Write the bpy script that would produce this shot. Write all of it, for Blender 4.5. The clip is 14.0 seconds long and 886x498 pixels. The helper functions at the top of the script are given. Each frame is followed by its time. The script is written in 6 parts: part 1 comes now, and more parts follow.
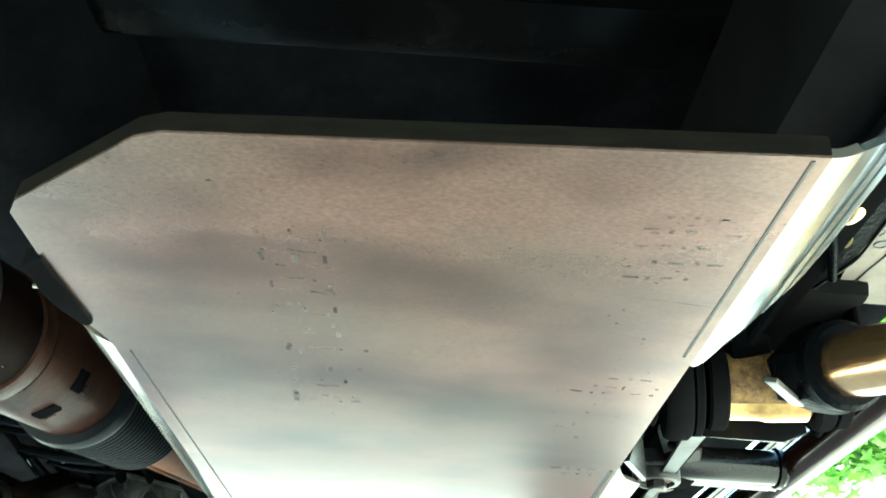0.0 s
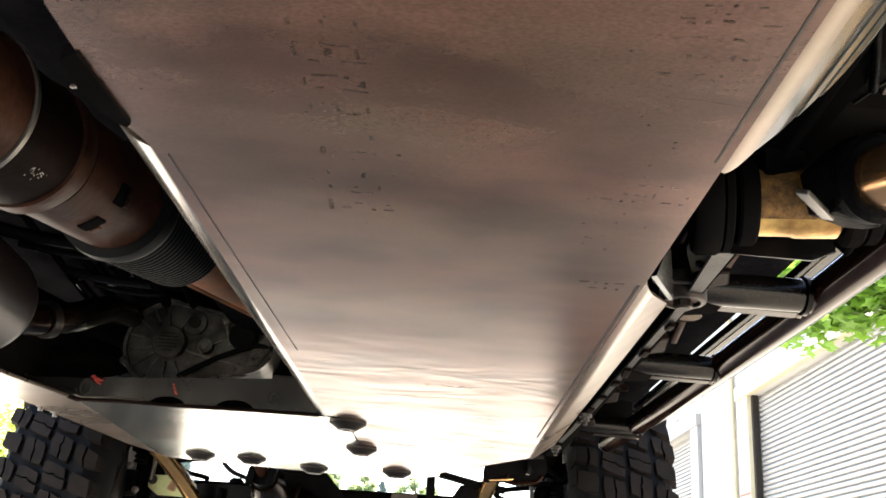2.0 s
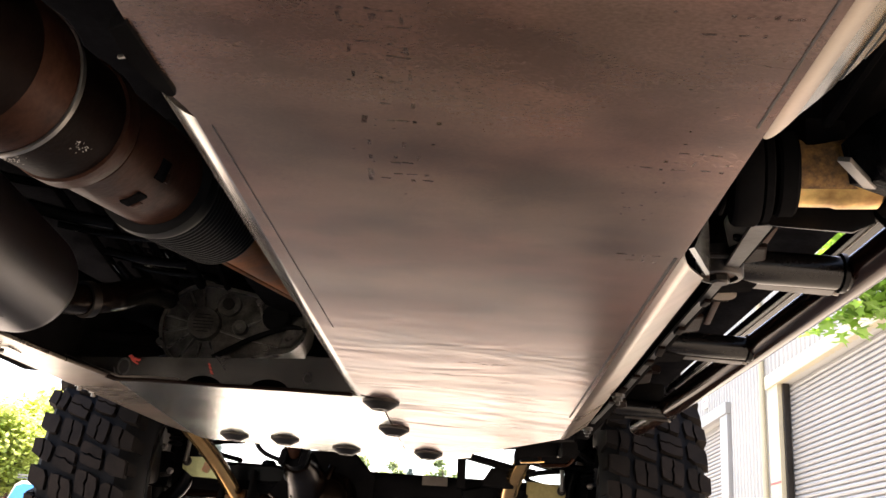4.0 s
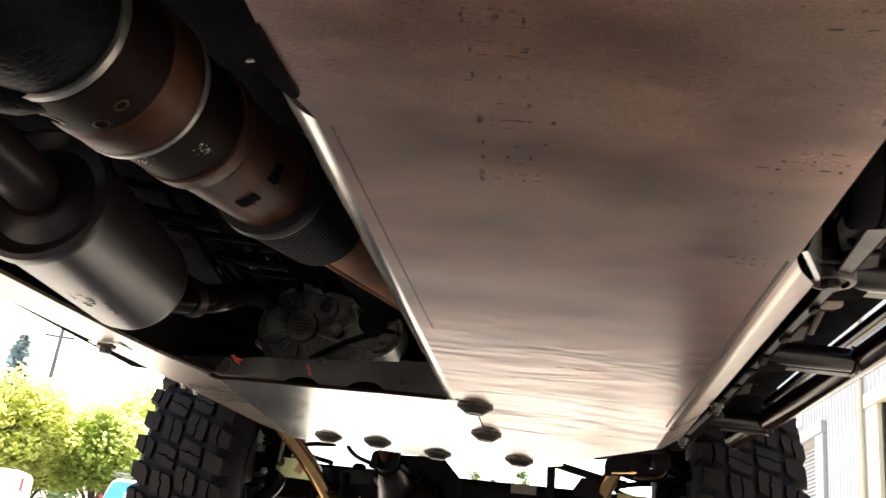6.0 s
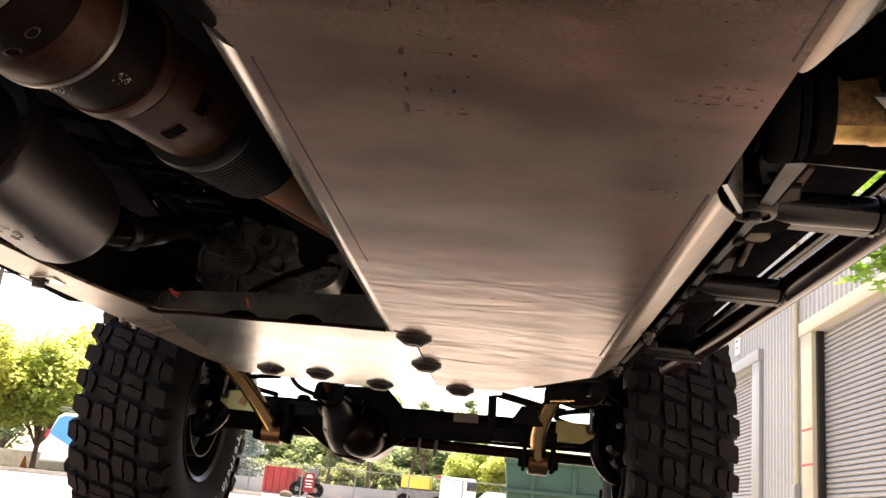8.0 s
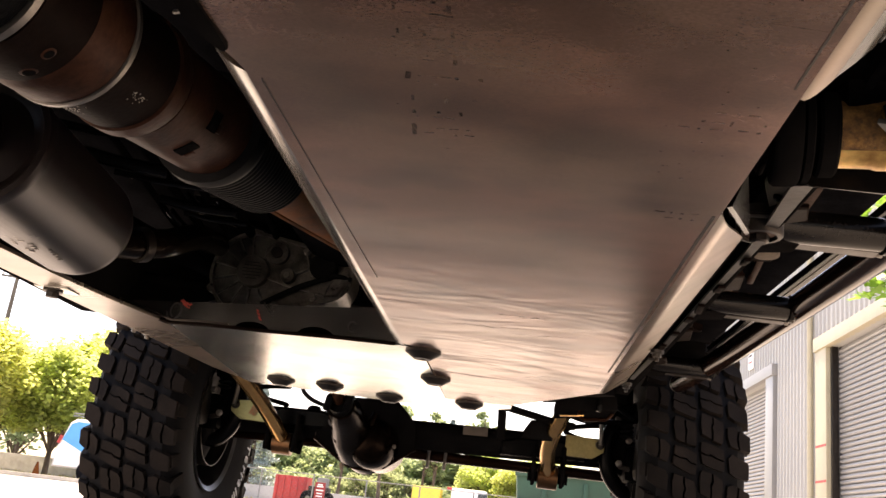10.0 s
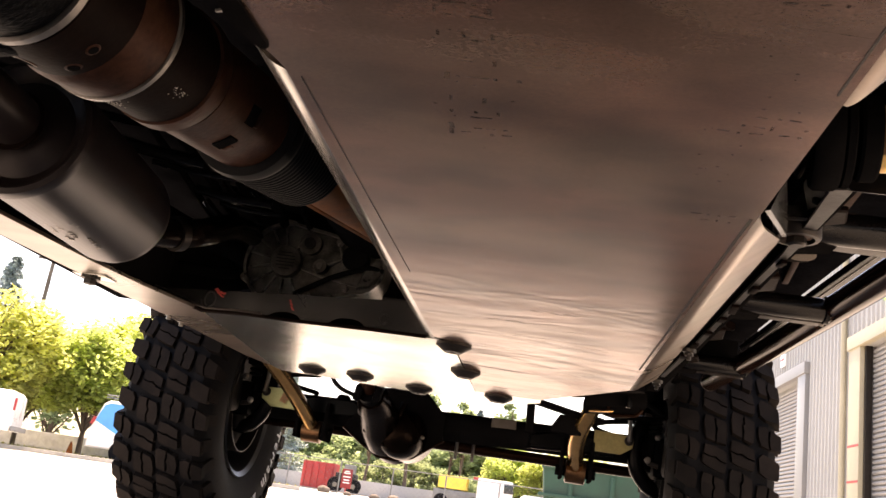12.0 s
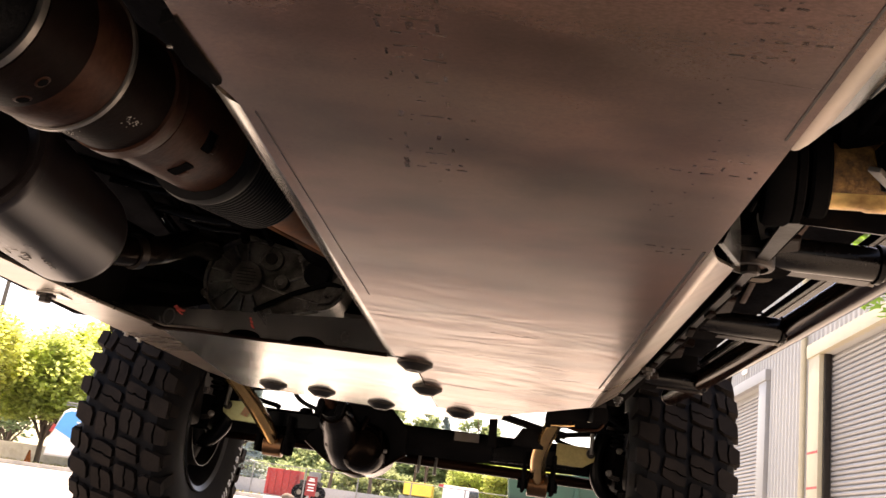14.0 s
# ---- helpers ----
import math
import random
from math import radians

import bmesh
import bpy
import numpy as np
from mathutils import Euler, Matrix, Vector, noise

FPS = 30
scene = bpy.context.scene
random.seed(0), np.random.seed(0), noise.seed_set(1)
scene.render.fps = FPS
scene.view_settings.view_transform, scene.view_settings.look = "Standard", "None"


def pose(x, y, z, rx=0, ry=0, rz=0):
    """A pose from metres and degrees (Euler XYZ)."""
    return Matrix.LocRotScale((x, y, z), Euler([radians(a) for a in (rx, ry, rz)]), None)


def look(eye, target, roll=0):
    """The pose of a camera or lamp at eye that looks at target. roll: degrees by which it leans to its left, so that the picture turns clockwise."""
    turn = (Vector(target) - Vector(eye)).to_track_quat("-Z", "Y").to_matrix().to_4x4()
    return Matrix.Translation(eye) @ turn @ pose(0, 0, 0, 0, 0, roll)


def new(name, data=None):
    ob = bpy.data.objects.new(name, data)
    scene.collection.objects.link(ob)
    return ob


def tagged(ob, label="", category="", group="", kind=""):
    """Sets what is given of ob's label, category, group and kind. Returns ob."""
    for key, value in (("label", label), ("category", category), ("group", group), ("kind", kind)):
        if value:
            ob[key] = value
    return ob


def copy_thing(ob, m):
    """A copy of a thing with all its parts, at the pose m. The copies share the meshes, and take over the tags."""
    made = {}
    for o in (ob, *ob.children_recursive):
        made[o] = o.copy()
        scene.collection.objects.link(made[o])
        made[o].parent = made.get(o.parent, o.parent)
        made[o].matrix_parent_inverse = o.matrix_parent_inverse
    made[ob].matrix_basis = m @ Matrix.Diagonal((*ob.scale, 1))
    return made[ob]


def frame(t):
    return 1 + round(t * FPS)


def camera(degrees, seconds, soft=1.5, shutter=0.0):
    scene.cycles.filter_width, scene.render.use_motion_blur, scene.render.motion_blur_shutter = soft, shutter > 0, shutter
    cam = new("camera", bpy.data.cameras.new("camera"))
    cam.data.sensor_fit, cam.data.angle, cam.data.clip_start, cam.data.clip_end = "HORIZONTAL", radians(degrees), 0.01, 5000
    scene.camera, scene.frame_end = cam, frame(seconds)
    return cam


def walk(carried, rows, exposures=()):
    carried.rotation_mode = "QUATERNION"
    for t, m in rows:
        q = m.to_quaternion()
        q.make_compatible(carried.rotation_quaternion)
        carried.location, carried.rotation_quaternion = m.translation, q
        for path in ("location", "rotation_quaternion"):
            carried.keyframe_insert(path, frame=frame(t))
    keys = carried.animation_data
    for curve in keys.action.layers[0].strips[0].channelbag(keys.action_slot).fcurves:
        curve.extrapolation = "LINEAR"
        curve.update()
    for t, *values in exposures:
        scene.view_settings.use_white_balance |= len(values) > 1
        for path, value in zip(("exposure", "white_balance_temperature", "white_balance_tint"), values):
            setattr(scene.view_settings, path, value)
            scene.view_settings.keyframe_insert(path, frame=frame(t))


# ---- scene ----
cam = camera(51.9, 14.0, shutter=0.4)
METRES, EYE, TILT, LEAN, TURN = 0.2, 0.3, 37.0, 0.0, 0.0
PATH = [
    (0, (0.022, 0.017, 0.295), (0.019, 1.748, 1.296), 4.0),
    (0.5, (0.032, 0.016, 0.285), (0.006, 1.783, 1.221), 5.6),
    (1, (0.03, 0.02, 0.282), (0.023, 1.819, 1.154), 4.7),
    (1.5, (0.024, 0.027, 0.274), (-0.002, 1.877, 1.035), 4.4),
    (2, (0.026, 0.024, 0.267), (-0.028, 1.899, 0.963), 5.2),
    (2.5, (0.022, 0.026, 0.259), (-0.064, 1.909, 0.929), 6.0),
    (3, (0.018, 0.024, 0.26), (-0.081, 1.904, 0.935), 5.8),
    (5.5, (0.019, 0.024, 0.235), (-0.18, 1.907, 0.881), 7.2),
    (6, (0.0, 0.016, 0.238), (-0.297, 1.878, 0.904), 8.1),
    (6.5, (-0.018, 0.017, 0.239), (-0.342, 1.883, 0.88), 8.7),
    (7, (-0.015, 0.017, 0.236), (-0.289, 1.916, 0.802), 8.4),
    (7.5, (0.01, 0.016, 0.238), (-0.196, 1.933, 0.77), 7.6),
    (8, (0.02, 0.014, 0.239), (-0.154, 1.932, 0.78), 6.9),
    (10.5, (0.026, 0.003, 0.247), (-0.191, 1.911, 0.806), 8.1),
    (11, (0.025, 0.003, 0.249), (-0.198, 1.914, 0.796), 8.5),
    (11.5, (0.025, 0.001, 0.247), (-0.211, 1.912, 0.786), 8.8),
    (12, (0.022, -0.001, 0.25), (-0.247, 1.909, 0.779), 9.3),
    (12.5, (0.009, -0.004, 0.259), (-0.271, 1.904, 0.79), 9.2),
    (13, (0.015, -0.01, 0.268), (-0.233, 1.897, 0.819), 9.1),
    (13.5, (0.029, -0.015, 0.268), (-0.202, 1.892, 0.823), 9.3),
    (14, (0.028, -0.006, 0.273), (-0.17, 1.905, 0.826), 9.0),
]
EXPOSURES = [(0.0, 4.5, 5600, -28), (0.5, 4.28, 5600, -29), (1.0, 4.0, 5800, -24), (1.5, 3.4, 6400, -9), (2.0, 2.96, 7300, 8), (2.5, 2.61, 7900, 16), (3.0, 2.61, 7900, 17), (5.5, 2.56, 7900, 17), (6.5, 2.71, 7100, 4), (7.5, 2.06, 8500, 19), (8.0, 2.01, 8600, 21), (10.5, 2.06, 8700, 23), (14.0, 2.06, 8900, 24)]
# body and eye turn one degree together, fitted to level the background in view
LEAN = pose(0, 0, 0, 0, 1.0, 0)
walk(cam, [(t, LEAN @ look(eye, target, roll)) for t, eye, target, roll in PATH], EXPOSURES)

# ---- light ----
world = bpy.data.worlds.new("world")
scene.world = world
world.use_nodes = True
_n = world.node_tree.nodes
_sky = _n.new("ShaderNodeTexSky")
_sky.sky_type, _sky.sun_disc = "NISHITA", False
SUN_EL, SUN_AZ = 70.0, -9.0          # height, and compass turn from +y towards +x
_sky.sun_elevation, _sky.sun_rotation = radians(SUN_EL), radians(SUN_AZ)
_sky.air_density, _sky.dust_density, _sky.ozone_density = 1.0, 1.5, 1.0
_n["Background"].inputs["Strength"].default_value = 0.15
world.node_tree.links.new(_sky.outputs["Color"], _n["Background"].inputs["Color"])
_sd = bpy.data.lights.new("sun", "SUN")
_sd.energy, _sd.angle, _sd.color = 4.5, radians(0.55), (1.0, 0.93, 0.83)
_so = new("sun", _sd)
_dir = Vector((math.sin(radians(SUN_AZ)) * math.cos(radians(SUN_EL)), math.cos(radians(SUN_AZ)) * math.cos(radians(SUN_EL)), math.sin(radians(SUN_EL))))
_so.matrix_world = look(_dir * 40, (0, 0, 0))


# ---- materials ----
def material(name, base, rough=0.6, metal=0.0, vary=0.25, scale=8.0, fine=90.0, bump=0.15, depth=0.002, stretch=(1, 1, 1), other=None, rvary=0.12, coat=0.0, through_light=0.0, random_tint=0.0, spec=None, tint=None):
    """Base colour varied at two scales, with fine relief."""
    m = bpy.data.materials.new(name)
    m.use_nodes = True
    nt = m.node_tree
    n, l = nt.nodes, nt.links
    p = n["Principled BSDF"]
    tc = n.new("ShaderNodeTexCoord")
    mp = n.new("ShaderNodeMapping")
    mp.inputs["Scale"].default_value = stretch
    l.new(tc.outputs["Object"], mp.inputs["Vector"])
    a = n.new("ShaderNodeTexNoise")
    a.inputs["Scale"].default_value, a.inputs["Detail"].default_value, a.inputs["Roughness"].default_value = scale, 6.0, 0.6
    b = n.new("ShaderNodeTexNoise")
    b.inputs["Scale"].default_value, b.inputs["Detail"].default_value = fine, 4.0
    for t in (a, b):
        l.new(mp.outputs["Vector"], t.inputs["Vector"])
    ramp = n.new("ShaderNodeValToRGB")
    dark = other if other else tuple(c * (1 - vary) for c in base)
    light = tuple(min(1.0, c * (1 + vary * 0.6)) for c in base)
    ramp.color_ramp.elements[0].position, ramp.color_ramp.elements[1].position = 0.33, 0.68
    ramp.color_ramp.elements[0].color, ramp.color_ramp.elements[1].color = (*dark, 1), (*light, 1)
    l.new(a.outputs["Fac"], ramp.inputs["Fac"])
    mix = n.new("ShaderNodeMixRGB")
    mix.blend_type = "OVERLAY"
    mix.inputs["Fac"].default_value = min(1.0, vary * 0.9)
    l.new(ramp.outputs["Color"], mix.inputs["Color1"])
    l.new(b.outputs["Fac"], mix.inputs["Color2"])
    colour = mix.outputs["Color"]
    if random_tint:
        info = n.new("ShaderNodeObjectInfo")
        isl = n.new("ShaderNodeNewGeometry")
        hs = n.new("ShaderNodeHueSaturation")
        mr = n.new("ShaderNodeMapRange")
        mr.inputs["To Min"].default_value, mr.inputs["To Max"].default_value = 1 - random_tint, 1 + random_tint
        l.new(isl.outputs["Random Per Island"], mr.inputs["Value"])
        l.new(mr.outputs["Result"], hs.inputs["Value"])
        mr2 = n.new("ShaderNodeMapRange")
        mr2.inputs["To Min"].default_value, mr2.inputs["To Max"].default_value = 0.485, 0.515
        l.new(info.outputs["Random"], mr2.inputs["Value"])
        l.new(mr2.outputs["Result"], hs.inputs["Hue"])
        l.new(colour, hs.inputs["Color"])
        colour = hs.outputs["Color"]
    l.new(colour, p.inputs["Base Color"])
    rr = n.new("ShaderNodeMapRange")
    rr.inputs["To Min"].default_value, rr.inputs["To Max"].default_value = max(0.03, rough - rvary), min(1.0, rough + rvary)
    l.new(a.outputs["Fac"], rr.inputs["Value"])
    l.new(rr.outputs["Result"], p.inputs["Roughness"])
    p.inputs["Metallic"].default_value = metal
    p.inputs["Coat Weight"].default_value = coat
    if spec is not None:
        p.inputs["Specular IOR Level"].default_value = spec
    if tint:
        p.inputs["Specular Tint"].default_value = (*tint, 1)
    if bump:
        bp = n.new("ShaderNodeBump")
        bp.inputs["Strength"].default_value, bp.inputs["Distance"].default_value = bump, depth
        l.new(b.outputs["Fac"], bp.inputs["Height"])
        l.new(bp.outputs["Normal"], p.inputs["Normal"])
    if through_light:
        p.inputs["Transmission Weight"].default_value = 0.0
        tr = n.new("ShaderNodeBsdfTranslucent")
        l.new(colour, tr.inputs["Color"])
        ms = n.new("ShaderNodeMixShader")
        ms.inputs["Fac"].default_value = through_light
        l.new(p.outputs["BSDF"], ms.inputs[1])
        l.new(tr.outputs["BSDF"], ms.inputs[2])
        l.new(ms.outputs["Shader"], n["Material Output"].inputs["Surface"])
    return m


def plate_material(name, base, rough, metal, streak, blotch, grain, wave=0.0, wave_from=-9.0):
    """Rolled sheet: broad grime bands across the sheet, blotches, fine grain and smeared gloss."""
    m = bpy.data.materials.new(name)
    m.use_nodes = True
    n, l = m.node_tree.nodes, m.node_tree.links
    p = n["Principled BSDF"]
    tc = n.new("ShaderNodeTexCoord")

    def field(stretch, scale, detail, lo, hi, dlo, dhi, warp=0.0):
        mp = n.new("ShaderNodeMapping")
        mp.inputs["Scale"].default_value = stretch
        l.new(tc.outputs["Object"], mp.inputs["Vector"])
        t = n.new("ShaderNodeTexNoise")
        t.inputs["Scale"].default_value, t.inputs["Detail"].default_value, t.inputs["Roughness"].default_value = scale, detail, 0.6
        t.inputs["Distortion"].default_value = warp
        l.new(mp.outputs["Vector"], t.inputs["Vector"])
        r = n.new("ShaderNodeMapRange")
        r.inputs["From Min"].default_value, r.inputs["From Max"].default_value = lo, hi
        r.inputs["To Min"].default_value, r.inputs["To Max"].default_value = dlo, dhi
        l.new(t.outputs["Fac"], r.inputs["Value"])
        return r.outputs["Result"]

    def times(a, b, op="MULTIPLY"):
        x = n.new("ShaderNodeMath")
        x.operation = op
        l.new(a, x.inputs[0])
        l.new(b, x.inputs[1])
        return x.outputs[0]

    bands = field((2.2, 3.6, 1), 1.5, 2.0, 0.30, 0.68, 1.0 - streak, 1.0 + streak * 0.3)
    spots = field((4.0, 7.0, 1), 1.7, 2.5, 0.30, 0.56, 1.0 - blotch, 1.0 + blotch * 0.3)
    fine = field((60.0, 110.0, 60.0), 5.0, 3.0, 0.2, 0.8, 1.0 - grain, 1.0 + grain)
    # patches of dotted grime
    where = field((5.0, 9.0, 1), 1.5, 2.0, 0.50, 0.72, 0.0, 1.0)
    dots = field((150.0, 170.0, 1), 1.6, 2.0, 0.44, 0.66, 0.0, blotch * 0.2)
    grime = n.new("ShaderNodeMath")
    grime.operation = "SUBTRACT"
    grime.inputs[0].default_value = 1.0
    l.new(times(where, dots), grime.inputs[1])
    bars = field((3.0, 5.5, 1), 1.6, 3.0, 0.34, 0.62, 1.0 - streak * 0.8, 1.0)
    value = times(times(times(bands, spots), bars), times(fine, grime.outputs[0]))
    hue = n.new("ShaderNodeMixRGB")
    hue.blend_type = "MULTIPLY"
    hue.inputs["Fac"].default_value = 1.0
    # the film of dirt is rosier in some places and greener in others
    film = n.new("ShaderNodeMixRGB")
    film.inputs["Color1"].default_value = (base[0] * 1.02, base[1] * 0.98, base[2] * 0.97, 1)
    film.inputs["Color2"].default_value = (base[0] * 0.93, base[1] * 1.06, base[2] * 1.04, 1)
    l.new(field((3.0, 4.5, 1), 1.5, 2.0, 0.38, 0.62, 0.0, 1.0), film.inputs["Fac"])
    l.new(film.outputs["Color"], hue.inputs["Color1"])
    l.new(value, hue.inputs["Color2"])
    l.new(hue.outputs["Color"], p.inputs["Base Color"])
    smear = field((2.6, 7.0, 1), 1.4, 3.0, 0.34, 0.62, 0.03, -0.03)
    base_r = n.new("ShaderNodeValue")
    base_r.outputs[0].default_value = rough
    l.new(times(base_r.outputs[0], smear, "ADD"), p.inputs["Roughness"])
    p.inputs["Metallic"].default_value = metal
    bp = n.new("ShaderNodeBump")
    bp.inputs["Strength"].default_value, bp.inputs["Distance"].default_value = 0.12, 0.0003
    l.new(fine, bp.inputs["Height"])
    if wave:
        # the sheet is not flat: shallow dents and rolling waves
        dent = n.new("ShaderNodeBump")
        dent.inputs["Strength"].default_value, dent.inputs["Distance"].default_value = 1.0, wave
        along = n.new("ShaderNodeSeparateXYZ")
        l.new(tc.outputs["Object"], along.inputs["Vector"])
        reach = n.new("ShaderNodeMapRange")
        reach.inputs["From Min"].default_value, reach.inputs["From Max"].default_value = wave_from, wave_from + 0.5
        reach.inputs["To Min"].default_value = 0.0
        l.new(along.outputs["Y"], reach.inputs["Value"])
        l.new(times(field((2.4, 5.6, 1), 1.7, 2.0, 0.0, 1.0, 0.0, 1.0, 0.9), reach.outputs["Result"]), dent.inputs["Height"])
        l.new(dent.outputs["Normal"], bp.inputs["Normal"])
    l.new(bp.outputs["Normal"], p.inputs["Normal"])
    return m


# belly plate colour is browned for shade under the vehicle
M_plate = plate_material("shade_browned_aluminium", (0.242, 0.136, 0.099), 0.232, 0.62, 0.24, 0.45, 0.30, 0.0036, 1.0)
# copies of the plate metal, toned for the light each bend reflects
M_edge = plate_material("sky_toned_bent_aluminium", (0.27, 0.245, 0.225), 0.20, 0.9, 0.15, 0.15, 0.10)
M_roll = plate_material("warm_lit_rolled_aluminium", (0.165, 0.122, 0.093), 0.34, 0.75, 0.12, 0.12, 0.08)
M_wing = plate_material("reflection_toned_aluminium", (0.23, 0.175, 0.142), 0.30, 0.7, 0.22, 0.25, 0.12)
# same bare metal, brightened in colour for the glare it reflects
M_plate_front = plate_material("glare_bright_aluminium", (0.80, 0.76, 0.71), 0.235, 1.0, 0.08, 0.08, 0.06, 0.0008)
M_panel = material("sheet_aluminium", (0.19, 0.187, 0.178), 0.2, 0.9, 0.2, 12.0, 200.0, 0.05, 0.0006)
M_black = material("black_powder_coat", (0.0068, 0.0064, 0.0065), 0.5, 0.0, 0.3, 14.0, 300.0, 0.12, 0.0008, spec=0.0)
M_black_gloss = material("glossy_black_tube", (0.0052, 0.0044, 0.0042), 0.18, 0.0, 0.3, 10.0, 250.0, 0.05, 0.0006, spec=0.16)
M_under = material("underbody_paint", (0.0078, 0.0078, 0.0090), 0.65, 0.0, 0.5, 9.0, 120.0, 0.4, 0.003, spec=0.0)
# brown base and specular tint stand in for the ground's reflection
M_brown_gloss = material("brown_reflection_black_paint", (0.0125, 0.0054, 0.0032), 0.15, 0.0, 0.3, 10.0, 250.0, 0.05, 0.0006, spec=0.11, tint=(1.0, 0.56, 0.40), rvary=0.05)
M_satin = material("satin_black_steel", (0.0042, 0.0040, 0.0042), 0.24, 0.0, 0.3, 14.0, 250.0, 0.12, 0.0008, spec=0.06)
# brown specular tint paints the warm ground reflection on black iron
M_diff = material("brown_glint_black_casting", (0.0045, 0.0028, 0.0021), 0.2, 0.0, 0.4, 18.0, 90.0, 0.3, 0.002, spec=0.06, tint=(1.0, 0.66, 0.5))
M_rock = material("brown_rock", (0.13, 0.105, 0.085), 0.9, 0.0, 0.35, 5.0, 60.0, 0.4, 0.004)
M_bolt = material("dark_steel_bolt", (0.032, 0.027, 0.024), 0.45, 0.8, 0.35, 30.0, 300.0, 0.1, 0.0005)
M_rust = material("rust_brown_steel", (0.046, 0.0195, 0.0120), 0.42, 0.0, 0.5, 14.0, 180.0, 0.3, 0.001, other=(0.016, 0.0065, 0.004), spec=0.05)
M_rust_dark = material("dark_scaled_steel", (0.0075, 0.0042, 0.0033), 0.5, 0.0, 0.5, 20.0, 220.0, 0.3, 0.001, spec=0.015)
M_orange = material("rust_orange_tube", (0.15, 0.048, 0.013), 0.55, 0.0, 0.4, 10.0, 150.0, 0.2, 0.001, other=(0.08, 0.028, 0.010), spec=0.06)
M_scraped = material("scraped_grey_steel", (0.075, 0.066, 0.058), 0.4, 0.6, 0.5, 26.0, 240.0, 0.4, 0.001, other=(0.02, 0.016, 0.014))
# near-black stands in for shade on the rear-facing plate edge
M_edge_shade = material("shaded_plate_edge", (0.0075, 0.0058, 0.0042), 0.7, 0.0, 0.4, 40.0, 400.0, 0.4, 0.0006, (1, 1, 6), spec=0.02)
M_ring = material("bright_weld_ring", (0.19, 0.175, 0.16), 0.4, 0.9, 0.25, 30.0, 200.0, 0.1, 0.0005)
M_spatter = material("pale_spatter", (0.4, 0.38, 0.34), 0.7, 0.0, 0.6, 200.0, 600.0, 0.5, 0.001, other=(0.03, 0.025, 0.02))
M_boot = material("black_rubber_boot", (0.007, 0.007, 0.0073), 0.5, 0.0, 0.3, 20.0, 200.0, 0.1, 0.0005, spec=0.05)
M_cast = material("greasy_cast_aluminium", (0.155, 0.143, 0.125), 0.36, 0.55, 0.4, 22.0, 260.0, 0.25, 0.0008, other=(0.04, 0.036, 0.031), spec=0.4)
# lighter copy of the casting, painting highlights on ribs and rims
M_castedge = material("highlight_cast_edges", (0.20, 0.185, 0.165), 0.3, 0.6, 0.4, 40.0, 260.0, 0.2, 0.0008, other=(0.07, 0.062, 0.054), spec=0.5)
M_castblack = material("textured_black_casting", (0.0032, 0.0033, 0.0038), 0.42, 0.0, 0.4, 25.0, 190.0, 0.6, 0.0022, spec=0.012)
# near-black base carries the shade under the floor
M_muffler = material("shade_darkened_muffler_steel", (0.0140, 0.0096, 0.0086), 0.34, 0.2, 0.3, 7.0, 160.0, 0.06, 0.0006, other=(0.012, 0.0094, 0.0098), spec=0.13, rvary=0.05)
M_gold = material("yellow_zinc_plating", (0.58, 0.38, 0.14), 0.2, 0.95, 0.25, 9.0, 120.0, 0.06, 0.0005, other=(0.50, 0.27, 0.15))
M_joint = material("rust_spotted_zinc", (0.72, 0.47, 0.17), 0.42, 0.8, 0.35, 38.0, 160.0, 0.25, 0.0008, other=(0.34, 0.17, 0.055))
M_rustfilm = material("rough_rust_film", (0.24, 0.125, 0.038), 0.7, 0.1, 0.6, 90.0, 420.0, 0.8, 0.0015, other=(0.06, 0.027, 0.010))
M_copper = material("bronze_zinc_arm", (0.70, 0.40, 0.165), 0.22, 0.95, 0.25, 9.0, 120.0, 0.06, 0.0005)
M_green_zinc = material("green_zinc_bracket", (0.34, 0.33, 0.16), 0.4, 0.8, 0.2, 12.0, 150.0, 0.05, 0.0005)
# same zinc as the green bracket, darkened in colour for weaker light
M_olive = material("shade_toned_zinc", (0.25, 0.20, 0.085), 0.4, 0.7, 0.25, 14.0, 150.0, 0.05, 0.0005)
M_bushing = material("dark_bronze_bushing", (0.13, 0.062, 0.028), 0.3, 0.8, 0.3, 20.0, 150.0, 0.1, 0.0008)
# bluish carcass colour carries skylight on sidewalls and shade in grooves
M_tread = material("tyre_rubber", (0.0075, 0.0078, 0.0092), 0.75, 0.0, 0.35, 12.0, 160.0, 0.3, 0.0015, spec=0.06)
# lighter brown blocks: dust, and contrast painted against the shaded grooves
M_block = material("dusty_tread_rubber", (0.0145, 0.0118, 0.0104), 0.8, 0.0, 0.3, 14.0, 160.0, 0.3, 0.0015, other=(0.0085, 0.0075, 0.0072), random_tint=0.15, spec=0.05)
# pale bluish colour stands in for skylight on the raised letters
M_letter = material("skylit_lettering", (0.62, 0.66, 0.72), 0.6, 0.0, 0.2, 30.0, 200.0, 0.1, 0.001)
M_rim = material("dark_painted_rim", (0.022, 0.022, 0.024), 0.35, 0.4, 0.3, 10.0, 120.0, 0.1, 0.001)
M_brake = material("brake_iron", (0.014, 0.011, 0.0095), 0.45, 0.25, 0.5, 20.0, 150.0, 0.3, 0.001)
# brighter than plain asphalt, to strengthen bounced light and glare
M_ground = material("sunlit_asphalt", (0.43, 0.405, 0.375), 0.85, 0.0, 0.3, 0.8, 60.0, 0.5, 0.004)
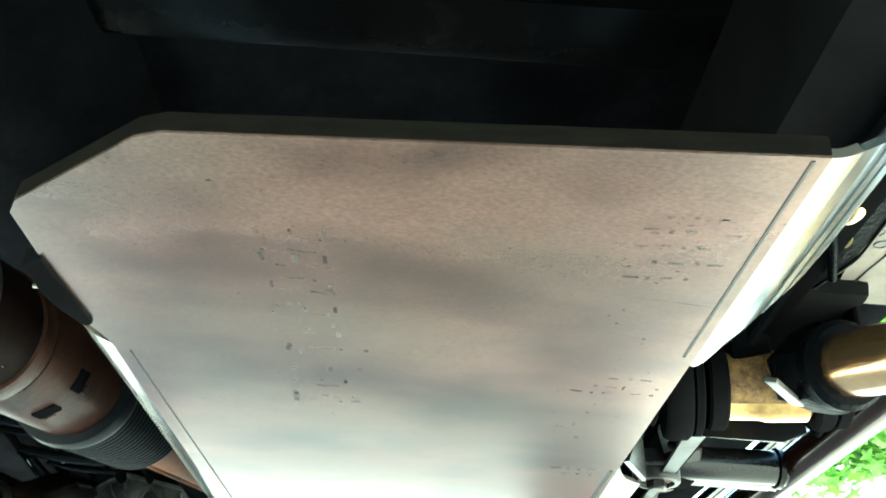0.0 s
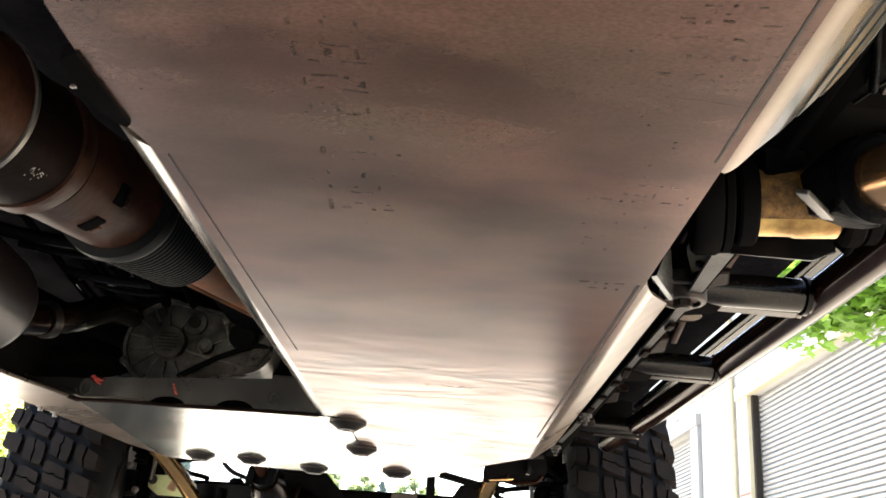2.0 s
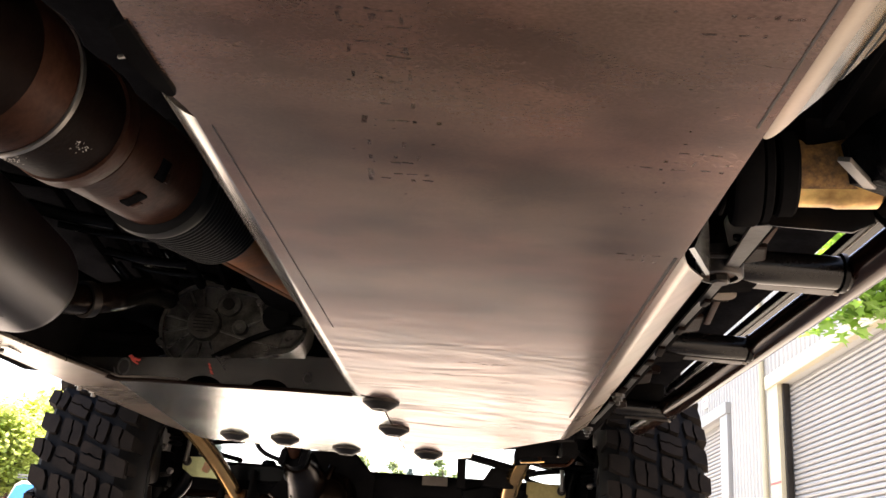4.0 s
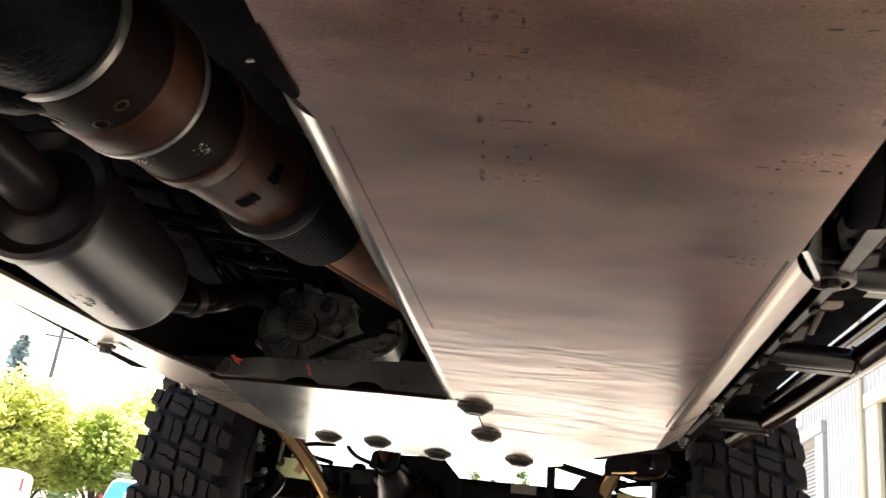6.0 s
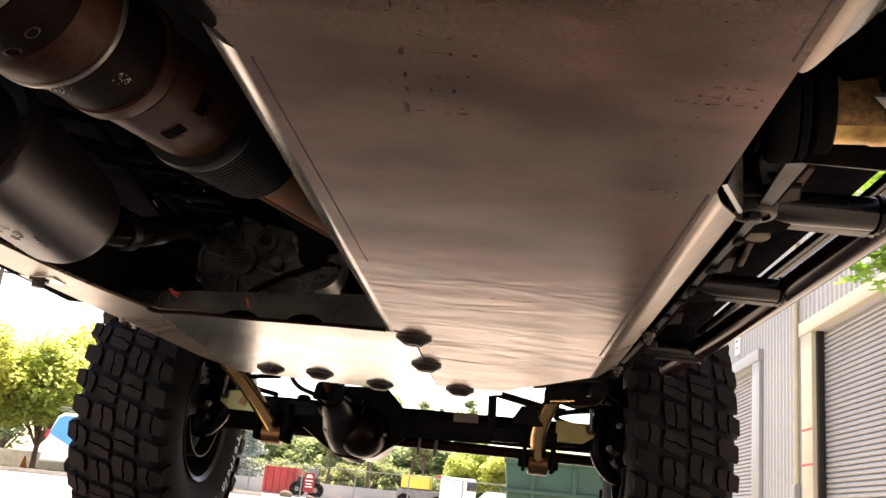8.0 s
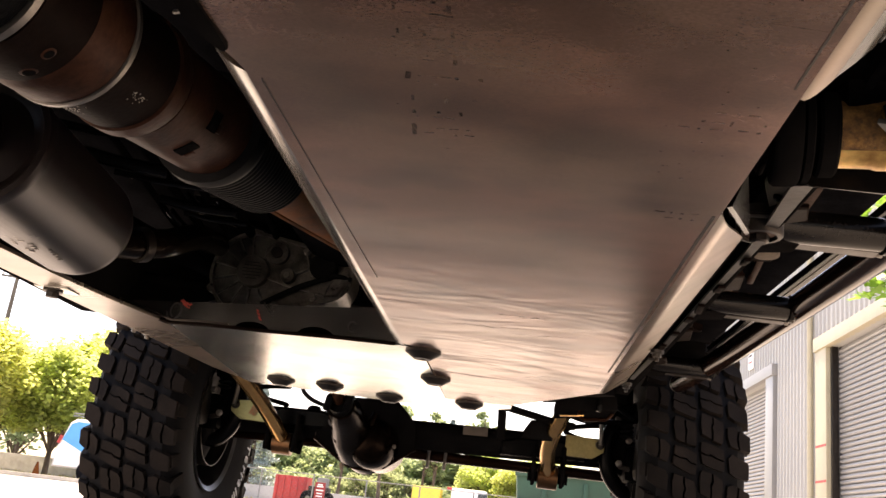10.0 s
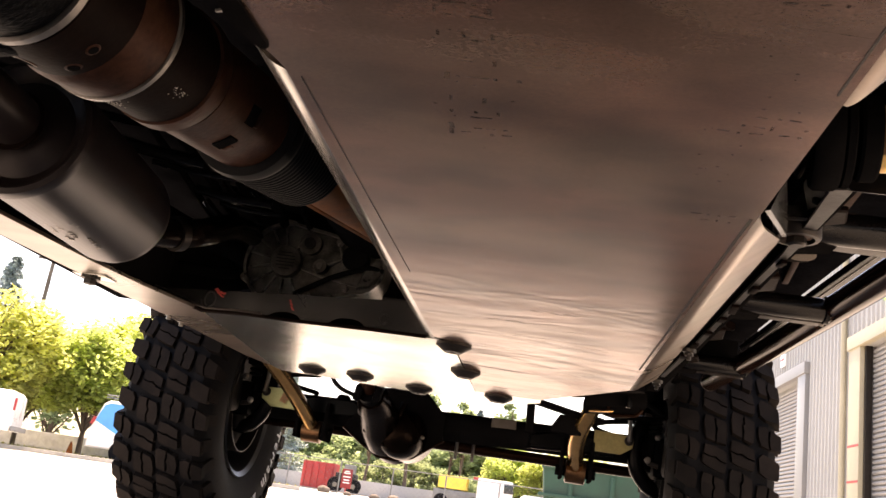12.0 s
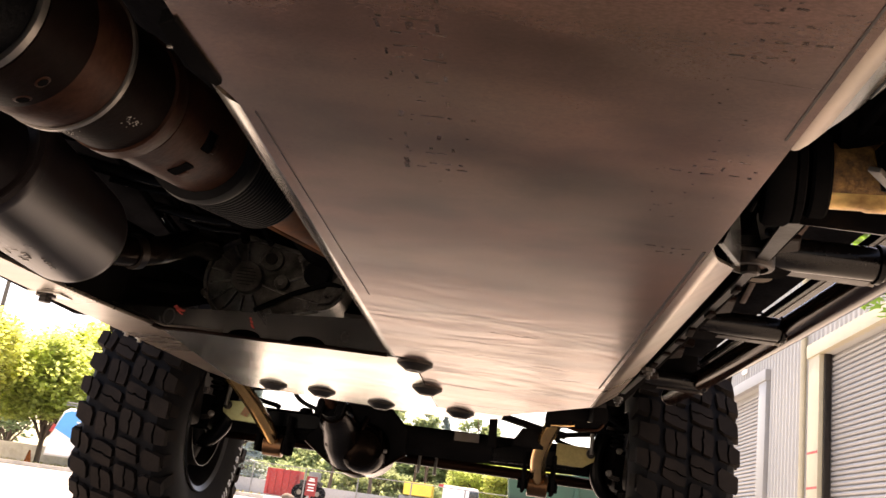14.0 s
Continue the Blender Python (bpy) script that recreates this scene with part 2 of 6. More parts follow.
M_kerb = material("concrete", (0.42, 0.40, 0.36), 0.85, 0.0, 0.25, 3.0, 60.0, 0.4, 0.004)
M_wall = material("pale_ribbed_metal", (0.35, 0.355, 0.35), 0.5, 0.0, 0.08, 0.7, 30.0, 0.05, 0.001)
M_trim = material("cream_trim", (0.38, 0.345, 0.25), 0.55, 0.0, 0.1, 2.0, 30.0, 0.05, 0.001)
M_slat = material("grey_shutter_slat", (0.25, 0.25, 0.25), 0.45, 0.2, 0.12, 1.2, 40.0, 0.05, 0.001)
M_red = material("red_paint", (0.40, 0.032, 0.032), 0.5, 0.0, 0.2, 3.0, 40.0, 0.05, 0.001)
M_darkred = material("faded_dark_red_paint", (0.24, 0.02, 0.022), 0.6, 0.0, 0.2, 3.0, 40.0, 0.05, 0.001)
M_green = material("green_dumpster_paint", (0.008, 0.058, 0.036), 0.5, 0.0, 0.25, 2.0, 40.0, 0.1, 0.002)
M_white = material("white_vehicle_paint", (0.78, 0.78, 0.78), 0.3, 0.0, 0.05, 1.5, 20.0, 0.0, 0.001, coat=0.5)
M_blue = material("blue_vehicle_paint", (0.02, 0.30, 0.72), 0.35, 0.0, 0.1, 2.0, 30.0, 0.0, 0.001, coat=0.4)
M_yellow = material("yellow_paint", (0.75, 0.55, 0.08), 0.45, 0.0, 0.1, 2.0, 30.0, 0.0, 0.001)
M_glass = material("dark_vehicle_glass", (0.02, 0.025, 0.03), 0.08, 0.0, 0.1, 2.0, 30.0, 0.0, 0.001)
M_bark = material("bark", (0.12, 0.085, 0.06), 0.9, 0.0, 0.4, 6.0, 40.0, 0.8, 0.02, (1, 1, 0.25))
M_leaf = material("yellow_green_leaf", (0.54, 0.60, 0.19), 0.55, 0.0, 0.3, 0.6, 9.0, 0.0, 0.001, through_light=0.7, random_tint=0.35)
M_leaf_near = material("bright_green_leaf", (0.17, 0.30, 0.04), 0.5, 0.0, 0.3, 0.6, 9.0, 0.0, 0.001, through_light=0.55, random_tint=0.3)
# leaf colour lightened to paint haze over the far trees
M_leaf_mid = material("green_leaf", (0.32, 0.40, 0.21), 0.7, 0.0, 0.35, 0.5, 9.0, 0.0, 0.001, through_light=0.5, random_tint=0.4, spec=0.08)
# pale blue needle colour stands in for distance haze
M_leaf_dark = material("haze_toned_needles", (0.32, 0.41, 0.41), 0.6, 0.0, 0.35, 0.5, 9.0, 0.0, 0.001, through_light=0.2, random_tint=0.4)
M_post = material("galvanised_fence", (0.20, 0.205, 0.205), 0.5, 0.6, 0.2, 4.0, 50.0, 0.0, 0.001)
M_pole = material("weathered_timber_pole", (0.10, 0.085, 0.07), 0.9, 0.0, 0.3, 5.0, 50.0, 0.4, 0.004, (1, 1, 0.2))
M_reddab = material("faded_red_dab", (0.42, 0.13, 0.08), 0.6, 0.0, 0.5, 90.0, 300.0, 0.0, 0.001, other=(0.34, 0.30, 0.14))
M_ink = material("faded_stencil_ink", (0.010, 0.009, 0.010), 0.7, 0.0, 0.3, 40.0, 200.0, 0.0, 0.001)
M_redink = material("red_stencil_ink", (0.35, 0.03, 0.02), 0.6, 0.0, 0.3, 40.0, 200.0, 0.0, 0.001)
M_scribe = material("scribed_bend_line", (0.02, 0.014, 0.012), 0.5, 0.4, 0.4, 60.0, 300.0, 0.0, 0.001)


def wash(name, base, most):
    """Ink or grime worn thin: it covers the metal in patches."""
    m = material(name, base, 0.5, 0.1, 0.3, 60.0, 300.0, 0.0, 0.001, spec=0.2)
    n, l = m.node_tree.nodes, m.node_tree.links
    tc = n.new("ShaderNodeTexCoord")
    t = n.new("ShaderNodeTexNoise")
    t.inputs["Scale"].default_value, t.inputs["Detail"].default_value = 170.0, 5.0
    l.new(tc.outputs["Object"], t.inputs["Vector"])
    r = n.new("ShaderNodeMapRange")
    r.inputs["From Min"].default_value, r.inputs["From Max"].default_value = 0.36, 0.66
    r.inputs["To Min"].default_value, r.inputs["To Max"].default_value = 0.0, most
    l.new(t.outputs["Fac"], r.inputs["Value"])
    l.new(r.outputs["Result"], n["Principled BSDF"].inputs["Alpha"])
    return m


M_inkwash = wash("worn_stencil_ink", (0.080, 0.050, 0.040), 0.42)
M_inkfaint = wash("faint_stencil_ink", (0.09, 0.056, 0.045), 0.36)
M_smudge = wash("worn_grime", (0.060, 0.037, 0.030), 0.85)


# ---- mesh helpers ----
def part(name, bm, mat, parent=None, label="", smooth=40, m=None):
    """Links a bmesh as one mesh object under a thing or a part."""
    root = parent
    while root and root.parent:
        root = root.parent
    if m is None and root and root.name.startswith("off_road"):
        m = LEAN
    if m:
        bm.transform(m)
    bmesh.ops.recalc_face_normals(bm, faces=bm.faces)
    me = bpy.data.meshes.new(name)
    bm.to_mesh(me)
    bm.free()
    me.materials.append(mat)
    ob = new(name, me)
    if smooth:
        smooth_mesh(me)
    if parent:
        ob.parent = parent
        ob.matrix_parent_inverse = parent.matrix_basis.inverted() if parent.parent is None else Matrix()
    if label:
        ob["label"] = label
    return ob


def smooth_mesh(me):
    """Smooth faces, with sharp edges past 40 degrees."""
    for f in me.polygons:
        f.use_smooth = True
    me.set_sharp_from_angle(angle=radians(40))


def thing(name, label, category, at=(0, 0, 0), group="", kind=""):
    ob = new(name)
    ob.empty_display_size = 0.1
    ob.matrix_basis = Matrix.Translation(at)
    return tagged(ob, label, category, group, kind)


def box(bm, c, s, rot=None, bevel=0.0):
    """A box of centre c and size s; rot is a Matrix about the centre."""
    m = Matrix.Translation(c) @ (rot or Matrix()) @ Matrix.Diagonal((*s, 1))
    r = bmesh.ops.create_cube(bm, size=1, matrix=m)
    if bevel:
        es = {e for v in r["verts"] for e in v.link_edges}
        bmesh.ops.bevel(bm, geom=list(es), offset=bevel, segments=2, affect="EDGES", profile=0.7)
    return bm


def rounded_path(pts, radius, steps=5):
    """Points with the corners of a polyline rounded off."""
    pts = [Vector(p) for p in pts]
    out = [pts[0]]
    for a, b, c in zip(pts, pts[1:], pts[2:]):
        d = min(radius, (b - a).length * 0.45, (c - b).length * 0.45)
        p, q = b + (a - b).normalized() * d, b + (c - b).normalized() * d
        for i in range(steps + 1):
            t = i / steps
            out.append(p * (1 - t) ** 2 + b * 2 * t * (1 - t) + q * t * t)
    out.append(pts[-1])
    return out


def tube(bm, pts, r, seg=16, radius=0.0, radii=None, caps=True):
    """A round tube along points."""
    pts = rounded_path(pts, radius) if radius else [Vector(p) for p in pts]
    d = (pts[1] - pts[0]).normalized()
    up = Vector((0, 0, 1)) if abs(d.z) < 0.9 else Vector((1, 0, 0))
    side = d.cross(up).normalized()
    rings = []
    for i, p in enumerate(pts):
        a, b = pts[max(i - 1, 0)], pts[min(i + 1, len(pts) - 1)]
        d = (b - a).normalized()
        side = (side - d * side.dot(d)).normalized()
        u = side.cross(d)
        rr = radii[i] if radii else r
        rings.append([bm.verts.new(p + (side * math.cos(2 * math.pi * k / seg) + u * math.sin(2 * math.pi * k / seg)) * rr) for k in range(seg)])
    for a, b in zip(rings, rings[1:]):
        for k in range(seg):
            bm.faces.new((a[k], a[(k + 1) % seg], b[(k + 1) % seg], b[k]))
    if caps:
        bm.faces.new(rings[0][::-1])
        bm.faces.new(rings[-1])
    return bm


def lathe(bm, profile, origin, axis, seg=40, closed=True):
    """Turns (along, radius) pairs about an axis through origin."""
    axis = Vector(axis).normalized()
    q = Vector((0, 0, 1)).rotation_difference(axis).to_matrix()
    rings = []
    for h, r in profile:
        rings.append([bm.verts.new(Vector(origin) + q @ Vector((math.cos(2 * math.pi * k / seg) * r, math.sin(2 * math.pi * k / seg) * r, h))) for k in range(seg)])
    for a, b in zip(rings, rings[1:]):
        for k in range(seg):
            bm.faces.new((a[k], a[(k + 1) % seg], b[(k + 1) % seg], b[k]))
    if closed:
        bm.faces.new(rings[0][::-1])
        bm.faces.new(rings[-1])
    return bm


def prism(bm, outline, vec, bevel=0.0):
    """Extrudes a flat outline of 3D points along a vector."""
    vec = Vector(vec)
    a = [bm.verts.new(p) for p in outline]
    b = [bm.verts.new(Vector(p) + vec) for p in outline]
    n = len(a)
    fs = [bm.faces.new(a), bm.faces.new(b[::-1])]
    for k in range(n):
        fs.append(bm.faces.new((a[k], b[k], b[(k + 1) % n], a[(k + 1) % n])))
    if bevel:
        es = {e for f in fs[:2] for e in f.edges}
        bmesh.ops.bevel(bm, geom=list(es), offset=bevel, segments=1, affect="EDGES")
    return bm


def strip(bm, rows, thick):
    """A bent sheet through rows of points (all rows alike in number), thickened upwards and inwards."""
    vs = [[bm.verts.new(p) for p in row] for row in rows]
    fs = []
    for a, b in zip(vs, vs[1:]):
        for k in range(len(a) - 1):
            fs.append(bm.faces.new((a[k], a[k + 1], b[k + 1], b[k])))
    bmesh.ops.recalc_face_normals(bm, faces=fs)
    if sum(f.normal.z for f in fs) > 0:
        bmesh.ops.reverse_faces(bm, faces=fs)
    bmesh.ops.solidify(bm, geom=fs, thickness=thick)
    return bm


def hexagon(c, r, axis_a, axis_b, n=6, turn=0.0):
    a, b = Vector(axis_a), Vector(axis_b)
    return [Vector(c) + a * math.cos(turn + 2 * math.pi * k / n) * r + b * math.sin(turn + 2 * math.pi * k / n) * r for k in range(n)]


X, Y, Z = Vector((1, 0, 0)), Vector((0, 1, 0)), Vector((0, 0, 1))


# ---- setting ----
def build_ground():
    bm = bmesh.new()
    box(bm, (0, 60, -0.15), (900, 900, 0.3))
    tagged(part("ground", bm, M_ground, smooth=0), "grey asphalt yard under the vehicle, painted bright for sun", "ground", kind="structure")


build_ground()

# ---- the vehicle, seen from below; it heads along +y ----
CX, AXLE_Y, PLATE_Z, WHEEL_Y = -0.285, 2.66, 0.535, 3.06
vehicle = thing("off_road_vehicle", "lifted black off-road vehicle with bare aluminium skid plates, parked on asphalt", "vehicle", (CX, 1.2, 0))


def build_body():
    bm = bmesh.new()
    # floor pan between the rails, with stiffening ribs, and the sills
    box(bm, (CX, 0.75, 0.86), (1.50, 3.7, 0.05), bevel=0.01)
    box(bm, (CX, 0.5, 1.1), (1.56, 3.9, 0.4), bevel=0.06)
    tub = part("body_tub", bm, M_under, vehicle, "black painted floor pan")
    for s in (-1, 1):
        part("sill", box(bmesh.new(), (CX + s * 0.735, 0.75, 0.87), (0.08, 3.7, 0.16), bevel=0.02), M_under, tub)
    for y in (0.15, 0.55, 0.95, 1.35, 1.75, 2.15):
        part("floor_rib", box(bmesh.new(), (CX + 0.06, y, 0.822), (0.92, 0.07, 0.04), bevel=0.014), M_satin, tub)
    # cabin and bonnet stay out of view, added for the vehicle's shadow
    part("cabin", box(bmesh.new(), (CX, 0.15, 1.56), (1.40, 3.2, 0.56), bevel=0.1), M_under, vehicle, "unseen black upper body, added to cast shadow")
    part("bonnet", box(bmesh.new(), (CX, 2.75, 1.22), (1.35, 1.5, 0.22), bevel=0.06), M_under, vehicle, "unseen black bonnet, added to cast shadow")
    bm = bmesh.new()
    box(bm, (CX, 3.1, 1.10), (1.2, 1.2, 0.3), bevel=0.05)
    part("engine_bay", bm, M_under, vehicle, "dark engine bay from below")
    # transmission tunnel
    bm = bmesh.new()
    tube(bm, [(CX - 0.1, -0.4, 0.86), (CX - 0.1, 2.4, 0.86)], 0.13, 20)
    part("tunnel", bm, M_under, vehicle)
    # pressed ribs and pipes under the floor beside the muffler
    for p, q, r in (((-0.67, 1.14), (-0.56, 1.16), 0.006), ((-0.70, 1.235), (-0.56, 1.30), 0.010), ((-0.66, 1.33), (-0.52, 1.36), 0.005), ((-0.63, 1.45), (-0.50, 1.48), 0.008), ((-0.61, 1.52), (-0.50, 1.54), 0.004), ((-0.75, 1.02), (-0.60, 1.05), 0.007)):
        bm = bmesh.new()
        tube(bm, [(p[0], p[1], 0.705), ((p[0] + q[0]) / 2, (p[1] + q[1]) / 2, 0.699), (q[0], q[1], 0.702)], r, 10, 0.03)
        part("floor_rib", bm, M_satin, vehicle)
    for s in (-1, 1):
        bm = bmesh.new()
        x = CX + s * 0.54
        zr = 0.615 if s < 0 else 0.70
        pts = [(x, -0.9, zr), (x, 1.75, zr), (x - s * 0.03, 2.5, 0.86), (x - s * 0.06, 3.5, 0.82)]
        for a, b in zip(pts, pts[1:]):
            a, b = Vector(a), Vector(b)
            o = [a + X * dx + Z * dz for dx, dz in ((-0.045, -0.07), (0.045, -0.07), (0.045, 0.07), (-0.045, 0.07))]
            prism(bm, o, b - a, 0.008)
        part("frame_rail", bm, M_black, vehicle)
    bm = bmesh.new()
    box(bm, (CX, 0.22, 0.69), (1.0, 0.22, 0.13), bevel=0.03)
    part("rear_crossmember", bm, M_black, vehicle)
    # unseen bumper, set to push its ground shadow forwards
    bm = bmesh.new()
    box(bm, (CX, 3.85, 0.89), (1.6, 0.28, 0.20), bevel=0.03)
    part("front_bumper", bm, M_black, vehicle)
    bm = bmesh.new()
    box(bm, (0.205, 2.62, 0.588), (0.165, 0.20, 0.040), pose(0, 0, 0, 0, -7, 0), 0.012)
    mount = part("arm_mount", bm, M_black, vehicle)
    part("mount_lip", box(bmesh.new(), (0.165, 2.515, 0.551), (0.065, 0.006, 0.006), pose(0, 0, 0, 0, -7, 0), 0.002), M_copper, mount, "thin copper-toned lip")
    bm = bmesh.new()
    tube(bm, [(0.185, 2.53, 0.585), (0.186, 2.53, 0.553), (0.20, 2.53, 0.545), (0.262, 2.53, 0.553), (0.275, 2.53, 0.57)], 0.0055, 10, 0.012)
    part("mount_pipe", bm, M_brown_gloss, mount)
    part("mount_tab", box(bmesh.new(), (0.235, 2.50, 0.585), (0.014, 0.02, 0.035), pose(0, 0, 0, 0, 0, 8), 0.004), M_satin, mount)
    bm = bmesh.new()
    tube(bm, [(0.082, 2.50, 0.583), (0.118, 2.50, 0.588), (0.135, 2.52, 0.60)], 0.010, 12, 0.02)
    part("mount_bolt", bm, M_satin, mount)
    bm = bmesh.new()
    prism(bm, [(-0.0425, 2.80, 0.60), (-0.0165, 2.80, 0.60), (-0.0105, 2.80, 0.49), (-0.0360, 2.80, 0.49)], (0, 0.03, 0), 0.003)
    part("crossmember_strut", bm, M_black, vehicle)
    bm = bmesh.new()
    tube(bm, [(-0.02, 2.75, 0.581), (0.12, 2.75, 0.555), (0.19, 2.76, 0.548)], 0.011, 12)
    prism(bm, [(0.062, 2.77, 0.555), (0.125, 2.77, 0.556), (0.13, 2.77, 0.50), (0.036, 2.77, 0.50), (0.040, 2.77, 0.518)], (0, 0.04, 0), 0.004)
    part("track_brace", bm, M_black, vehicle, "black diagonal track bar brace")
    bm = bmesh.new()
    box(bm, (CX + 0.1, 2.75, 0.82), (0.9, 0.3, 0.12), bevel=0.02)
    part("front_crossmember", bm, M_black, vehicle)
    # unseen liners added to keep sky light off the tyres
    for s in (-1, 1):
        bm = bmesh.new()
        pts = [(CX + s * 0.60, 3.06 + 0.62 * math.cos(a), 0.46 + 0.62 * math.sin(a)) for a in [radians(58 + 9 * k) for k in range(8)]]
        strip(bm, [pts, [(x + s * 0.42, y, z) for x, y, z in pts]], 0.006)
        part("wheel_arch", bm, M_under, vehicle, "unseen black wheel arch liner, shades the tyre")


build_body()


TONGUE = ((-0.2037, 0.470), (-0.2020, 0.518), (-0.1998, 0.549), (-0.2011, 0.556), (-0.2044, 0.559), (-0.2080, 0.557), (-0.2160, 0.536), (-0.2198, 0.513), (-0.2184, 0.480))


def lean_z(y):
    """The engine plate leans down a little towards the front."""
    return PLATE_Z - 0.0314 * max(0.0, y - 1.69)


def build_belly_plate():
    z = PLATE_Z
    bm = bmesh.new()
    outline = [(-0.205, 0.425), (-0.198, 0.413), (-0.121, 0.351), (-0.108, 0.346), (0.186, 0.331), (0.186, 0.80), (0.186, 1.69), (-0.166, 1.69), (-0.166, 1.66), (-0.198, 1.63), (-0.198, 0.59), (-0.201, 0.575), (-0.207, 0.555)]
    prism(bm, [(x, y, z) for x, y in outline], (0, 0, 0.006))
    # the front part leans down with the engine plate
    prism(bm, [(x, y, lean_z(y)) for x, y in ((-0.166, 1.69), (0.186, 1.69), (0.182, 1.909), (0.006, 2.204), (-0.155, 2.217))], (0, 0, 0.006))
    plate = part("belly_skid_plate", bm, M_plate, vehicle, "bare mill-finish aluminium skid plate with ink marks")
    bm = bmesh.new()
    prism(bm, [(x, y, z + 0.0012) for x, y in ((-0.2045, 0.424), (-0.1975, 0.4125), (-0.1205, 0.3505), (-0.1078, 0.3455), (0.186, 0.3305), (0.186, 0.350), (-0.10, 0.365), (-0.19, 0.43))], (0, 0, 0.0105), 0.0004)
    part("rear_edge", bm, M_edge_shade, plate, "rear edge of the thick plate, shade painted dark")
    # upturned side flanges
    # flanges belong to the plate; their paler colours stand in for reflected light
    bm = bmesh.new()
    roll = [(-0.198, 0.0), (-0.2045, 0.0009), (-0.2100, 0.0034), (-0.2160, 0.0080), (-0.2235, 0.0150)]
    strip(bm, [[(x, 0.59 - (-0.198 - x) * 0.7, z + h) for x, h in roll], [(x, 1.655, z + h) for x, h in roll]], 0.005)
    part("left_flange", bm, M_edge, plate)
    # rear flange: soft roll, steep face, rounded end; two ridges catch bright streaks
    bm = bmesh.new()
    roll = [(0.186, 0.0, 0.561), (0.189, 0.0002, 0.563), (0.192, 0.0009, 0.561), (0.195, 0.0020, 0.556), (0.198, 0.0034, 0.548), (0.2005, 0.0047, 0.539)]
    strip(bm, [[(x, 0.331, z + h) for x, h, y in roll], [(x, y, z + h) for x, h, y in roll]], 0.005)
    part("rear_roll", bm, M_roll, plate, "rolled bend, its warm light painted in")
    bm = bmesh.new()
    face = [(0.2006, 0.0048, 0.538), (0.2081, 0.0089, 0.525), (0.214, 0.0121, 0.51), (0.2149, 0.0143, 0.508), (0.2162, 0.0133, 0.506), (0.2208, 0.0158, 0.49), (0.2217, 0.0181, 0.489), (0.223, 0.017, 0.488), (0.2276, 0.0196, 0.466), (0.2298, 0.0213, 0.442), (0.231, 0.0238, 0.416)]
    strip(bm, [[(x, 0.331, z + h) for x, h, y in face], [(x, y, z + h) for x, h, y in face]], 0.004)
    part("rear_flange", bm, M_edge, plate, "ridged flange face, reflected light painted bright")
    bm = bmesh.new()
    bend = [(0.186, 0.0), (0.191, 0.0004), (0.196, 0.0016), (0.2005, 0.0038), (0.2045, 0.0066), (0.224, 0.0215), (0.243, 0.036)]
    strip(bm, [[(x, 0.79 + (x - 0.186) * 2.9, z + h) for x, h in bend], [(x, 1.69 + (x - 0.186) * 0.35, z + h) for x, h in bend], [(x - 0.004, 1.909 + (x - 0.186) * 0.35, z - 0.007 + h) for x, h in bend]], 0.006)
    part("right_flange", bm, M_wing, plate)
    bm = bmesh.new()
    prism(bm, [(0.189, 0.784, z + 0.004), (0.243, 0.945, z + 0.036), (0.240, 0.935, z + 0.050), (0.205, 0.80, z + 0.045)], (0.004, -0.004, 0.0))
    part("notch_edge", bm, M_panel, plate)
    # black piece added under the plate where the open slot looks dark
    bm = bmesh.new()
    prism(bm, [(x, y, z - 0.0025) for x, y in TONGUE], (0, 0, 0.012), 0.001)
    part("slot_bracket", bm, M_black, plate, "black tongue standing in for the dark slot")
    bm = bmesh.new()
    tube(bm, [(-0.205, 0.520, z + 0.008), (-0.235, 0.535, z + 0.012)], 0.0016, 8)
    part("bracket_wire", bm, M_ring, plate, "thin bright wire")
    # scribed bend lines
    for x, y0, y1, w, turn in ((-0.1843, 0.60, 1.16, 0.0009, -0.85), (0.179, 0.334, 0.548, 0.0016, 0), (0.1795, 0.80, 1.68, 0.0032, 0.2)):
        bm = bmesh.new()
        box(bm, (x, (y0 + y1) / 2, z - 0.0002), (w, y1 - y0, 0.0004), pose(0, 0, 0, 0, 0, turn))
        part("bend_line", bm, M_scribe, plate)
    # faded ink dashes of the mill stencil, past reading, and grime lines
    rng = random.Random(17)

    def dash(x, y, sx, sy, turn=0.0, mat=None):
        bm = bmesh.new()
        box(bm, (x, y, lean_z(y) - 0.00004), (sx, sy, 0.00008), pose(0, 0, 0, 0, 0, turn))
        part("ink_dash", bm, mat or M_smudge, plate)

    # one string a row: dots, bars along and across the sheet, as far as the ink is left
    def stencil(x0, cell, rows, mat):
        for yy, row in rows:
            for q, ch in enumerate(row):
                if ch != " ":
                    sx, sy = {"v": (0.0028, 0.0080), "h": (0.0085, 0.0020), "o": (0.0032, 0.0034), "b": (0.0042, 0.0110), "w": (0.0130, 0.0024)}[ch]
                    dash(x0 + q * cell + rng.uniform(-0.0010, 0.0010), yy + rng.uniform(-0.0012, 0.0012), sx * rng.uniform(0.7, 1.1), sy * rng.uniform(0.8, 1.2), rng.uniform(-9, 9), mat)

    stencil(-0.077, 0.0088, ((0.425, "v v v"), (0.4455, "o hh "), (0.4525, "v b v"), (0.461, " h hh"), (0.478, " hho "), (0.4845, "v   v"), (0.492, " h hh")), M_inkwash)
    stencil(-0.077, 0.0088, ((0.515, "v v v"), (0.5215, "   h "), (0.551, "  h v"), (0.574, "b hho o"), (0.610, "v  v "), (0.632, "v o v"), (0.641, "  hh ")), M_inkwash)
    stencil(-0.081, 0.0110, ((0.661, "b hho"), (0.671, "bh oh")), M_inkwash)
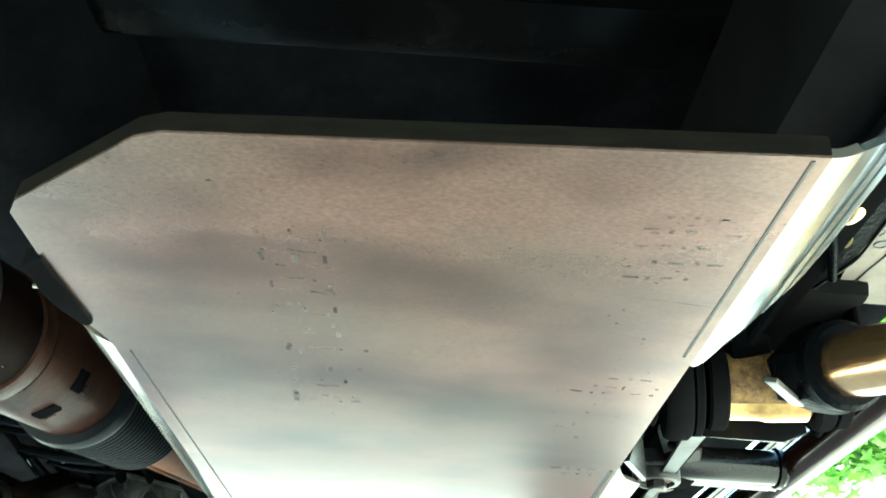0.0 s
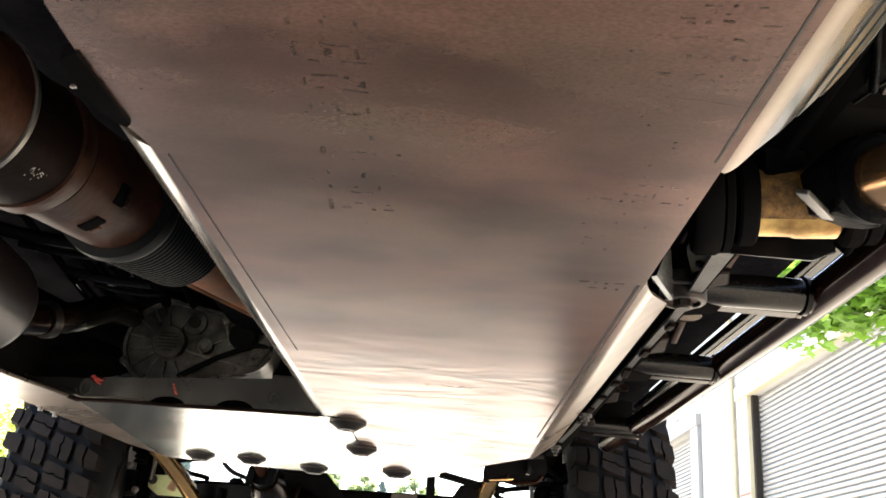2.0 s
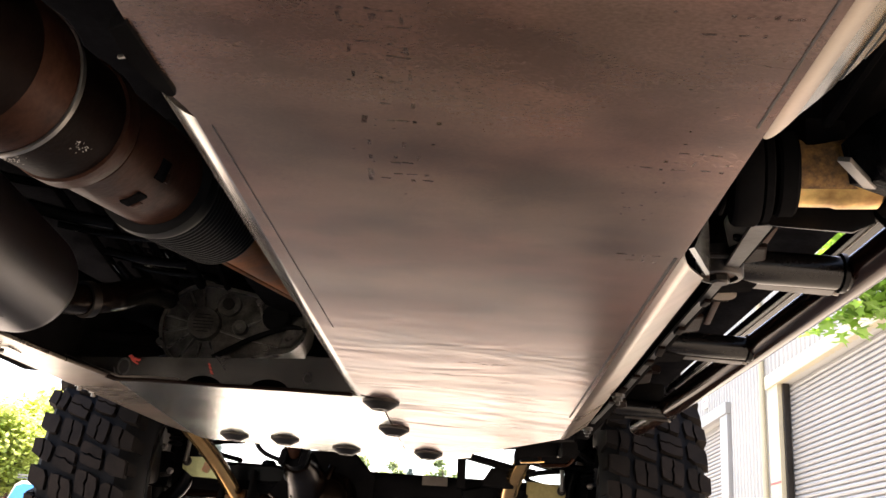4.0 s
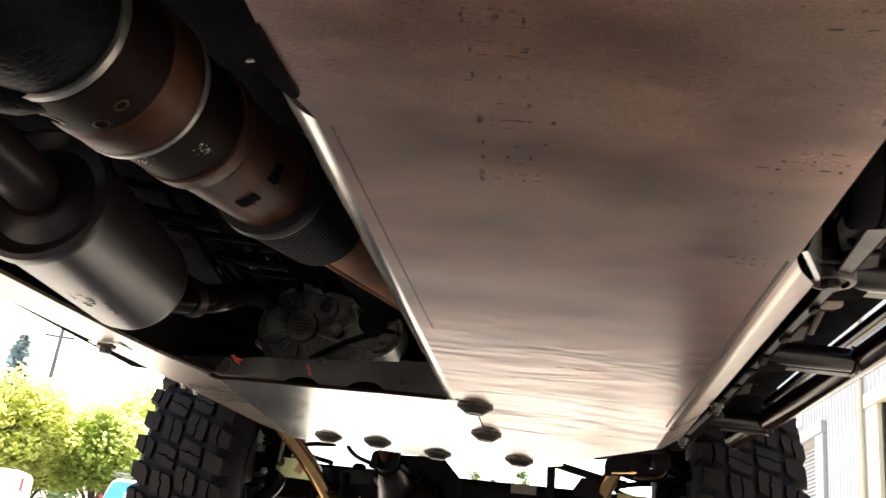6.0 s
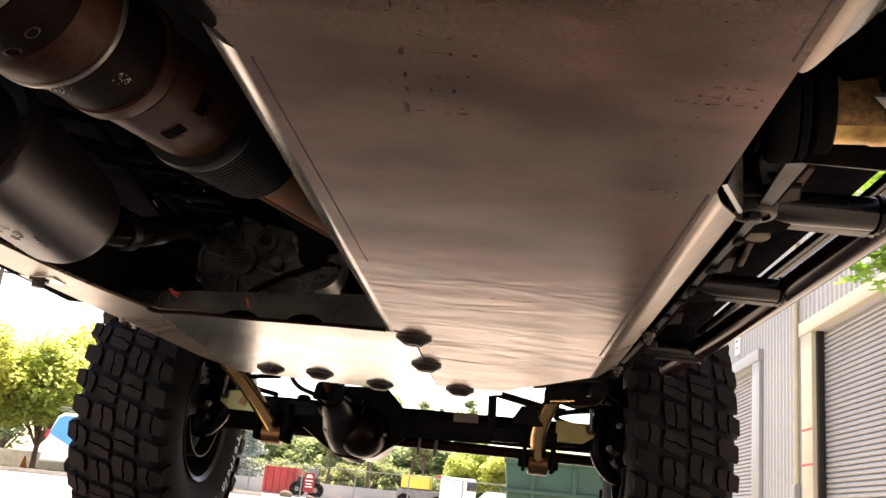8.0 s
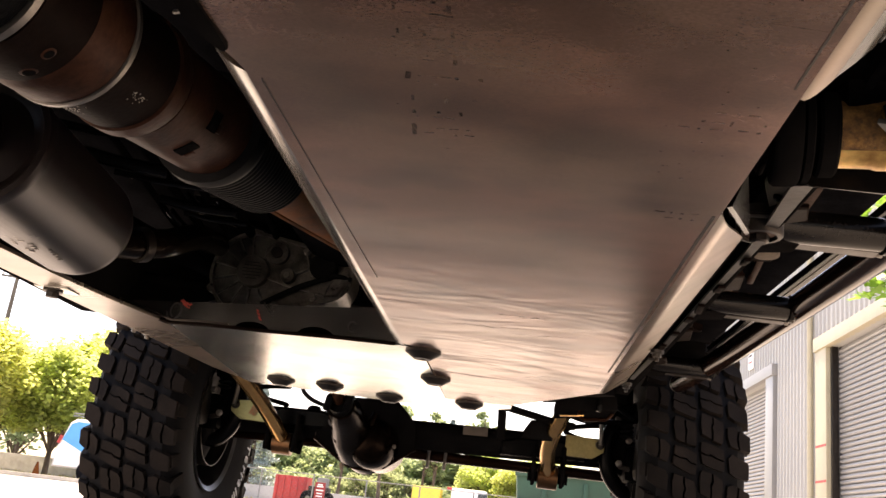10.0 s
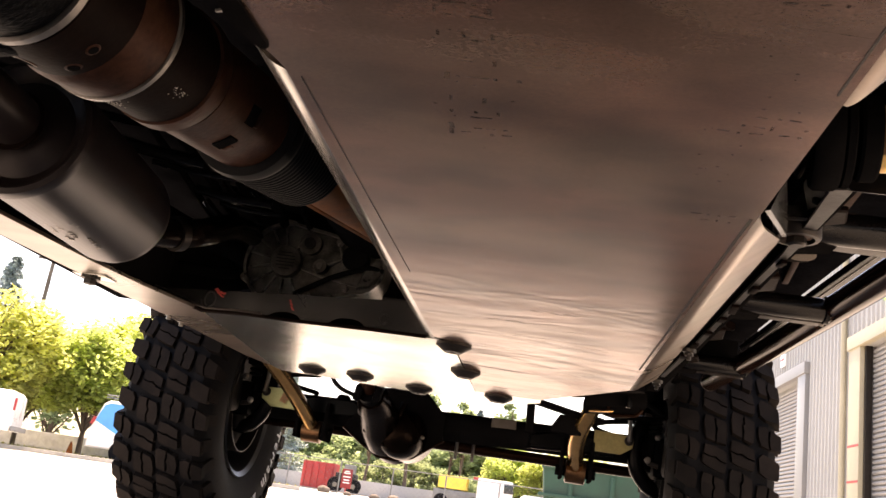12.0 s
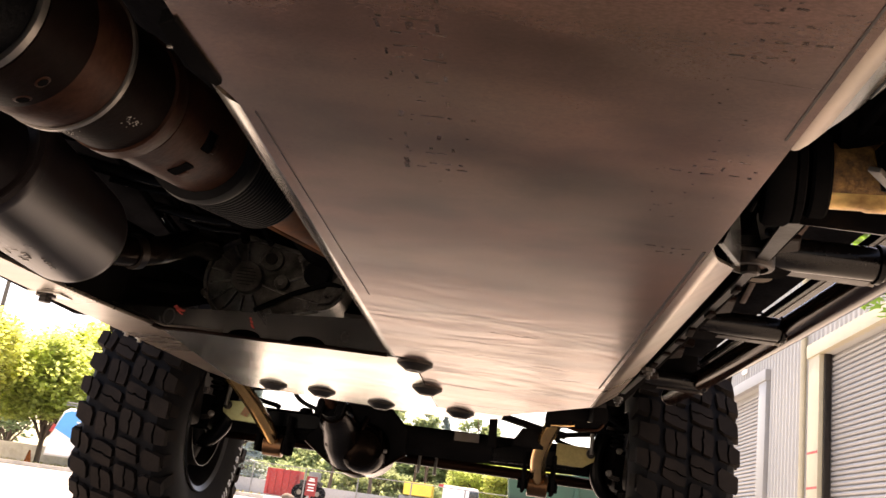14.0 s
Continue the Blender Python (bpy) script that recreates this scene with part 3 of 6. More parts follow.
    stencil(0.112, 0.0105, ((0.386, "  hoh "), (0.399, " hoh h"), (0.414, "ohhoh "), (0.430, "  ohoh"), (0.447, " hoho ")), M_inkfaint)
    stencil(0.122, 0.0105, ((0.592, "  hoh "), (0.607, " ohv o"), (0.618, "hoh ho"), (0.800, " hooh"), (0.815, "  hoo")), M_inkfaint)
    for _ in range(60):
        dash(rng.choice((-0.058, 0.138)) + rng.gauss(0, 0.016), rng.uniform(0.38, 0.72), rng.uniform(0.0008, 0.003), rng.uniform(0.0008, 0.002), rng.uniform(-25, 25), M_inkwash)
    def grime_line(x0, y0, x1, y1, w, wave):
        bm = bmesh.new()
        n = 26
        a, b, jit = [], [], 0.0
        for k in range(n + 1):
            t = k / n
            jit = jit * 0.75 + rng.uniform(-1, 1) * wave
            wk = w * rng.uniform(0.15, 1.0) * math.sin(math.pi * min(1, t + 0.06)) ** 0.5
            x, y = x0 + (x1 - x0) * t, y0 + (y1 - y0) * t + jit
            a.append(bm.verts.new((x, y - wk / 2, lean_z(y - wk / 2) - 0.00008)))
            b.append(bm.verts.new((x, y + wk / 2, lean_z(y + wk / 2) - 0.00008)))
        for k in range(n):
            bm.faces.new((a[k], a[k + 1], b[k + 1], b[k]))
        part("grime_line", bm, M_smudge, plate)

    for g in ((0.13, 0.472, 0.185, 0.478, 0.0010, 0.0003), (-0.11, 1.40, 0.03, 1.385, 0.007, 0.004), (0.0, 1.43, 0.10, 1.41, 0.006, 0.005), (-0.15, 1.52, 0.06, 1.50, 0.005, 0.007), (-0.04, 1.60, 0.14, 1.545, 0.006, 0.008), (-0.02, 1.30, 0.07, 1.295, 0.011, 0.003), (0.09, 1.66, 0.15, 1.64, 0.008, 0.006), (0.02, 1.84, 0.12, 1.82, 0.008, 0.008)):
        grime_line(*g)
    return plate


belly = build_belly_plate()


def build_front_plate():
    z = PLATE_Z
    bm = bmesh.new()
    outline = [(-0.671, 1.698), (-0.194, 1.655), (-0.169, 1.69), (-0.158, 2.220), (0.005, 2.207), (0.003, 2.260), (-0.054, 2.327), (-0.110, 2.367), (-0.276, 2.381), (-0.681, 2.341), (-0.691, 2.305)]
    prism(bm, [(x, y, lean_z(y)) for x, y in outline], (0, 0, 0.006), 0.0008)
    plate = part("engine_skid_plate", bm, M_plate_front, vehicle, "bare aluminium engine skid plate, ground glare painted bright")
    # upright panel behind its rear edge, with two half-round openings
    bm = bmesh.new()
    o = [(-0.79, 0.570), (-0.25, 0.601), (-0.215, 0.601), (-0.215, 0.5365)]

    def askew(x):
        """The panel stands along the slanting rear edge of the plate."""
        return 1.697 - (x + 0.668) * 0.090

    def half(cx, zc, w, h):
        return [(cx + w * math.cos(a), zc + h * math.sin(a)) for a in [math.pi * k / 10 for k in range(11)]]

    o += half(-0.372, 0.5355, 0.037, 0.019) + half(-0.499, 0.5345, 0.036, 0.018) + [(-0.668, 0.532)]
    prism(bm, [(x, askew(x), zz) for x, zz in o], (0, 0.004, 0))
    panel = part("upright_panel", bm, M_panel, vehicle, "thin aluminium upright panel with faded stencil marks")
    bm = bmesh.new()
    tube(bm, [(x, askew(x) - 0.006, zz) for x, zz in ((-0.79, 0.568), (-0.668, 0.5335), (-0.60, 0.5365), (-0.46, 0.5355), (-0.33, 0.537), (-0.215, 0.5365))], 0.0036, 8)
    part("sealant_bead", bm, M_rust_dark, panel, "uneven dark sealant groove")
    bm = bmesh.new()
    tube(bm, [(x, askew(x) - 0.003, zz) for x, zz in ((-0.785, 0.574), (-0.662, 0.5400), (-0.60, 0.5425), (-0.545, 0.5418))], 0.0022, 8)
    part("sealant_lip", bm, M_scraped, panel, "pale smeared sealant")
    # dark sheets added so that the openings read as shaded
    bm = bmesh.new()
    prism(bm, [(-0.60, 1.735, 0.5415), (-0.225, 1.735, 0.5415), (-0.225, 1.735, 0.60), (-0.60, 1.735, 0.585)], (0, 0.01, 0))
    prism(bm, [(-0.60, 1.708, 0.5415), (-0.225, 1.708, 0.5415), (-0.225, 1.742, 0.5415), (-0.60, 1.742, 0.5415)], (0, 0, 0.002))
    part("panel_backing", bm, M_under, panel)
    # faded stencil marks, past reading: broken rings and slanting rows of short bars
    rng = random.Random(4)

    def bar(x, zz, long, wide, turn, mat):
        part("stencil_bar", box(bmesh.new(), (x, askew(x) - 0.0010, zz), (long, 0.0010, wide), pose(0, 0, 0, 0, turn, 0)), mat, panel)

    def broken_ring(x, zz, a, b, first, last, mat):
        for k in range(first, last):
            t = 2 * math.pi * k / 14
            bar(x + a * math.cos(t), zz + b * math.sin(t), 0.0062, 0.0026, -math.degrees(math.atan2(b * math.cos(t), -a * math.sin(t))), mat)

    def bar_row(p, q, n, long, wide, turn, mat):
        for k in range(n):
            f = k / (n - 1)
            bar(p[0] + (q[0] - p[0]) * f + rng.uniform(-0.001, 0.001), p[1] + (q[1] - p[1]) * f + rng.uniform(-0.001, 0.001), long * rng.uniform(0.6, 1.2), wide, turn + rng.uniform(-12, 12), mat)

    broken_ring(-0.6576, 0.5594, 0.011, 0.0145, -3, 10, M_ink)
    broken_ring(-0.3024, 0.5611, 0.008, 0.0095, 2, 13, M_ink)
    bar_row((-0.6758, 0.5553), (-0.6697, 0.5405), 4, 0.006, 0.0022, 65, M_ink)
    bar_row((-0.6495, 0.5798), (-0.6314, 0.5723), 5, 0.0065, 0.0030, -20, M_redink)
    bar_row((-0.6455, 0.5738), (-0.6314, 0.5663), 4, 0.0045, 0.0026, 50, M_redink)
    bar_row((-0.48, 0.5885), (-0.4618, 0.5673), 5, 0.0062, 0.0030, 55, M_ink)
    bar_row((-0.472, 0.5885), (-0.4618, 0.5753), 3, 0.004, 0.0026, -30, M_ink)
    bar_row((-0.4921, 0.5734), (-0.484, 0.5588), 5, 0.0050, 0.0026, 30, M_redink)
    return plate


engine_plate = build_front_plate()

# recess-head plate bolts
for bx, by, br in ((-0.166, 1.688, 0.034), (-0.162, 1.955, 0.033), (-0.570, 2.230, 0.035), (-0.445, 2.224, 0.035), (-0.304, 2.293, 0.035), (-0.100, 2.247, 0.035)):
    bm = bmesh.new()
    lathe(bm, [(0, br), (-0.004, br), (-0.014, br * 0.55), (-0.0155, br * 0.5), (-0.0155, br * 0.2), (-0.012, br * 0.18)], (bx, by, lean_z(by)), Z, 28)
    part("plate_bolt", bm, M_bolt, vehicle, "dark domed plate bolt")


def build_left_rail():
    bm = bmesh.new()
    prism(bm, [(x, y, lean_z(y) + 0.002) for x, y in ((-0.872, 0.3), (-0.850, 1.16), (-0.815, 1.55), (-0.784, 1.864), (-0.734, 2.193), (-0.694, 2.301), (-0.682, 1.984), (-0.679, 1.707), (-0.722, 1.53), (-0.745, 1.38), (-0.772, 1.05), (-0.79, 0.3))], (0, 0, 0.006), 0.001)
    prism(bm, [(-0.874, 0.3, 0.538), (-0.852, 1.16, 0.538), (-0.817, 1.55, 0.538), (-0.817, 1.55, 0.575), (-0.852, 1.16, 0.575), (-0.874, 0.3, 0.575)], (-0.004, 0, 0))
    part("side_wing", bm, M_wing, vehicle, "bare aluminium side wing bolted along the frame rail")
    bm = bmesh.new()
    tube(bm, [(-1.065, 0.0, 0.66), (-1.065, 2.45, 0.672), (-1.03, 2.60, 0.672)], 0.024, 16, 0.08)
    part("rock_slider_tube", bm, M_satin, vehicle)
    for y in (0.60, 1.30, 1.75, 2.43):
        bm = bmesh.new()
        box(bm, (-0.955, y, 0.652), (0.21, 0.042, 0.036), pose(0, 0, 0, 0, 6, 0), 0.005)
        part("slider_leg", bm, M_satin, vehicle, "black slider leg")
    bm = bmesh.new()
    box(bm, (-0.793, 1.49, 0.5340), (0.062, 0.046, 0.005), bevel=0.002)
    seat = part("bolt_pad", bm, M_edge, vehicle, "bright bolt pad under the wing")
    bm = bmesh.new()
    lathe(bm, [(0, 0.019), (-0.003, 0.019), (-0.004, 0.012), (-0.012, 0.012), (-0.013, 0.010)], (-0.80, 1.49, 0.531), Z, 6)
    part("rail_bolt", bm, M_bolt, seat, "dark hex bolt")
    bm = bmesh.new()
    prism(bm, [(-1.005, 0.0, 0.598), (-0.995, 1.86, 0.598), (-0.92, 1.95, 0.598), (-0.90, 1.95, 0.60), (-0.90, 0.0, 0.60)], (0, 0, 0.05), 0.004)
    part("sill_guard", bm, M_black, vehicle, "black sill guard along the frame")
    for y in (1.79, 1.86):
        bm = bmesh.new()
        lathe(bm, [(0, 0.010), (-0.010, 0.010), (-0.011, 0.005), (-0.018, 0.005)], (-0.775, y, 0.54), Z, 6)
        part("wing_bolt", bm, M_ring, vehicle, "small bright hex bolt")


build_left_rail()


def build_driveline():
    # the shaft climbs towards the front
    o, d = Vector((-0.374, 0.7, 0.595)), Vector((0.073, 1.0, 0.15)).normalized()

    def turned(prof, seg=56):
        return lathe(bmesh.new(), [((y - 0.7) / d.y, r) for y, r in prof], o, d, seg)

    def on(y):
        return o + d * ((y - 0.7) / d.y)

    shaft = part("propeller_shaft", turned([(0.535, 0.05), (0.537, 0.0585), (0.60, 0.062), (0.605, 0.0645), (0.644, 0.0645)]), M_rust, vehicle, "rust-brown propeller shaft")
    specs = [
        ("shaft_ring", [(0.528, 0.055), (0.529, 0.0613), (0.536, 0.0613), (0.537, 0.055)], M_ring),
        ("shaft_band", [(0.537, 0.056), (0.539, 0.0608), (0.596, 0.0625), (0.60, 0.058)], M_rust_dark),
        ("shaft_ring", [(0.645, 0.060), (0.646, 0.0660), (0.651, 0.0660), (0.652, 0.060)], M_ring),
        ("shaft_collar", [(0.652, 0.055), (0.654, 0.0585), (0.735, 0.0585), (0.737, 0.053)], M_rust_dark),
        ("shaft_collar", [(0.735, 0.055), (0.738, 0.0605), (0.758, 0.0608), (0.764, 0.0575), (0.768, 0.053)], M_rust),
        ("shaft_sleeve", [(0.766, 0.05), (0.770, 0.0555), (0.925, 0.0555), (0.93, 0.050)], M_rust),
    ]
    for name, prof, mat in specs:
        part(name, turned(prof), mat, shaft)
    side = d.cross(Z).normalized()
    up = side.cross(d)
    for a, y, mat, r, sz in ((-72, 0.585, M_boot, 0.061, 0.007), (-50, 0.575, M_boot, 0.061, 0.006), (-105, 0.575, M_boot, 0.061, 0.010)):
        n = side * math.cos(radians(a)) + up * math.sin(radians(a))
        part("rivet_rim", lathe(bmesh.new(), [(-0.002, sz), (0.0008, sz), (0.0012, sz * 0.8)], on(y) + n * r, n, 16), M_rust, shaft)
        # black disc paints the shaded hole
        part("rivet_hole", lathe(bmesh.new(), [(-0.002, sz * 0.7), (0.0016, sz * 0.7)], on(y) + n * r, n, 14), M_black, shaft)
    for a in (-62, -20):
        n = side * math.cos(radians(a)) + up * math.sin(radians(a))
        t = d.cross(n)
        rot = Matrix((t, d, n)).transposed().to_4x4()
        # black block in place of a recess, painting its shade
        part("sleeve_slot", box(bmesh.new(), on(0.835) + n * 0.0545, (0.022, 0.018, 0.005), rot, 0.0015), M_black, shaft, "slot, its shade painted black")
        part("slot_lug", box(bmesh.new(), on(0.850) + n * 0.0545 + t * 0.004, (0.010, 0.009, 0.005), rot, 0.0015), M_rust, shaft)
    rng = random.Random(23)
    for a, y, k, wide in ((-102, 0.678, 90, 8), (-42, 0.70, 22, 2.5), (-12, 0.655, 14, 4)):
        bm = bmesh.new()
        for _ in range(k):
            t0 = radians(a + rng.gauss(0, wide))
            n = side * math.cos(t0) + up * math.sin(t0)
            rot = Matrix((d.cross(n), d, n)).transposed().to_4x4()
            box(bm, on(y + rng.gauss(0, 0.006)) + n * 0.0585, (rng.uniform(0.0004, 0.0015), rng.uniform(0.0004, 0.0014), 0.0006), rot)
        tagged(part("spatter", bm, M_spatter, shaft, "pale spatter specks"), kind="stuff")
    # ribbed boot
    prof = [(0.922, 0.05), (0.925, 0.0655), (0.938, 0.0675), (0.948, 0.066)]
    y = 0.952
    while y < 1.105:
        r = 0.0655 - (y - 0.952) * 0.01
        prof += [(y, r - 0.003), (y + 0.003, r), (y + 0.0055, r), (y + 0.0085, r - 0.003)]
        y += 0.0095
    prof += [(1.115, 0.057), (1.12, 0.03)]
    part("rubber_boot", turned(prof, 48), M_boot, vehicle, "ribbed black rubber boot")
    bm = bmesh.new()
    tube(bm, [on(1.09), on(1.75)], 0.045, 28)
    tube(bm, [on(1.1) - up * 0.04 - side * 0.02, on(1.75) - up * 0.04 - side * 0.02], 0.006, 8)
    part("output_tube", bm, M_orange, vehicle, "rust-orange steel tube")
    # cast housing at the rear of the shaft
    bm = turned([(0.33, 0.05), (0.36, 0.068), (0.50, 0.062), (0.527, 0.0585)], 40)
    tube(bm, [(-0.60, 0.50, 0.548), (-0.495, 0.532, 0.548), (-0.408, 0.548, 0.545), (-0.393, 0.549, 0.545), (-0.382, 0.549, 0.546), (-0.374, 0.549, 0.547)], 0.0, 28, radii=[0.043, 0.043, 0.041, 0.037, 0.030, 0.016])
    part("rear_housing", bm, M_castblack, vehicle, "rough black cast housing")


build_driveline()


def build_transfer_case():
    y = 1.88
    a, b = (-0.575, 0.690, 0.096), (-0.415, 0.702, 0.058)
    pts = []
    for k in range(25):
        t = math.pi * (0.5 + k / 24)
        pts.append((a[0] + a[2] * math.cos(t), y, a[1] + a[2] * math.sin(t)))
    for k in range(17):
        t = math.pi * (-0.5 + k / 16)
        pts.append((b[0] + b[2] * math.cos(t), y, b[1] + b[2] * math.sin(t)))
    bm = bmesh.new()
    prism(bm, pts, (0, 0.12, 0), 0.004)
    case = part("transfer_case", bm, M_cast, vehicle, "cast aluminium transfer case cover with ribs")
    def ring(outer, inner, depth):
        bm = bmesh.new()
        n = len(outer)
        ids = [[bm.verts.new((x, yy, z)) for x, _, z in loop] for loop, yy in ((outer, y + 0.004), (outer, y - depth), (inner, y - depth), (inner, y + 0.004))]
        for p, q in zip(ids, ids[1:]):
            for k in range(n):
                bm.faces.new((p[k], p[(k + 1) % n], q[(k + 1) % n], q[k]))
        return bm

    mx, mz = sum(p[0] for p in pts) / len(pts), sum(p[2] for p in pts) / len(pts)

    def inset(by):
        out = []
        for k, p in enumerate(pts):
            q, r = pts[k - 1], pts[(k + 1) % len(pts)]
            t = Vector((r[0] - q[0], 0, r[2] - q[2])).normalized()
            nn = Vector((-t.z, 0, t.x))
            if nn.dot(Vector((mx - p[0], 0, mz - p[2]))) < 0:
                nn = -nn
            out.append((p[0] + nn.x * by, y, p[2] + nn.z * by))
        return out

    part("flange_rim", ring(pts, inset(0.006), 0.014), M_castedge, case)
    for c, r, h in (((-0.578, 0.697), 0.036, 0.014), ((-0.533, 0.744), 0.027, 0.006), ((-0.50, 0.694), 0.016, 0.016)):
        bm = bmesh.new()
        lathe(bm, [(0.002, r), (-h, r * 0.97), (-h - 0.002, r * 0.92)], (c[0], y, c[1]), Y, 36)
        boss = part("boss", bm, M_cast, case)
        if r > 0.03:
            for k in range(6):
                w = math.sqrt(0.022 ** 2 - (0.0072 * (k - 2.5)) ** 2)
                part("boss_bar", box(bmesh.new(), (c[0], y - h - 0.0022, c[1] + 0.0072 * (k - 2.5)), (2 * w, 0.001, 0.0022)), M_brake, boss)
        else:
            part("boss_bolt", lathe(bmesh.new(), [(-h, r * 0.5), (-h - 0.006, r * 0.48), (-h - 0.006, r * 0.2)], (c[0], y, c[1]), Y, 12 if r > 0.02 else 6), M_ring if r < 0.02 else M_bolt, boss)
    for ang, r0, r1 in ((62, 0.036, 0.09), (100, 0.036, 0.09), (122, 0.036, 0.09), (146, 0.036, 0.09), (170, 0.036, 0.09), (194, 0.036, 0.09), (218, 0.036, 0.09), (242, 0.036, 0.09), (268, 0.036, 0.09), (296, 0.036, 0.09), (345, 0.036, 0.075)):
        bm = bmesh.new()
        d = Vector((math.cos(radians(ang)), 0, math.sin(radians(ang))))
        m = Matrix((d, Y, Vector((-d.z, 0, d.x)))).transposed().to_4x4()
        box(bm, Vector((-0.578, y - 0.004, 0.695)) + d * (r0 + r1) / 2, (r1 - r0, 0.010, 0.0035), m, 0.001)
        part("rib", bm, M_castedge, case)
    for p, q in (((-0.50, 0.694), (-0.40, 0.745)), ((-0.505, 0.675), (-0.40, 0.66)), ((-0.47, 0.757), (-0.45, 0.70))):
        bm = bmesh.new()
        d = Vector((q[0] - p[0], 0, q[1] - p[1]))
        u = d.normalized()
        m = Matrix((u, Y, Vector((-u.z, 0, u.x)))).transposed().to_4x4()
        box(bm, ((p[0] + q[0]) / 2, y - 0.004, (p[1] + q[1]) / 2), (d.length, 0.010, 0.004), m, 0.001)
        part("rib", bm, M_castedge, case)
    bm = bmesh.new()
    tube(bm, [(-0.545, 1.862, 0.625), (-0.47, 1.862, 0.672), (-0.395, 1.862, 0.705), (-0.36, 1.87, 0.70)], 0.006, 8, 0.02)
    part("drain_hose", bm, M_boot, case, "black hose")
    for ang in (98, 200):
        t = radians(ang)
        bm = bmesh.new()
        lathe(bm, [(0.03, 0.009), (-0.002, 0.009), (-0.002, 0.006), (-0.008, 0.006)], (a[0] + 0.102 * math.cos(t), y + 0.01, a[1] + 0.102 * math.sin(t)), Y, 14)
        part("case_bolt", bm, M_cast, case)
    # actuator, lug and bolts on the right lobe
    part("actuator", lathe(bmesh.new(), [(0.0, 0.030), (-0.018, 0.030), (-0.022, 0.026), (-0.022, 0.010)], (-0.425, y, 0.722), Y, 28), M_boot, case, "dark round actuator")
    bm = bmesh.new()
    prism(bm, [(-0.415, y - 0.001, 0.655), (-0.385, y - 0.001, 0.66), (-0.362, y - 0.001, 0.70), (-0.366, y - 0.001, 0.722), (-0.380, y - 0.001, 0.724), (-0.405, y - 0.001, 0.690)], (0, -0.016, 0), 0.004)
    part("cast_lug", bm, M_castedge, case)
    for bx, bz in ((-0.468, 0.755), (-0.385, 0.742), (-0.44, 0.655), (-0.52, 0.628)):
        part("case_bolt", lathe(bmesh.new(), [(0.002, 0.009), (-0.008, 0.009), (-0.009, 0.006), (-0.014, 0.006)], (bx, y, bz), Y, 6), M_ring, case, "small bright bolt")
    # dark machinery between the case and the muffler
    bm = bmesh.new()
    tube(bm, [(-0.79, 1.55, 0.70), (-0.765, 1.78, 0.71), (-0.73, 1.95, 0.73), (-0.71, 2.3, 0.74)], 0.026, 16, 0.06)
    part("exhaust_pipe", bm, M_under, vehicle, "dark exhaust pipe")
    bm = bmesh.new()
    box(bm, (-0.50, 2.1, 0.74), (0.40, 0.3, 0.16), bevel=0.03)
    part("gearbox", bm, M_castblack, vehicle, "dark gearbox casting")
    for hx, hy, hz in ((-0.66, 1.62, 0.745), (-0.62, 1.70, 0.765), (-0.70, 1.66, 0.72), (-0.58, 1.66, 0.80), (-0.64, 1.50, 0.79)):
        bm = bmesh.new()
        tube(bm, [(hx, hy, hz + 0.03), (hx + 0.03, hy + 0.02, hz), (hx + 0.08, hy + 0.10, hz + 0.01)], 0.008, 10, 0.02)
        hose = part("vent_hose", bm, M_black_gloss, vehicle, "glossy black vent hose")
        part("hose_clip", lathe(bmesh.new(), [(-0.003, 0.009), (0.003, 0.0095), (0.003, 0.007)], (hx + 0.03, hy + 0.02, hz), (0.5, 0.8, 0.1), 12), M_bolt, hose)
    bm = bmesh.new()
    tube(bm, [(-0.86, 1.78, 0.64), (-0.70, 1.80, 0.635), (-0.68, 1.85, 0.65)], 0.012, 10, 0.02)
    part("shift_linkage", bm, M_black, vehicle)
    for i in range(5):
        bm = bmesh.new()
        x0 = -0.47 - 0.055 * i
        tube(bm, [(x0, 0.5, 0.80), (x0 - 0.01, 1.3, 0.79 - 0.01 * (i % 2)), (x0 - 0.05, 1.8, 0.76)], 0.007 + 0.003 * (i % 2), 8, 0.1)
        part("brake_line", bm, M_black, vehicle)


build_transfer_case()


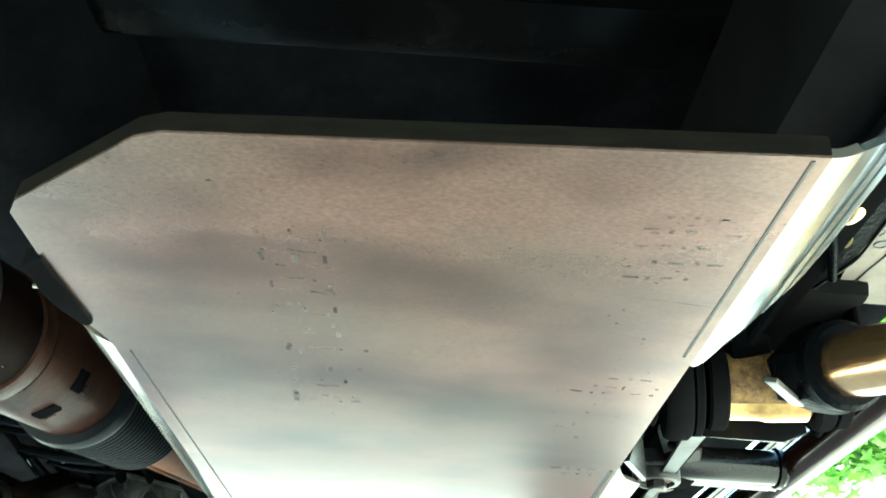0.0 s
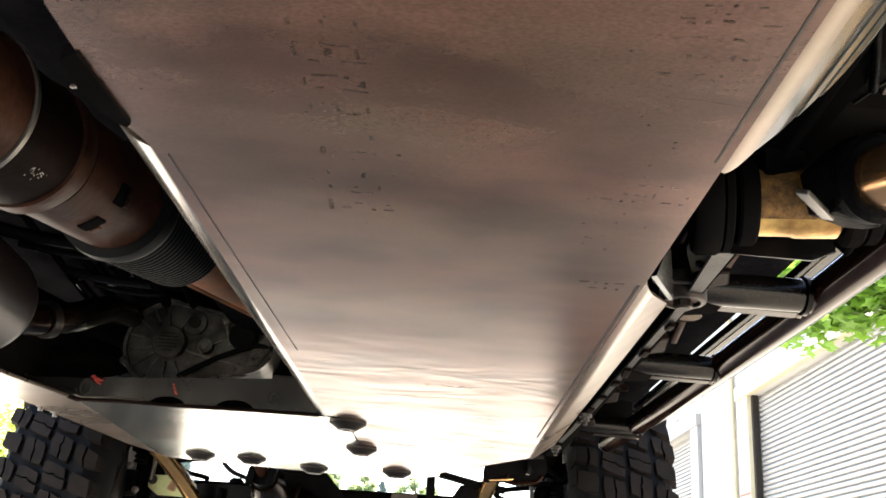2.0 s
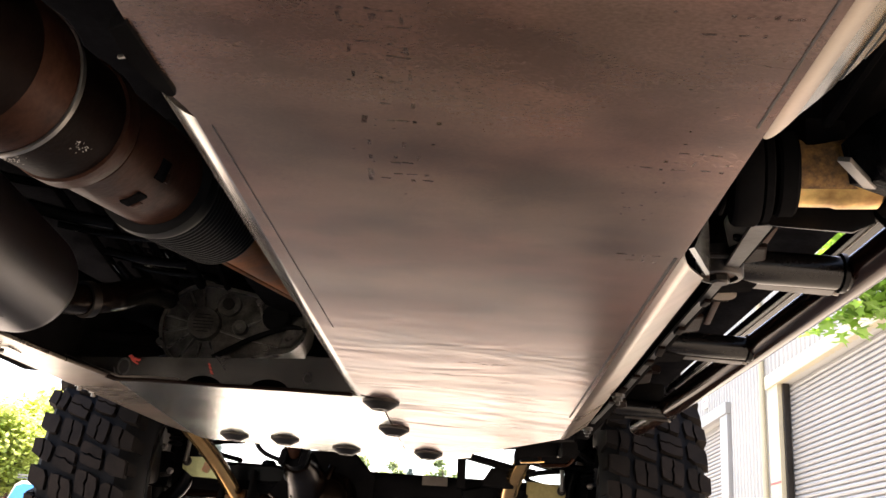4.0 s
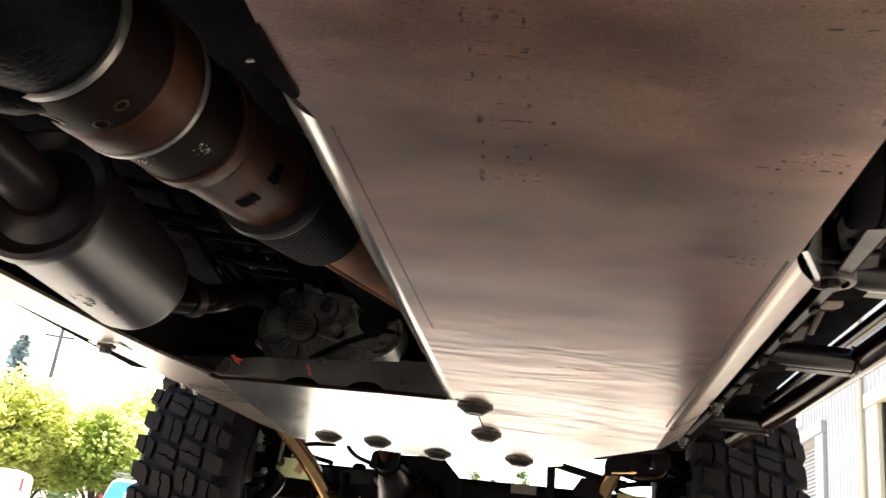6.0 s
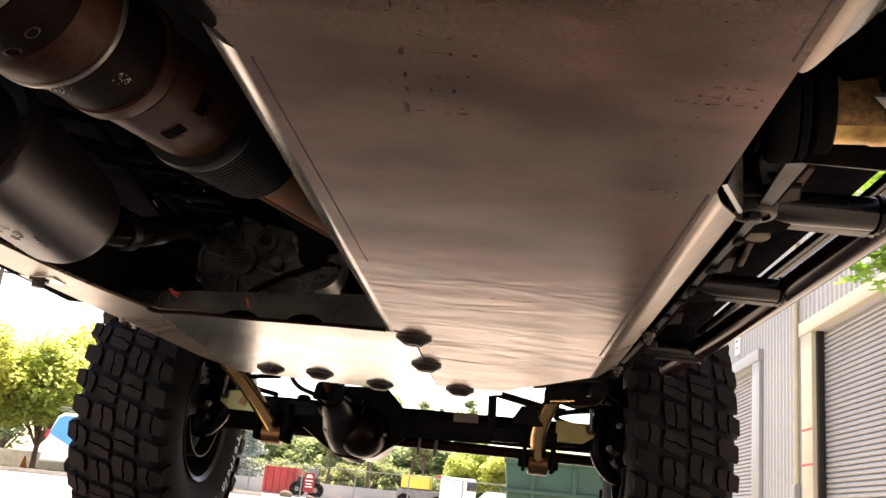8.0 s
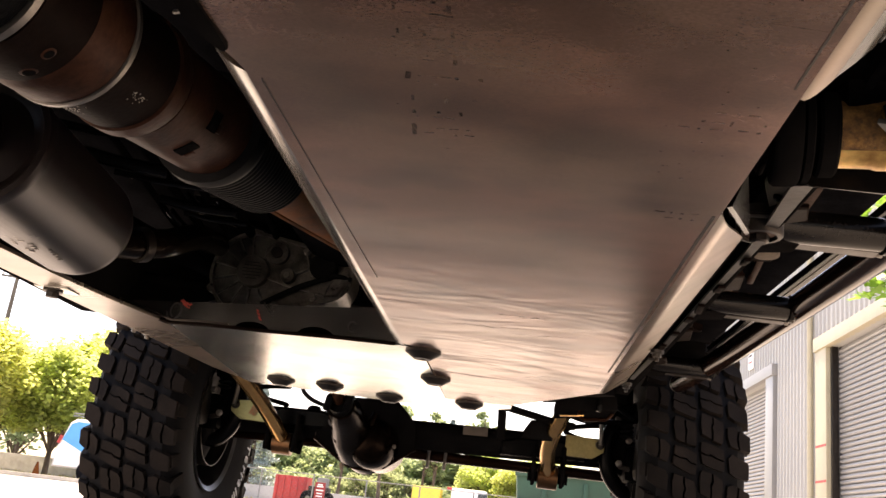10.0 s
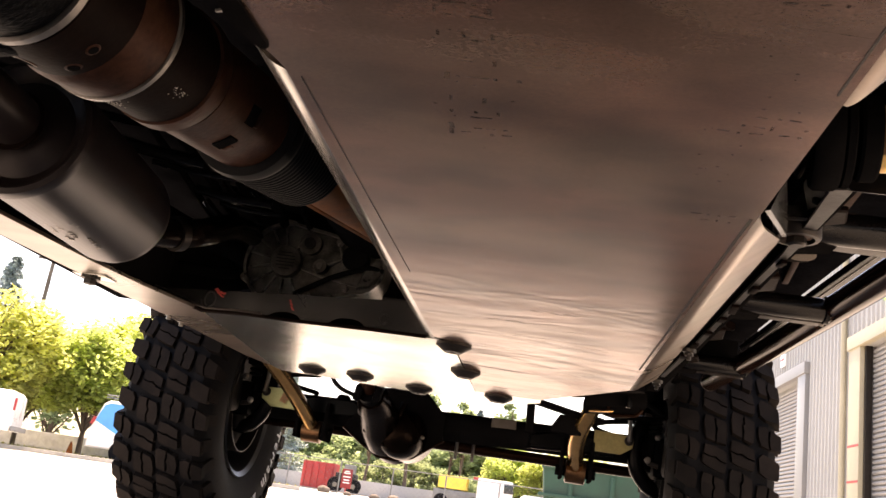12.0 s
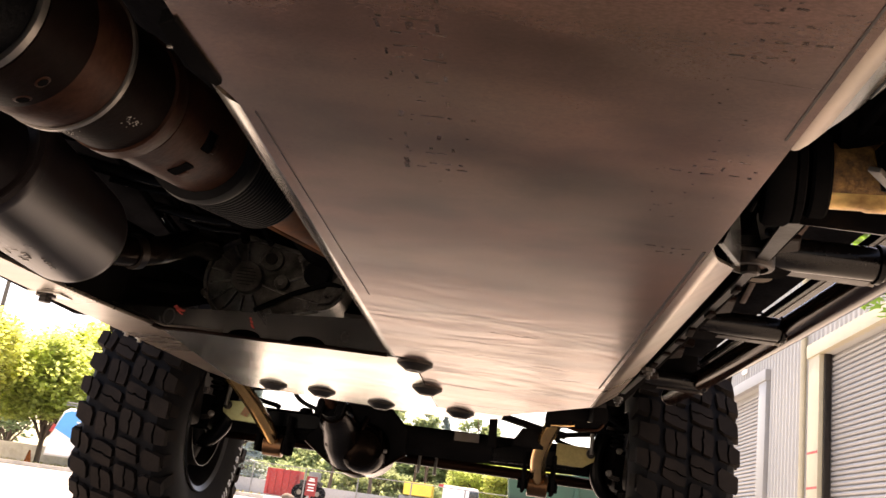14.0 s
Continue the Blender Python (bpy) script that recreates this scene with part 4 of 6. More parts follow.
def build_muffler():
    o, d = Vector((-0.66, 0.7, 0.626)), Vector((-0.027, 1.0, -0.041)).normalized()

    def on(y):
        return o + d * ((y - 0.7) / d.y)

    prof = [(0.985, 0.030), (0.992, 0.050), (1.000, 0.066), (0.996, 0.076), (0.988, 0.084), (0.990, 0.091), (1.004, 0.0925), (1.014, 0.087), (1.29, 0.0825), (1.306, 0.079), (1.325, 0.066), (1.345, 0.040)]
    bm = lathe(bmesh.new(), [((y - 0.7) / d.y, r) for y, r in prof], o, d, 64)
    muffler = part("muffler", bm, M_muffler, vehicle, "aluminised steel muffler darkened for shade, with embossed marks")
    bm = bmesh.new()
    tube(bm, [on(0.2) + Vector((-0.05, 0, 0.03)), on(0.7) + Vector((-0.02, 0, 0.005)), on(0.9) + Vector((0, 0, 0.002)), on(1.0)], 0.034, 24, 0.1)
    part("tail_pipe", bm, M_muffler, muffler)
    bm = lathe(bmesh.new(), [(-0.012, 0.04), (-0.004, 0.037), (0.0, 0.034)], on(0.985), d, 28)
    part("pipe_weld", bm, M_rust_dark, muffler)
    bm = bmesh.new()
    tube(bm, [on(1.33), (-0.672, 1.43, 0.610), (-0.632, 1.51, 0.640), (-0.655, 1.72, 0.72), (-0.68, 2.0, 0.77)], 0.026, 20, 0.07)
    part("inlet_pipe", bm, M_diff, muffler, "dull brown inlet pipe")
    part("pipe_clamp", lathe(bmesh.new(), [(-0.008, 0.0275), (-0.008, 0.031), (0.008, 0.031), (0.008, 0.0275)], Vector((-0.653, 1.468, 0.624)), Vector((0.04, 0.08, 0.03)).normalized(), 24), M_bolt, muffler)
    rng = random.Random(9)
    side = d.cross(Z).normalized()
    up = side.cross(d)
    # bars take a brighter metal to paint the glints on the embossing
    for row, (a, n, y0) in enumerate(((-68, 4, 1.10), (-84, 6, 1.085), (-80, 3, 1.15), (-93, 8, 1.08), (-72, 5, 1.18), (-88, 2, 1.17))):
        for k in range(n):
            t = radians(a + rng.uniform(-1.5, 1.5))
            nn = side * math.cos(t) + up * math.sin(t)
            rot = Matrix((d.cross(nn), d, nn)).transposed().to_4x4()
            part("embossed_bar", box(bmesh.new(), on(y0 + 0.010 * k) + nn * 0.0848, (rng.uniform(0.004, 0.008), 0.0045, 0.0010), rot, 0.0004), M_ring, muffler)


build_muffler()


def build_right_side():
    # narrow lip of the rail cover running beside the belly plate
    bm = bmesh.new()
    prism(bm, [(x, y, 0.574) for x, y in ((0.250, 0.805), (0.269, 0.80), (0.2705, 0.92), (0.2695, 1.02), (0.266, 1.20), (0.266, 1.56), (0.258, 1.96), (0.250, 1.96), (0.257, 1.56), (0.258, 1.20), (0.260, 1.02), (0.256, 0.90))], (0, 0, 0.004), 0.0006)
    cover = part("rail_cover", bm, M_brake, vehicle, "thin scraped grey rail cover")
    bm = bmesh.new()
    prism(bm, [(0.269, 0.80, 0.576), (0.2705, 0.92, 0.576), (0.266, 1.20, 0.576), (0.258, 1.96, 0.576), (0.258, 1.96, 0.592), (0.266, 1.20, 0.600), (0.2705, 0.92, 0.61), (0.269, 0.80, 0.61)], (0.003, 0, 0))
    part("cover_side", bm, M_black, cover)
    rng = random.Random(41)
    for k in range(7):
        y = 1.05 + 0.11 * k + rng.uniform(-0.03, 0.03)
        part("mud_crust", box(bmesh.new(), (0.2665 - 0.002 * k, y, 0.572), (rng.uniform(0.006, 0.012), rng.uniform(0.02, 0.05), 0.005), pose(0, 0, 0, rng.uniform(-4, 4), 0, rng.uniform(-6, 6)), 0.002), M_rust_dark, cover)
    bm = bmesh.new()
    prism(bm, [(0.236, 0.800, 0.592), (0.262, 0.792, 0.583), (0.266, 0.86, 0.582), (0.254, 0.895, 0.584), (0.240, 0.86, 0.594)], (0, 0, 0.008), 0.002)
    bracket = part("cover_bracket", bm, M_bolt, vehicle, "scraped grey bracket with torn edges")
    for x, y in ((0.247, 0.822), (0.256, 0.866)):
        part("rivet", lathe(bmesh.new(), [(0.004, 0.006), (-0.002, 0.006), (-0.004, 0.003)], (x, y, 0.586), Z, 10), M_satin, bracket)
    # mount cup with its hex nut
    bm = bmesh.new()
    lathe(bm, [(0.02, 0.0245), (-0.008, 0.0245), (-0.010, 0.023), (-0.0105, 0.0185), (-0.005, 0.0172), (-0.004, 0.008)], (0.2575, 0.945, 0.580), Z, 32)
    cup = part("mount_cup", bm, M_bolt, vehicle, "greasy body mount cup")
    part("cup_washer", lathe(bmesh.new(), [(0.0, 0.0160), (-0.003, 0.0160), (-0.004, 0.010)], (0.2575, 0.945, 0.576), Z, 28), M_rust, cup)
    part("cup_bolt", lathe(bmesh.new(), [(0, 0.0105), (-0.008, 0.0105), (-0.010, 0.008)], (0.2575, 0.945, 0.573), Z, 6), M_bolt, cup)
    bm = bmesh.new()
    tube(bm, [(0.222, 0.925, 0.585), (0.240, 0.909, 0.581), (0.262, 0.904, 0.580), (0.274, 0.905, 0.586)], 0.003, 8, 0.01)
    part("cup_strap", bm, M_bolt, vehicle, "worn strap edge")
    # dark lower rail behind the cover
    bm = bmesh.new()
    box(bm, (0.281, 1.55, 0.655), (0.034, 1.7, 0.10), bevel=0.006)
    base = part("slider_base", bm, M_black, vehicle)
    for y, w in ((1.02, 0.06), (1.33, 0.09), (1.72, 0.10), (2.0, 0.07)):
        bm = bmesh.new()
        prism(bm, [(0.297, y - w / 2, 0.622), (0.325, y - w / 2 + 0.01, 0.628), (0.335, y + w / 2 - 0.01, 0.628), (0.297, y + w / 2, 0.622)], (0, 0, 0.008), 0.002)
        part("rail_tab", bm, M_rust_dark, base, "rusty welded tab")
    # slider tube, bending in towards the wheel
    bm = bmesh.new()
    tube(bm, [(0.506, -0.2, 0.672), (0.499, 1.15, 0.672), (0.490, 1.6, 0.673), (0.477, 2.0, 0.674), (0.460, 2.33, 0.674), (0.447, 2.53, 0.673)], 0.0245, 28, 0.12)
    tube_part = part("rock_slider_tube", bm, M_brown_gloss, vehicle, "glossy black slider tube")
    part("tube_mouth", lathe(bmesh.new(), [(-0.002, 0.0246), (0.002, 0.0246), (0.002, 0.020), (-0.02, 0.019)], (0.447, 2.53, 0.673), Vector((-0.013, 0.2, 0)), 28), M_ring, tube_part, "bare cut end of the tube")
    for y, r in ((1.172, 0.0225), (1.595, 0.0205), (2.235, 0.0205)):
        bm = bmesh.new()
        tube(bm, [(0.295, y - 0.004, 0.666), (0.482, y, 0.668)], r, 24)
        leg = part("slider_leg", bm, M_black_gloss, vehicle, "glossy black slider leg")
        bm = bmesh.new()
        prism(bm, [(0.335, y + 0.002, 0.6455), (0.468, y + 0.006, 0.6455), (0.470, y + 0.030, 0.6455), (0.330, y + 0.024, 0.6455)], (0, 0, 0.0035), 0.0008)
        part("leg_plate", bm, M_bolt, leg, "bare edged plate under the leg")
        bm = bmesh.new()
        prism(bm, [(0.298, y - 0.03, 0.640), (0.298, y + 0.05, 0.640), (0.365, y + 0.034, 0.643), (0.365, y + 0.002, 0.643)], (0, 0, 0.005), 0.001)
        part("leg_gusset", bm, M_black, leg)
        part("weld_bead", lathe(bmesh.new(), [(-0.005, r + 0.001), (-0.003, r + 0.004), (0.003, r + 0.004), (0.005, r + 0.001)], (0.474, y, 0.668), X, 24), M_satin, leg)
        part("weld_spatter", box(bmesh.new(), (0.473, y + 0.024, 0.648), (0.010, 0.008, 0.006), pose(0, 0, 0, 20, 10, 0), 0.002), M_ring, leg)
    # floor edge above, leaving one narrow gap beside the slider
    bm = bmesh.new()
    prism(bm, [(0.30, 0.2, 0.745), (0.500, 0.2, 0.745), (0.490, 1.45, 0.745), (0.484, 1.80, 0.745), (0.478, 2.3, 0.745), (0.30, 2.3, 0.745)], (0, 0, 0.03))
    floor = part("floor_edge", bm, M_under, vehicle)
    for y, w, turn in ((1.36, 0.016, -4), (1.52, 0.012, -7), (1.80, 0.014, -4)):
        part("floor_seam", box(bmesh.new(), (0.405, y, 0.738), (w, 0.34, 0.012), pose(0, 0, 0, 0, 0, turn), 0.004), M_rust, floor, "brown filmed floor seam")
    for y, k in ((1.30, 1.0), (1.46, 0.8), (1.90, 0.9), (2.05, 0.7)):
        bm = bmesh.new()
        prism(bm, [(0.335, y - 0.07 * k, 0.722), (0.385, y - 0.05 * k, 0.722), (0.392, y + 0.01, 0.722), (0.416, y + 0.02, 0.722), (0.418, y + 0.06 * k, 0.722), (0.345, y + 0.08 * k, 0.722)], (0, 0, 0.016), 0.003)
        part("floor_bracket", bm, M_rust_dark, floor, "dark brown stepped floor bracket")
    bm = bmesh.new()
    prism(bm, [(0.520, 0.1, 0.742), (0.56, 0.1, 0.742), (0.56, 2.4, 0.742), (0.492, 2.4, 0.742), (0.501, 1.80, 0.742), (0.511, 1.45, 0.742)], (0, 0, 0.014))
    sill = part("sill_edge", bm, M_satin, vehicle, "glossy black sill edge")
    for dx, z in ((0.006, 0.737), (0.020, 0.734)):
        bm = bmesh.new()
        tube(bm, [(0.512 + dx, 0.9, z), (0.510 + dx, 1.45, z), (0.500 + dx, 1.80, z), (0.492 + dx, 2.3, z)], 0.0016, 8)
        part("sill_cable", bm, M_ring, sill, "thin bright sill seam")
    part("sill_end", box(bmesh.new(), (0.385, 2.31, 0.71), (0.17, 0.02, 0.10), bevel=0.004), M_black, vehicle)
    bm = bmesh.new()
    lathe(bm, [(0.02, 0.021), (-0.004, 0.021), (-0.006, 0.019), (-0.007, 0.011)], (0.388, 1.43, 0.712), Z, 24)
    part("body_mount", bm, M_rock, vehicle, "tan body mount disc")
    # bolts at the front end of the flange
    for x, y in ((0.246, 1.985), (0.252, 1.60)):
        bm = bmesh.new()
        lathe(bm, [(0.004, 0.012), (-0.002, 0.012), (-0.003, 0.008), (-0.009, 0.008), (-0.010, 0.004), (-0.016, 0.004)], (x, y, 0.566), Z, 6)
        part("flange_bolt", bm, M_scraped, vehicle, "worn hex bolt and nut")


build_right_side()


def build_long_arm():
    # rear link: yellow zinc tube with a joint in a black frame bracket
    a, b = Vector((0.313, 0.69, 0.592)), Vector((0.438, 0.013, 0.40))
    d = (b - a).normalized()
    bm = bmesh.new()
    tube(bm, [a + d * 0.02, b], 0.0245, 32)
    arm = part("control_arm", bm, M_gold, vehicle, "yellow zinc plated link tube")
    ax = Vector((0.985, -0.16, 0.02)).normalized()
    c = Vector((0.297, 0.722, 0.592))
    bm = bmesh.new()
    lathe(bm, [(-0.034, 0.022), (-0.033, 0.0275), (-0.006, 0.0280), (-0.002, 0.0295), (0.030, 0.0295), (0.034, 0.024)], c, ax, 48)
    part("joint_barrel", bm, M_joint, arm, "yellow zinc joint barrel, partly rusty")
    # a torn sheet of rust over one half of the barrel
    bm = bmesh.new()
    rng = random.Random(77)
    q = Vector((0, 0, 1)).rotation_difference(ax).to_matrix()
    rows = []
    for k in range(37):
        t = 2 * math.pi * k / 36
        edge = 0.004 + 0.006 * math.sin(2.3 * t + 1) + rng.uniform(-0.003, 0.003)
        rows.append([c + q @ Vector((math.cos(t) * r, math.sin(t) * r, h)) for h, r in ((-0.033, 0.0285), (-0.012, 0.0292), (edge, 0.0301))])
    vs = [[bm.verts.new(p) for p in row] for row in rows[:-1]]
    for k in range(36):
        a0, b0 = vs[k], vs[(k + 1) % 36]
        if (a0[0].co.z + b0[0].co.z) / 2 - c.z < -0.0225 + 0.003 * math.sin(k * 1.7):
            continue
        for j in range(2):
            bm.faces.new((a0[j], a0[j + 1], b0[j + 1], b0[j]))
    part("rust_sheet", bm, M_rustfilm, arm, "rough brown rust over part of the barrel")
    for s, r, w in ((-0.042, 0.036, 0.008), (-0.058, 0.041, 0.004), (-0.074, 0.044, 0.011), (0.042, 0.037, 0.007), (0.056, 0.035, 0.006)):
        bm = bmesh.new()
        lathe(bm, [(-w, r * 0.6), (-w, r * 0.94), (-w * 0.7, r), (w * 0.7, r), (w, r * 0.94), (w, r * 0.6)], c + ax * s, ax, 44)
        part("joint_washer", bm, M_black, arm, "black joint washer")
    bm = bmesh.new()
    lathe(bm, [(-0.035, 0.015), (-0.03, 0.032), (-0.004, 0.0355), (0.012, 0.0355), (0.018, 0.031), (0.020, 0.026)], a + d * 0.035, d, 6)
    part("jam_nut", bm, M_castblack, arm, "black jam nut")
    bm = bmesh.new()
    lathe(bm, [(0.012, 0.024), (0.014, 0.033), (0.026, 0.034), (0.031, 0.030), (0.032, 0.0245)], a + d * 0.035, d, 40)
    part("seal_collar", bm, M_castblack, arm, "black seal collar")
    # separate bright strip paints the lit face of the black nut
    bm = bmesh.new()
    box(bm, (0.282, 0.648, 0.5575), (0.056, 0.0095, 0.004), pose(0, 0, 0, 18, 0, 50), 0.001)
    part("nut_flat", bm, M_ring, arm, "nut face with its light painted on")
    # bracket
    bm = bmesh.new()
    prism(bm, [(0.248, 0.775, 0.570), (0.262, 0.790, 0.568), (0.335, 0.792, 0.568), (0.352, 0.780, 0.574), (0.352, 0.785, 0.60), (0.248, 0.785, 0.60)], (0.004, 0.02, 0.012), 0.002)
    bracket = part("frame_bracket", bm, M_satin, vehicle, "black welded arm bracket")
    for x in (0.214, 0.362):
        bm = bmesh.new()
        prism(bm, [(x, 0.68, 0.60), (x, 0.79, 0.575), (x, 0.83, 0.61), (x, 0.83, 0.72), (x, 0.68, 0.72)], (0.006, 0, 0), 0.002)
        part("bracket_cheek", bm, M_black, bracket)
    bm = bmesh.new()
    box(bm, (0.29, 0.76, 0.69), (0.16, 0.2, 0.08), bevel=0.01)
    part("bracket_block", bm, M_black, bracket)
    bm = bmesh.new()
    prism(bm, [(0.329, 0.49, 0.664), (0.338, 0.617, 0.664), (0.350, 0.70, 0.664), (0.46, 0.70, 0.664), (0.46, 0.49, 0.664)], (0, 0, 0.03), 0.002)
    pale = part("spring_bracket", bm, M_rock, vehicle, "tan bracket with drilled holes")
    for x, y in ((0.343, 0.585), (0.352, 0.602), (0.385, 0.56), (0.40, 0.62)):
        part("drilled_hole", lathe(bmesh.new(), [(-0.0006, 0.0052), (-0.0010, 0.0045), (0.002, 0.0030)], (x, y, 0.664), Z, 16), M_bolt, pale)
    part("pressed_seam", box(bmesh.new(), (0.368, 0.585, 0.6636), (0.0012, 0.18, 0.0014), pose(0, 0, 0, 0, 0, 8)), M_bolt, pale)
    # black plate with a bare edge that hides the inner half of it
    bm = bmesh.new()
    prism(bm, [(0.235, 0.36, 0.652), (0.322, 0.45, 0.652), (0.331, 0.555, 0.652), (0.333, 0.606, 0.652), (0.320, 0.655, 0.652), (0.235, 0.655, 0.652)], (0, 0, 0.005), 0.001)
    shade = part("bracket_plate", bm, M_castblack, vehicle, "black bracket plate with a bare edge")
    bm = bmesh.new()
    tube(bm, [(0.323, 0.45, 0.6515), (0.332, 0.555, 0.6515), (0.334, 0.606, 0.6515), (0.320, 0.655, 0.6515)], 0.0014, 8, 0.01)
    part("bare_edge", bm, M_bolt, shade)
    bm = bmesh.new()
    tube(bm, [(0.274, 0.515, 0.630), (0.292, 0.557, 0.628), (0.309, 0.60, 0.630)], 0.0035, 10, 0.02)
    part("bracket_pipe", bm, M_castblack, shade)
    # pale ring stands in for a glint at the hole
    part("glint_hole", lathe(bmesh.new(), [(0.0, 0.008), (-0.002, 0.0075), (-0.002, 0.0045), (0.003, 0.004)], (0.3105, 0.579, 0.6515), Vector((0.25, 0.3, 1)).normalized(), 18), M_olive, shade, "hole edge with a painted glint")
    bm = bmesh.new()
    prism(bm, [(0.262, 0.36, 0.62), (0.262, 0.66, 0.60), (0.262, 0.66, 0.74), (0.262, 0.36, 0.74)], (0.008, 0, 0), 0.002)
    part("gusset", bm, M_black, vehicle)
    for x, y, z in ((0.281, 0.507, 0.632), (0.277, 0.442, 0.640)):
        bm = bmesh.new()
        lathe(bm, [(0.02, 0.0135), (0.0, 0.0135), (-0.002, 0.0120), (-0.003, 0.0085), (-0.010, 0.0080), (-0.011, 0.005)], (x, y, z), Vector((-0.25, 0.2, 1)).normalized(), 20)
        part("gusset_bolt", bm, M_gold, vehicle, "yellow zinc bolt")


build_long_arm()


# ---- front axle: fitted to the camera's view, then scaled outwards from the eye ----
GEAR = LEAN @ Matrix.Translation((-0.0016, -0.0025, -0.035)) @ Matrix.Scale(1.147, 4)
def build_axle():
    y, z = AXLE_Y, 0.455
    bm = bmesh.new()
    tube(bm, [(-0.95, y, z - 0.012), (0.38, y, z + 0.018)], 0.041, 24)
    axle = part("front_axle", bm, M_black, vehicle, "black axle tube with differential", m=GEAR)
    # carrier: a deep rounded bowl, with the pinion bell growing out of it towards the rear
    bm = bmesh.new()
    lathe(bm, [(-0.150, 0.012), (-0.146, 0.030), (-0.134, 0.048), (-0.112, 0.061), (-0.085, 0.068), (-0.05, 0.072), (0.04, 0.078), (0.13, 0.05)], (-0.372, y, 0.414), (0.06, 1, 0.05), 44)
    diff = part("differential", bm, M_diff, axle, "black cast differential housing, ground reflection tinted brown", m=GEAR)
    bm = bmesh.new()
    tube(bm, [(-0.400, y + 0.02, 0.405), (-0.424, y - 0.06, 0.412), (-0.432, y - 0.12, 0.436), (-0.436, y - 0.19, 0.462), (-0.438, y - 0.24, 0.476), (-0.440, y - 0.28, 0.484)], 0.05, 32, radii=[0.076, 0.068, 0.058, 0.047, 0.045, 0.035])
    part("pinion_bell", bm, M_diff, diff, m=GEAR)
    for p0, p1, w in (((-0.372, y - 0.12, 0.492), (-0.40, y - 0.06, 0.40), 0.010), ((-0.335, y - 0.10, 0.462), (-0.318, y - 0.05, 0.372), 0.010), ((-0.462, y - 0.14, 0.428), (-0.466, y - 0.03, 0.384), 0.009)):
        bm = bmesh.new()
        tube(bm, [p0, ((p0[0] + p1[0]) / 2, min(p0[1], p1[1]) - 0.012, (p0[2] + p1[2]) / 2), p1], w, 10, 0.03)
        part("cast_rib", bm, M_diff, diff, m=GEAR)
    guard = [(-0.548, 0.411), (-0.545, 0.425), (-0.500, 0.470), (-0.512, 0.522), (-0.451, 0.537), (-0.327, 0.545), (-0.262, 0.482), (-0.258, 0.411), (-0.338, 0.352), (-0.385, 0.339), (-0.437, 0.342), (-0.488, 0.371)]
    bm = bmesh.new()
    prism(bm, [(gx, y - 0.055, gz) for gx, gz in guard], (0, 0.010, 0), 0.003)
    part("differential_guard", bm, M_black, axle, "black steel guard round the differential", m=GEAR)
    bm = bmesh.new()
    tube(bm, [(gx, y - 0.056, gz) for gx, gz in (guard[7:] + guard[:1])], 0.0035, 8)
    part("guard_rim", bm, M_brown_gloss, axle, m=GEAR)
    # pinion yoke and the shaft going up behind the plate
    bm = bmesh.new()
    tube(bm, [(-0.440, y - 0.27, 0.482), (-0.442, y - 0.31, 0.492)], 0.03, 20)
    box(bm, (-0.416, y - 0.31, 0.492), (0.018, 0.05, 0.040), pose(0, 0, 0, 16, 10, 6), 0.005)
    box(bm, (-0.468, y - 0.31, 0.488), (0.018, 0.05, 0.040), pose(0, 0, 0, 16, 10, 6), 0.005)
    part("pinion_yoke", bm, M_castblack, axle, "dark pinion yoke", m=GEAR)
    bm = bmesh.new()
    tube(bm, [(-0.443, y - 0.30, 0.494), (-0.438, 2.1, 0.60)], 0.016, 18)
    part("front_shaft", bm, M_rust, axle, "rusty front shaft", m=GEAR)
    bm = bmesh.new()
    lathe(bm, [(-0.003, 0.013), (0.003, 0.0165), (0.004, 0.0165), (0.004, 0.0115), (0.0, 0.011)], (-0.468, y - 0.20, 0.451), (0.15, -1, -0.5), 24)
    part("fill_plug", bm, M_ring, axle, "bright round plug ring", m=GEAR)
    for hx, hz in ((-0.405, 0.47), (-0.352, 0.452), (-0.312, 0.41)):
        part("cast_bolt", lathe(bmesh.new(), [(0.01, 0.006), (-0.006, 0.006), (-0.007, 0.004)], (hx, y - 0.10, hz), Y, 6), M_ring, diff, m=GEAR)
    # steering rods below and ahead of the tube
    bm = bmesh.new()
    tube(bm, [(-0.98, y + 0.13, 0.405), (0.38, y + 0.13, 0.418)], 0.016, 14)
    part("tie_rod", bm, M_brown_gloss, axle, m=GEAR)
    bm = bmesh.new()
    tube(bm, [(-0.25, y - 0.012, 0.432), (0.075, y - 0.012, 0.440)], 0.008, 12)
    part("brake_pipe", bm, M_brown_gloss, axle, m=GEAR)
    for x, w in ((-0.60, 0.10), (0.10, 0.12)):
        bm = bmesh.new()
        prism(bm, [(x - w, y - 0.05, 0.470), (x - w * 0.5, y - 0.05, 0.485), (x + w * 0.7, y - 0.05, 0.488), (x + w, y - 0.05, 0.47), (x + w, y - 0.05, 0.44), (x - w, y - 0.05, 0.43)], (0, 0.09, 0), 0.006)
        part("spring_perch", bm, M_satin, axle, m=GEAR)
        part("perch_bump", lathe(bmesh.new(), [(0.0, 0.022), (0.012, 0.02), (0.018, 0.012)], (x + 0.03, y - 0.01, 0.485), Z, 18), M_satin, axle, m=GEAR)
    for x in (-0.232, -0.182):
        bm = bmesh.new()
        tube(bm, [(x, y + 0.11, 0.425), (x, y + 0.105, 0.375)], 0.005, 8)
        part("zip_tie", bm, M_ring, axle, m=GEAR)
    bm = bmesh.new()
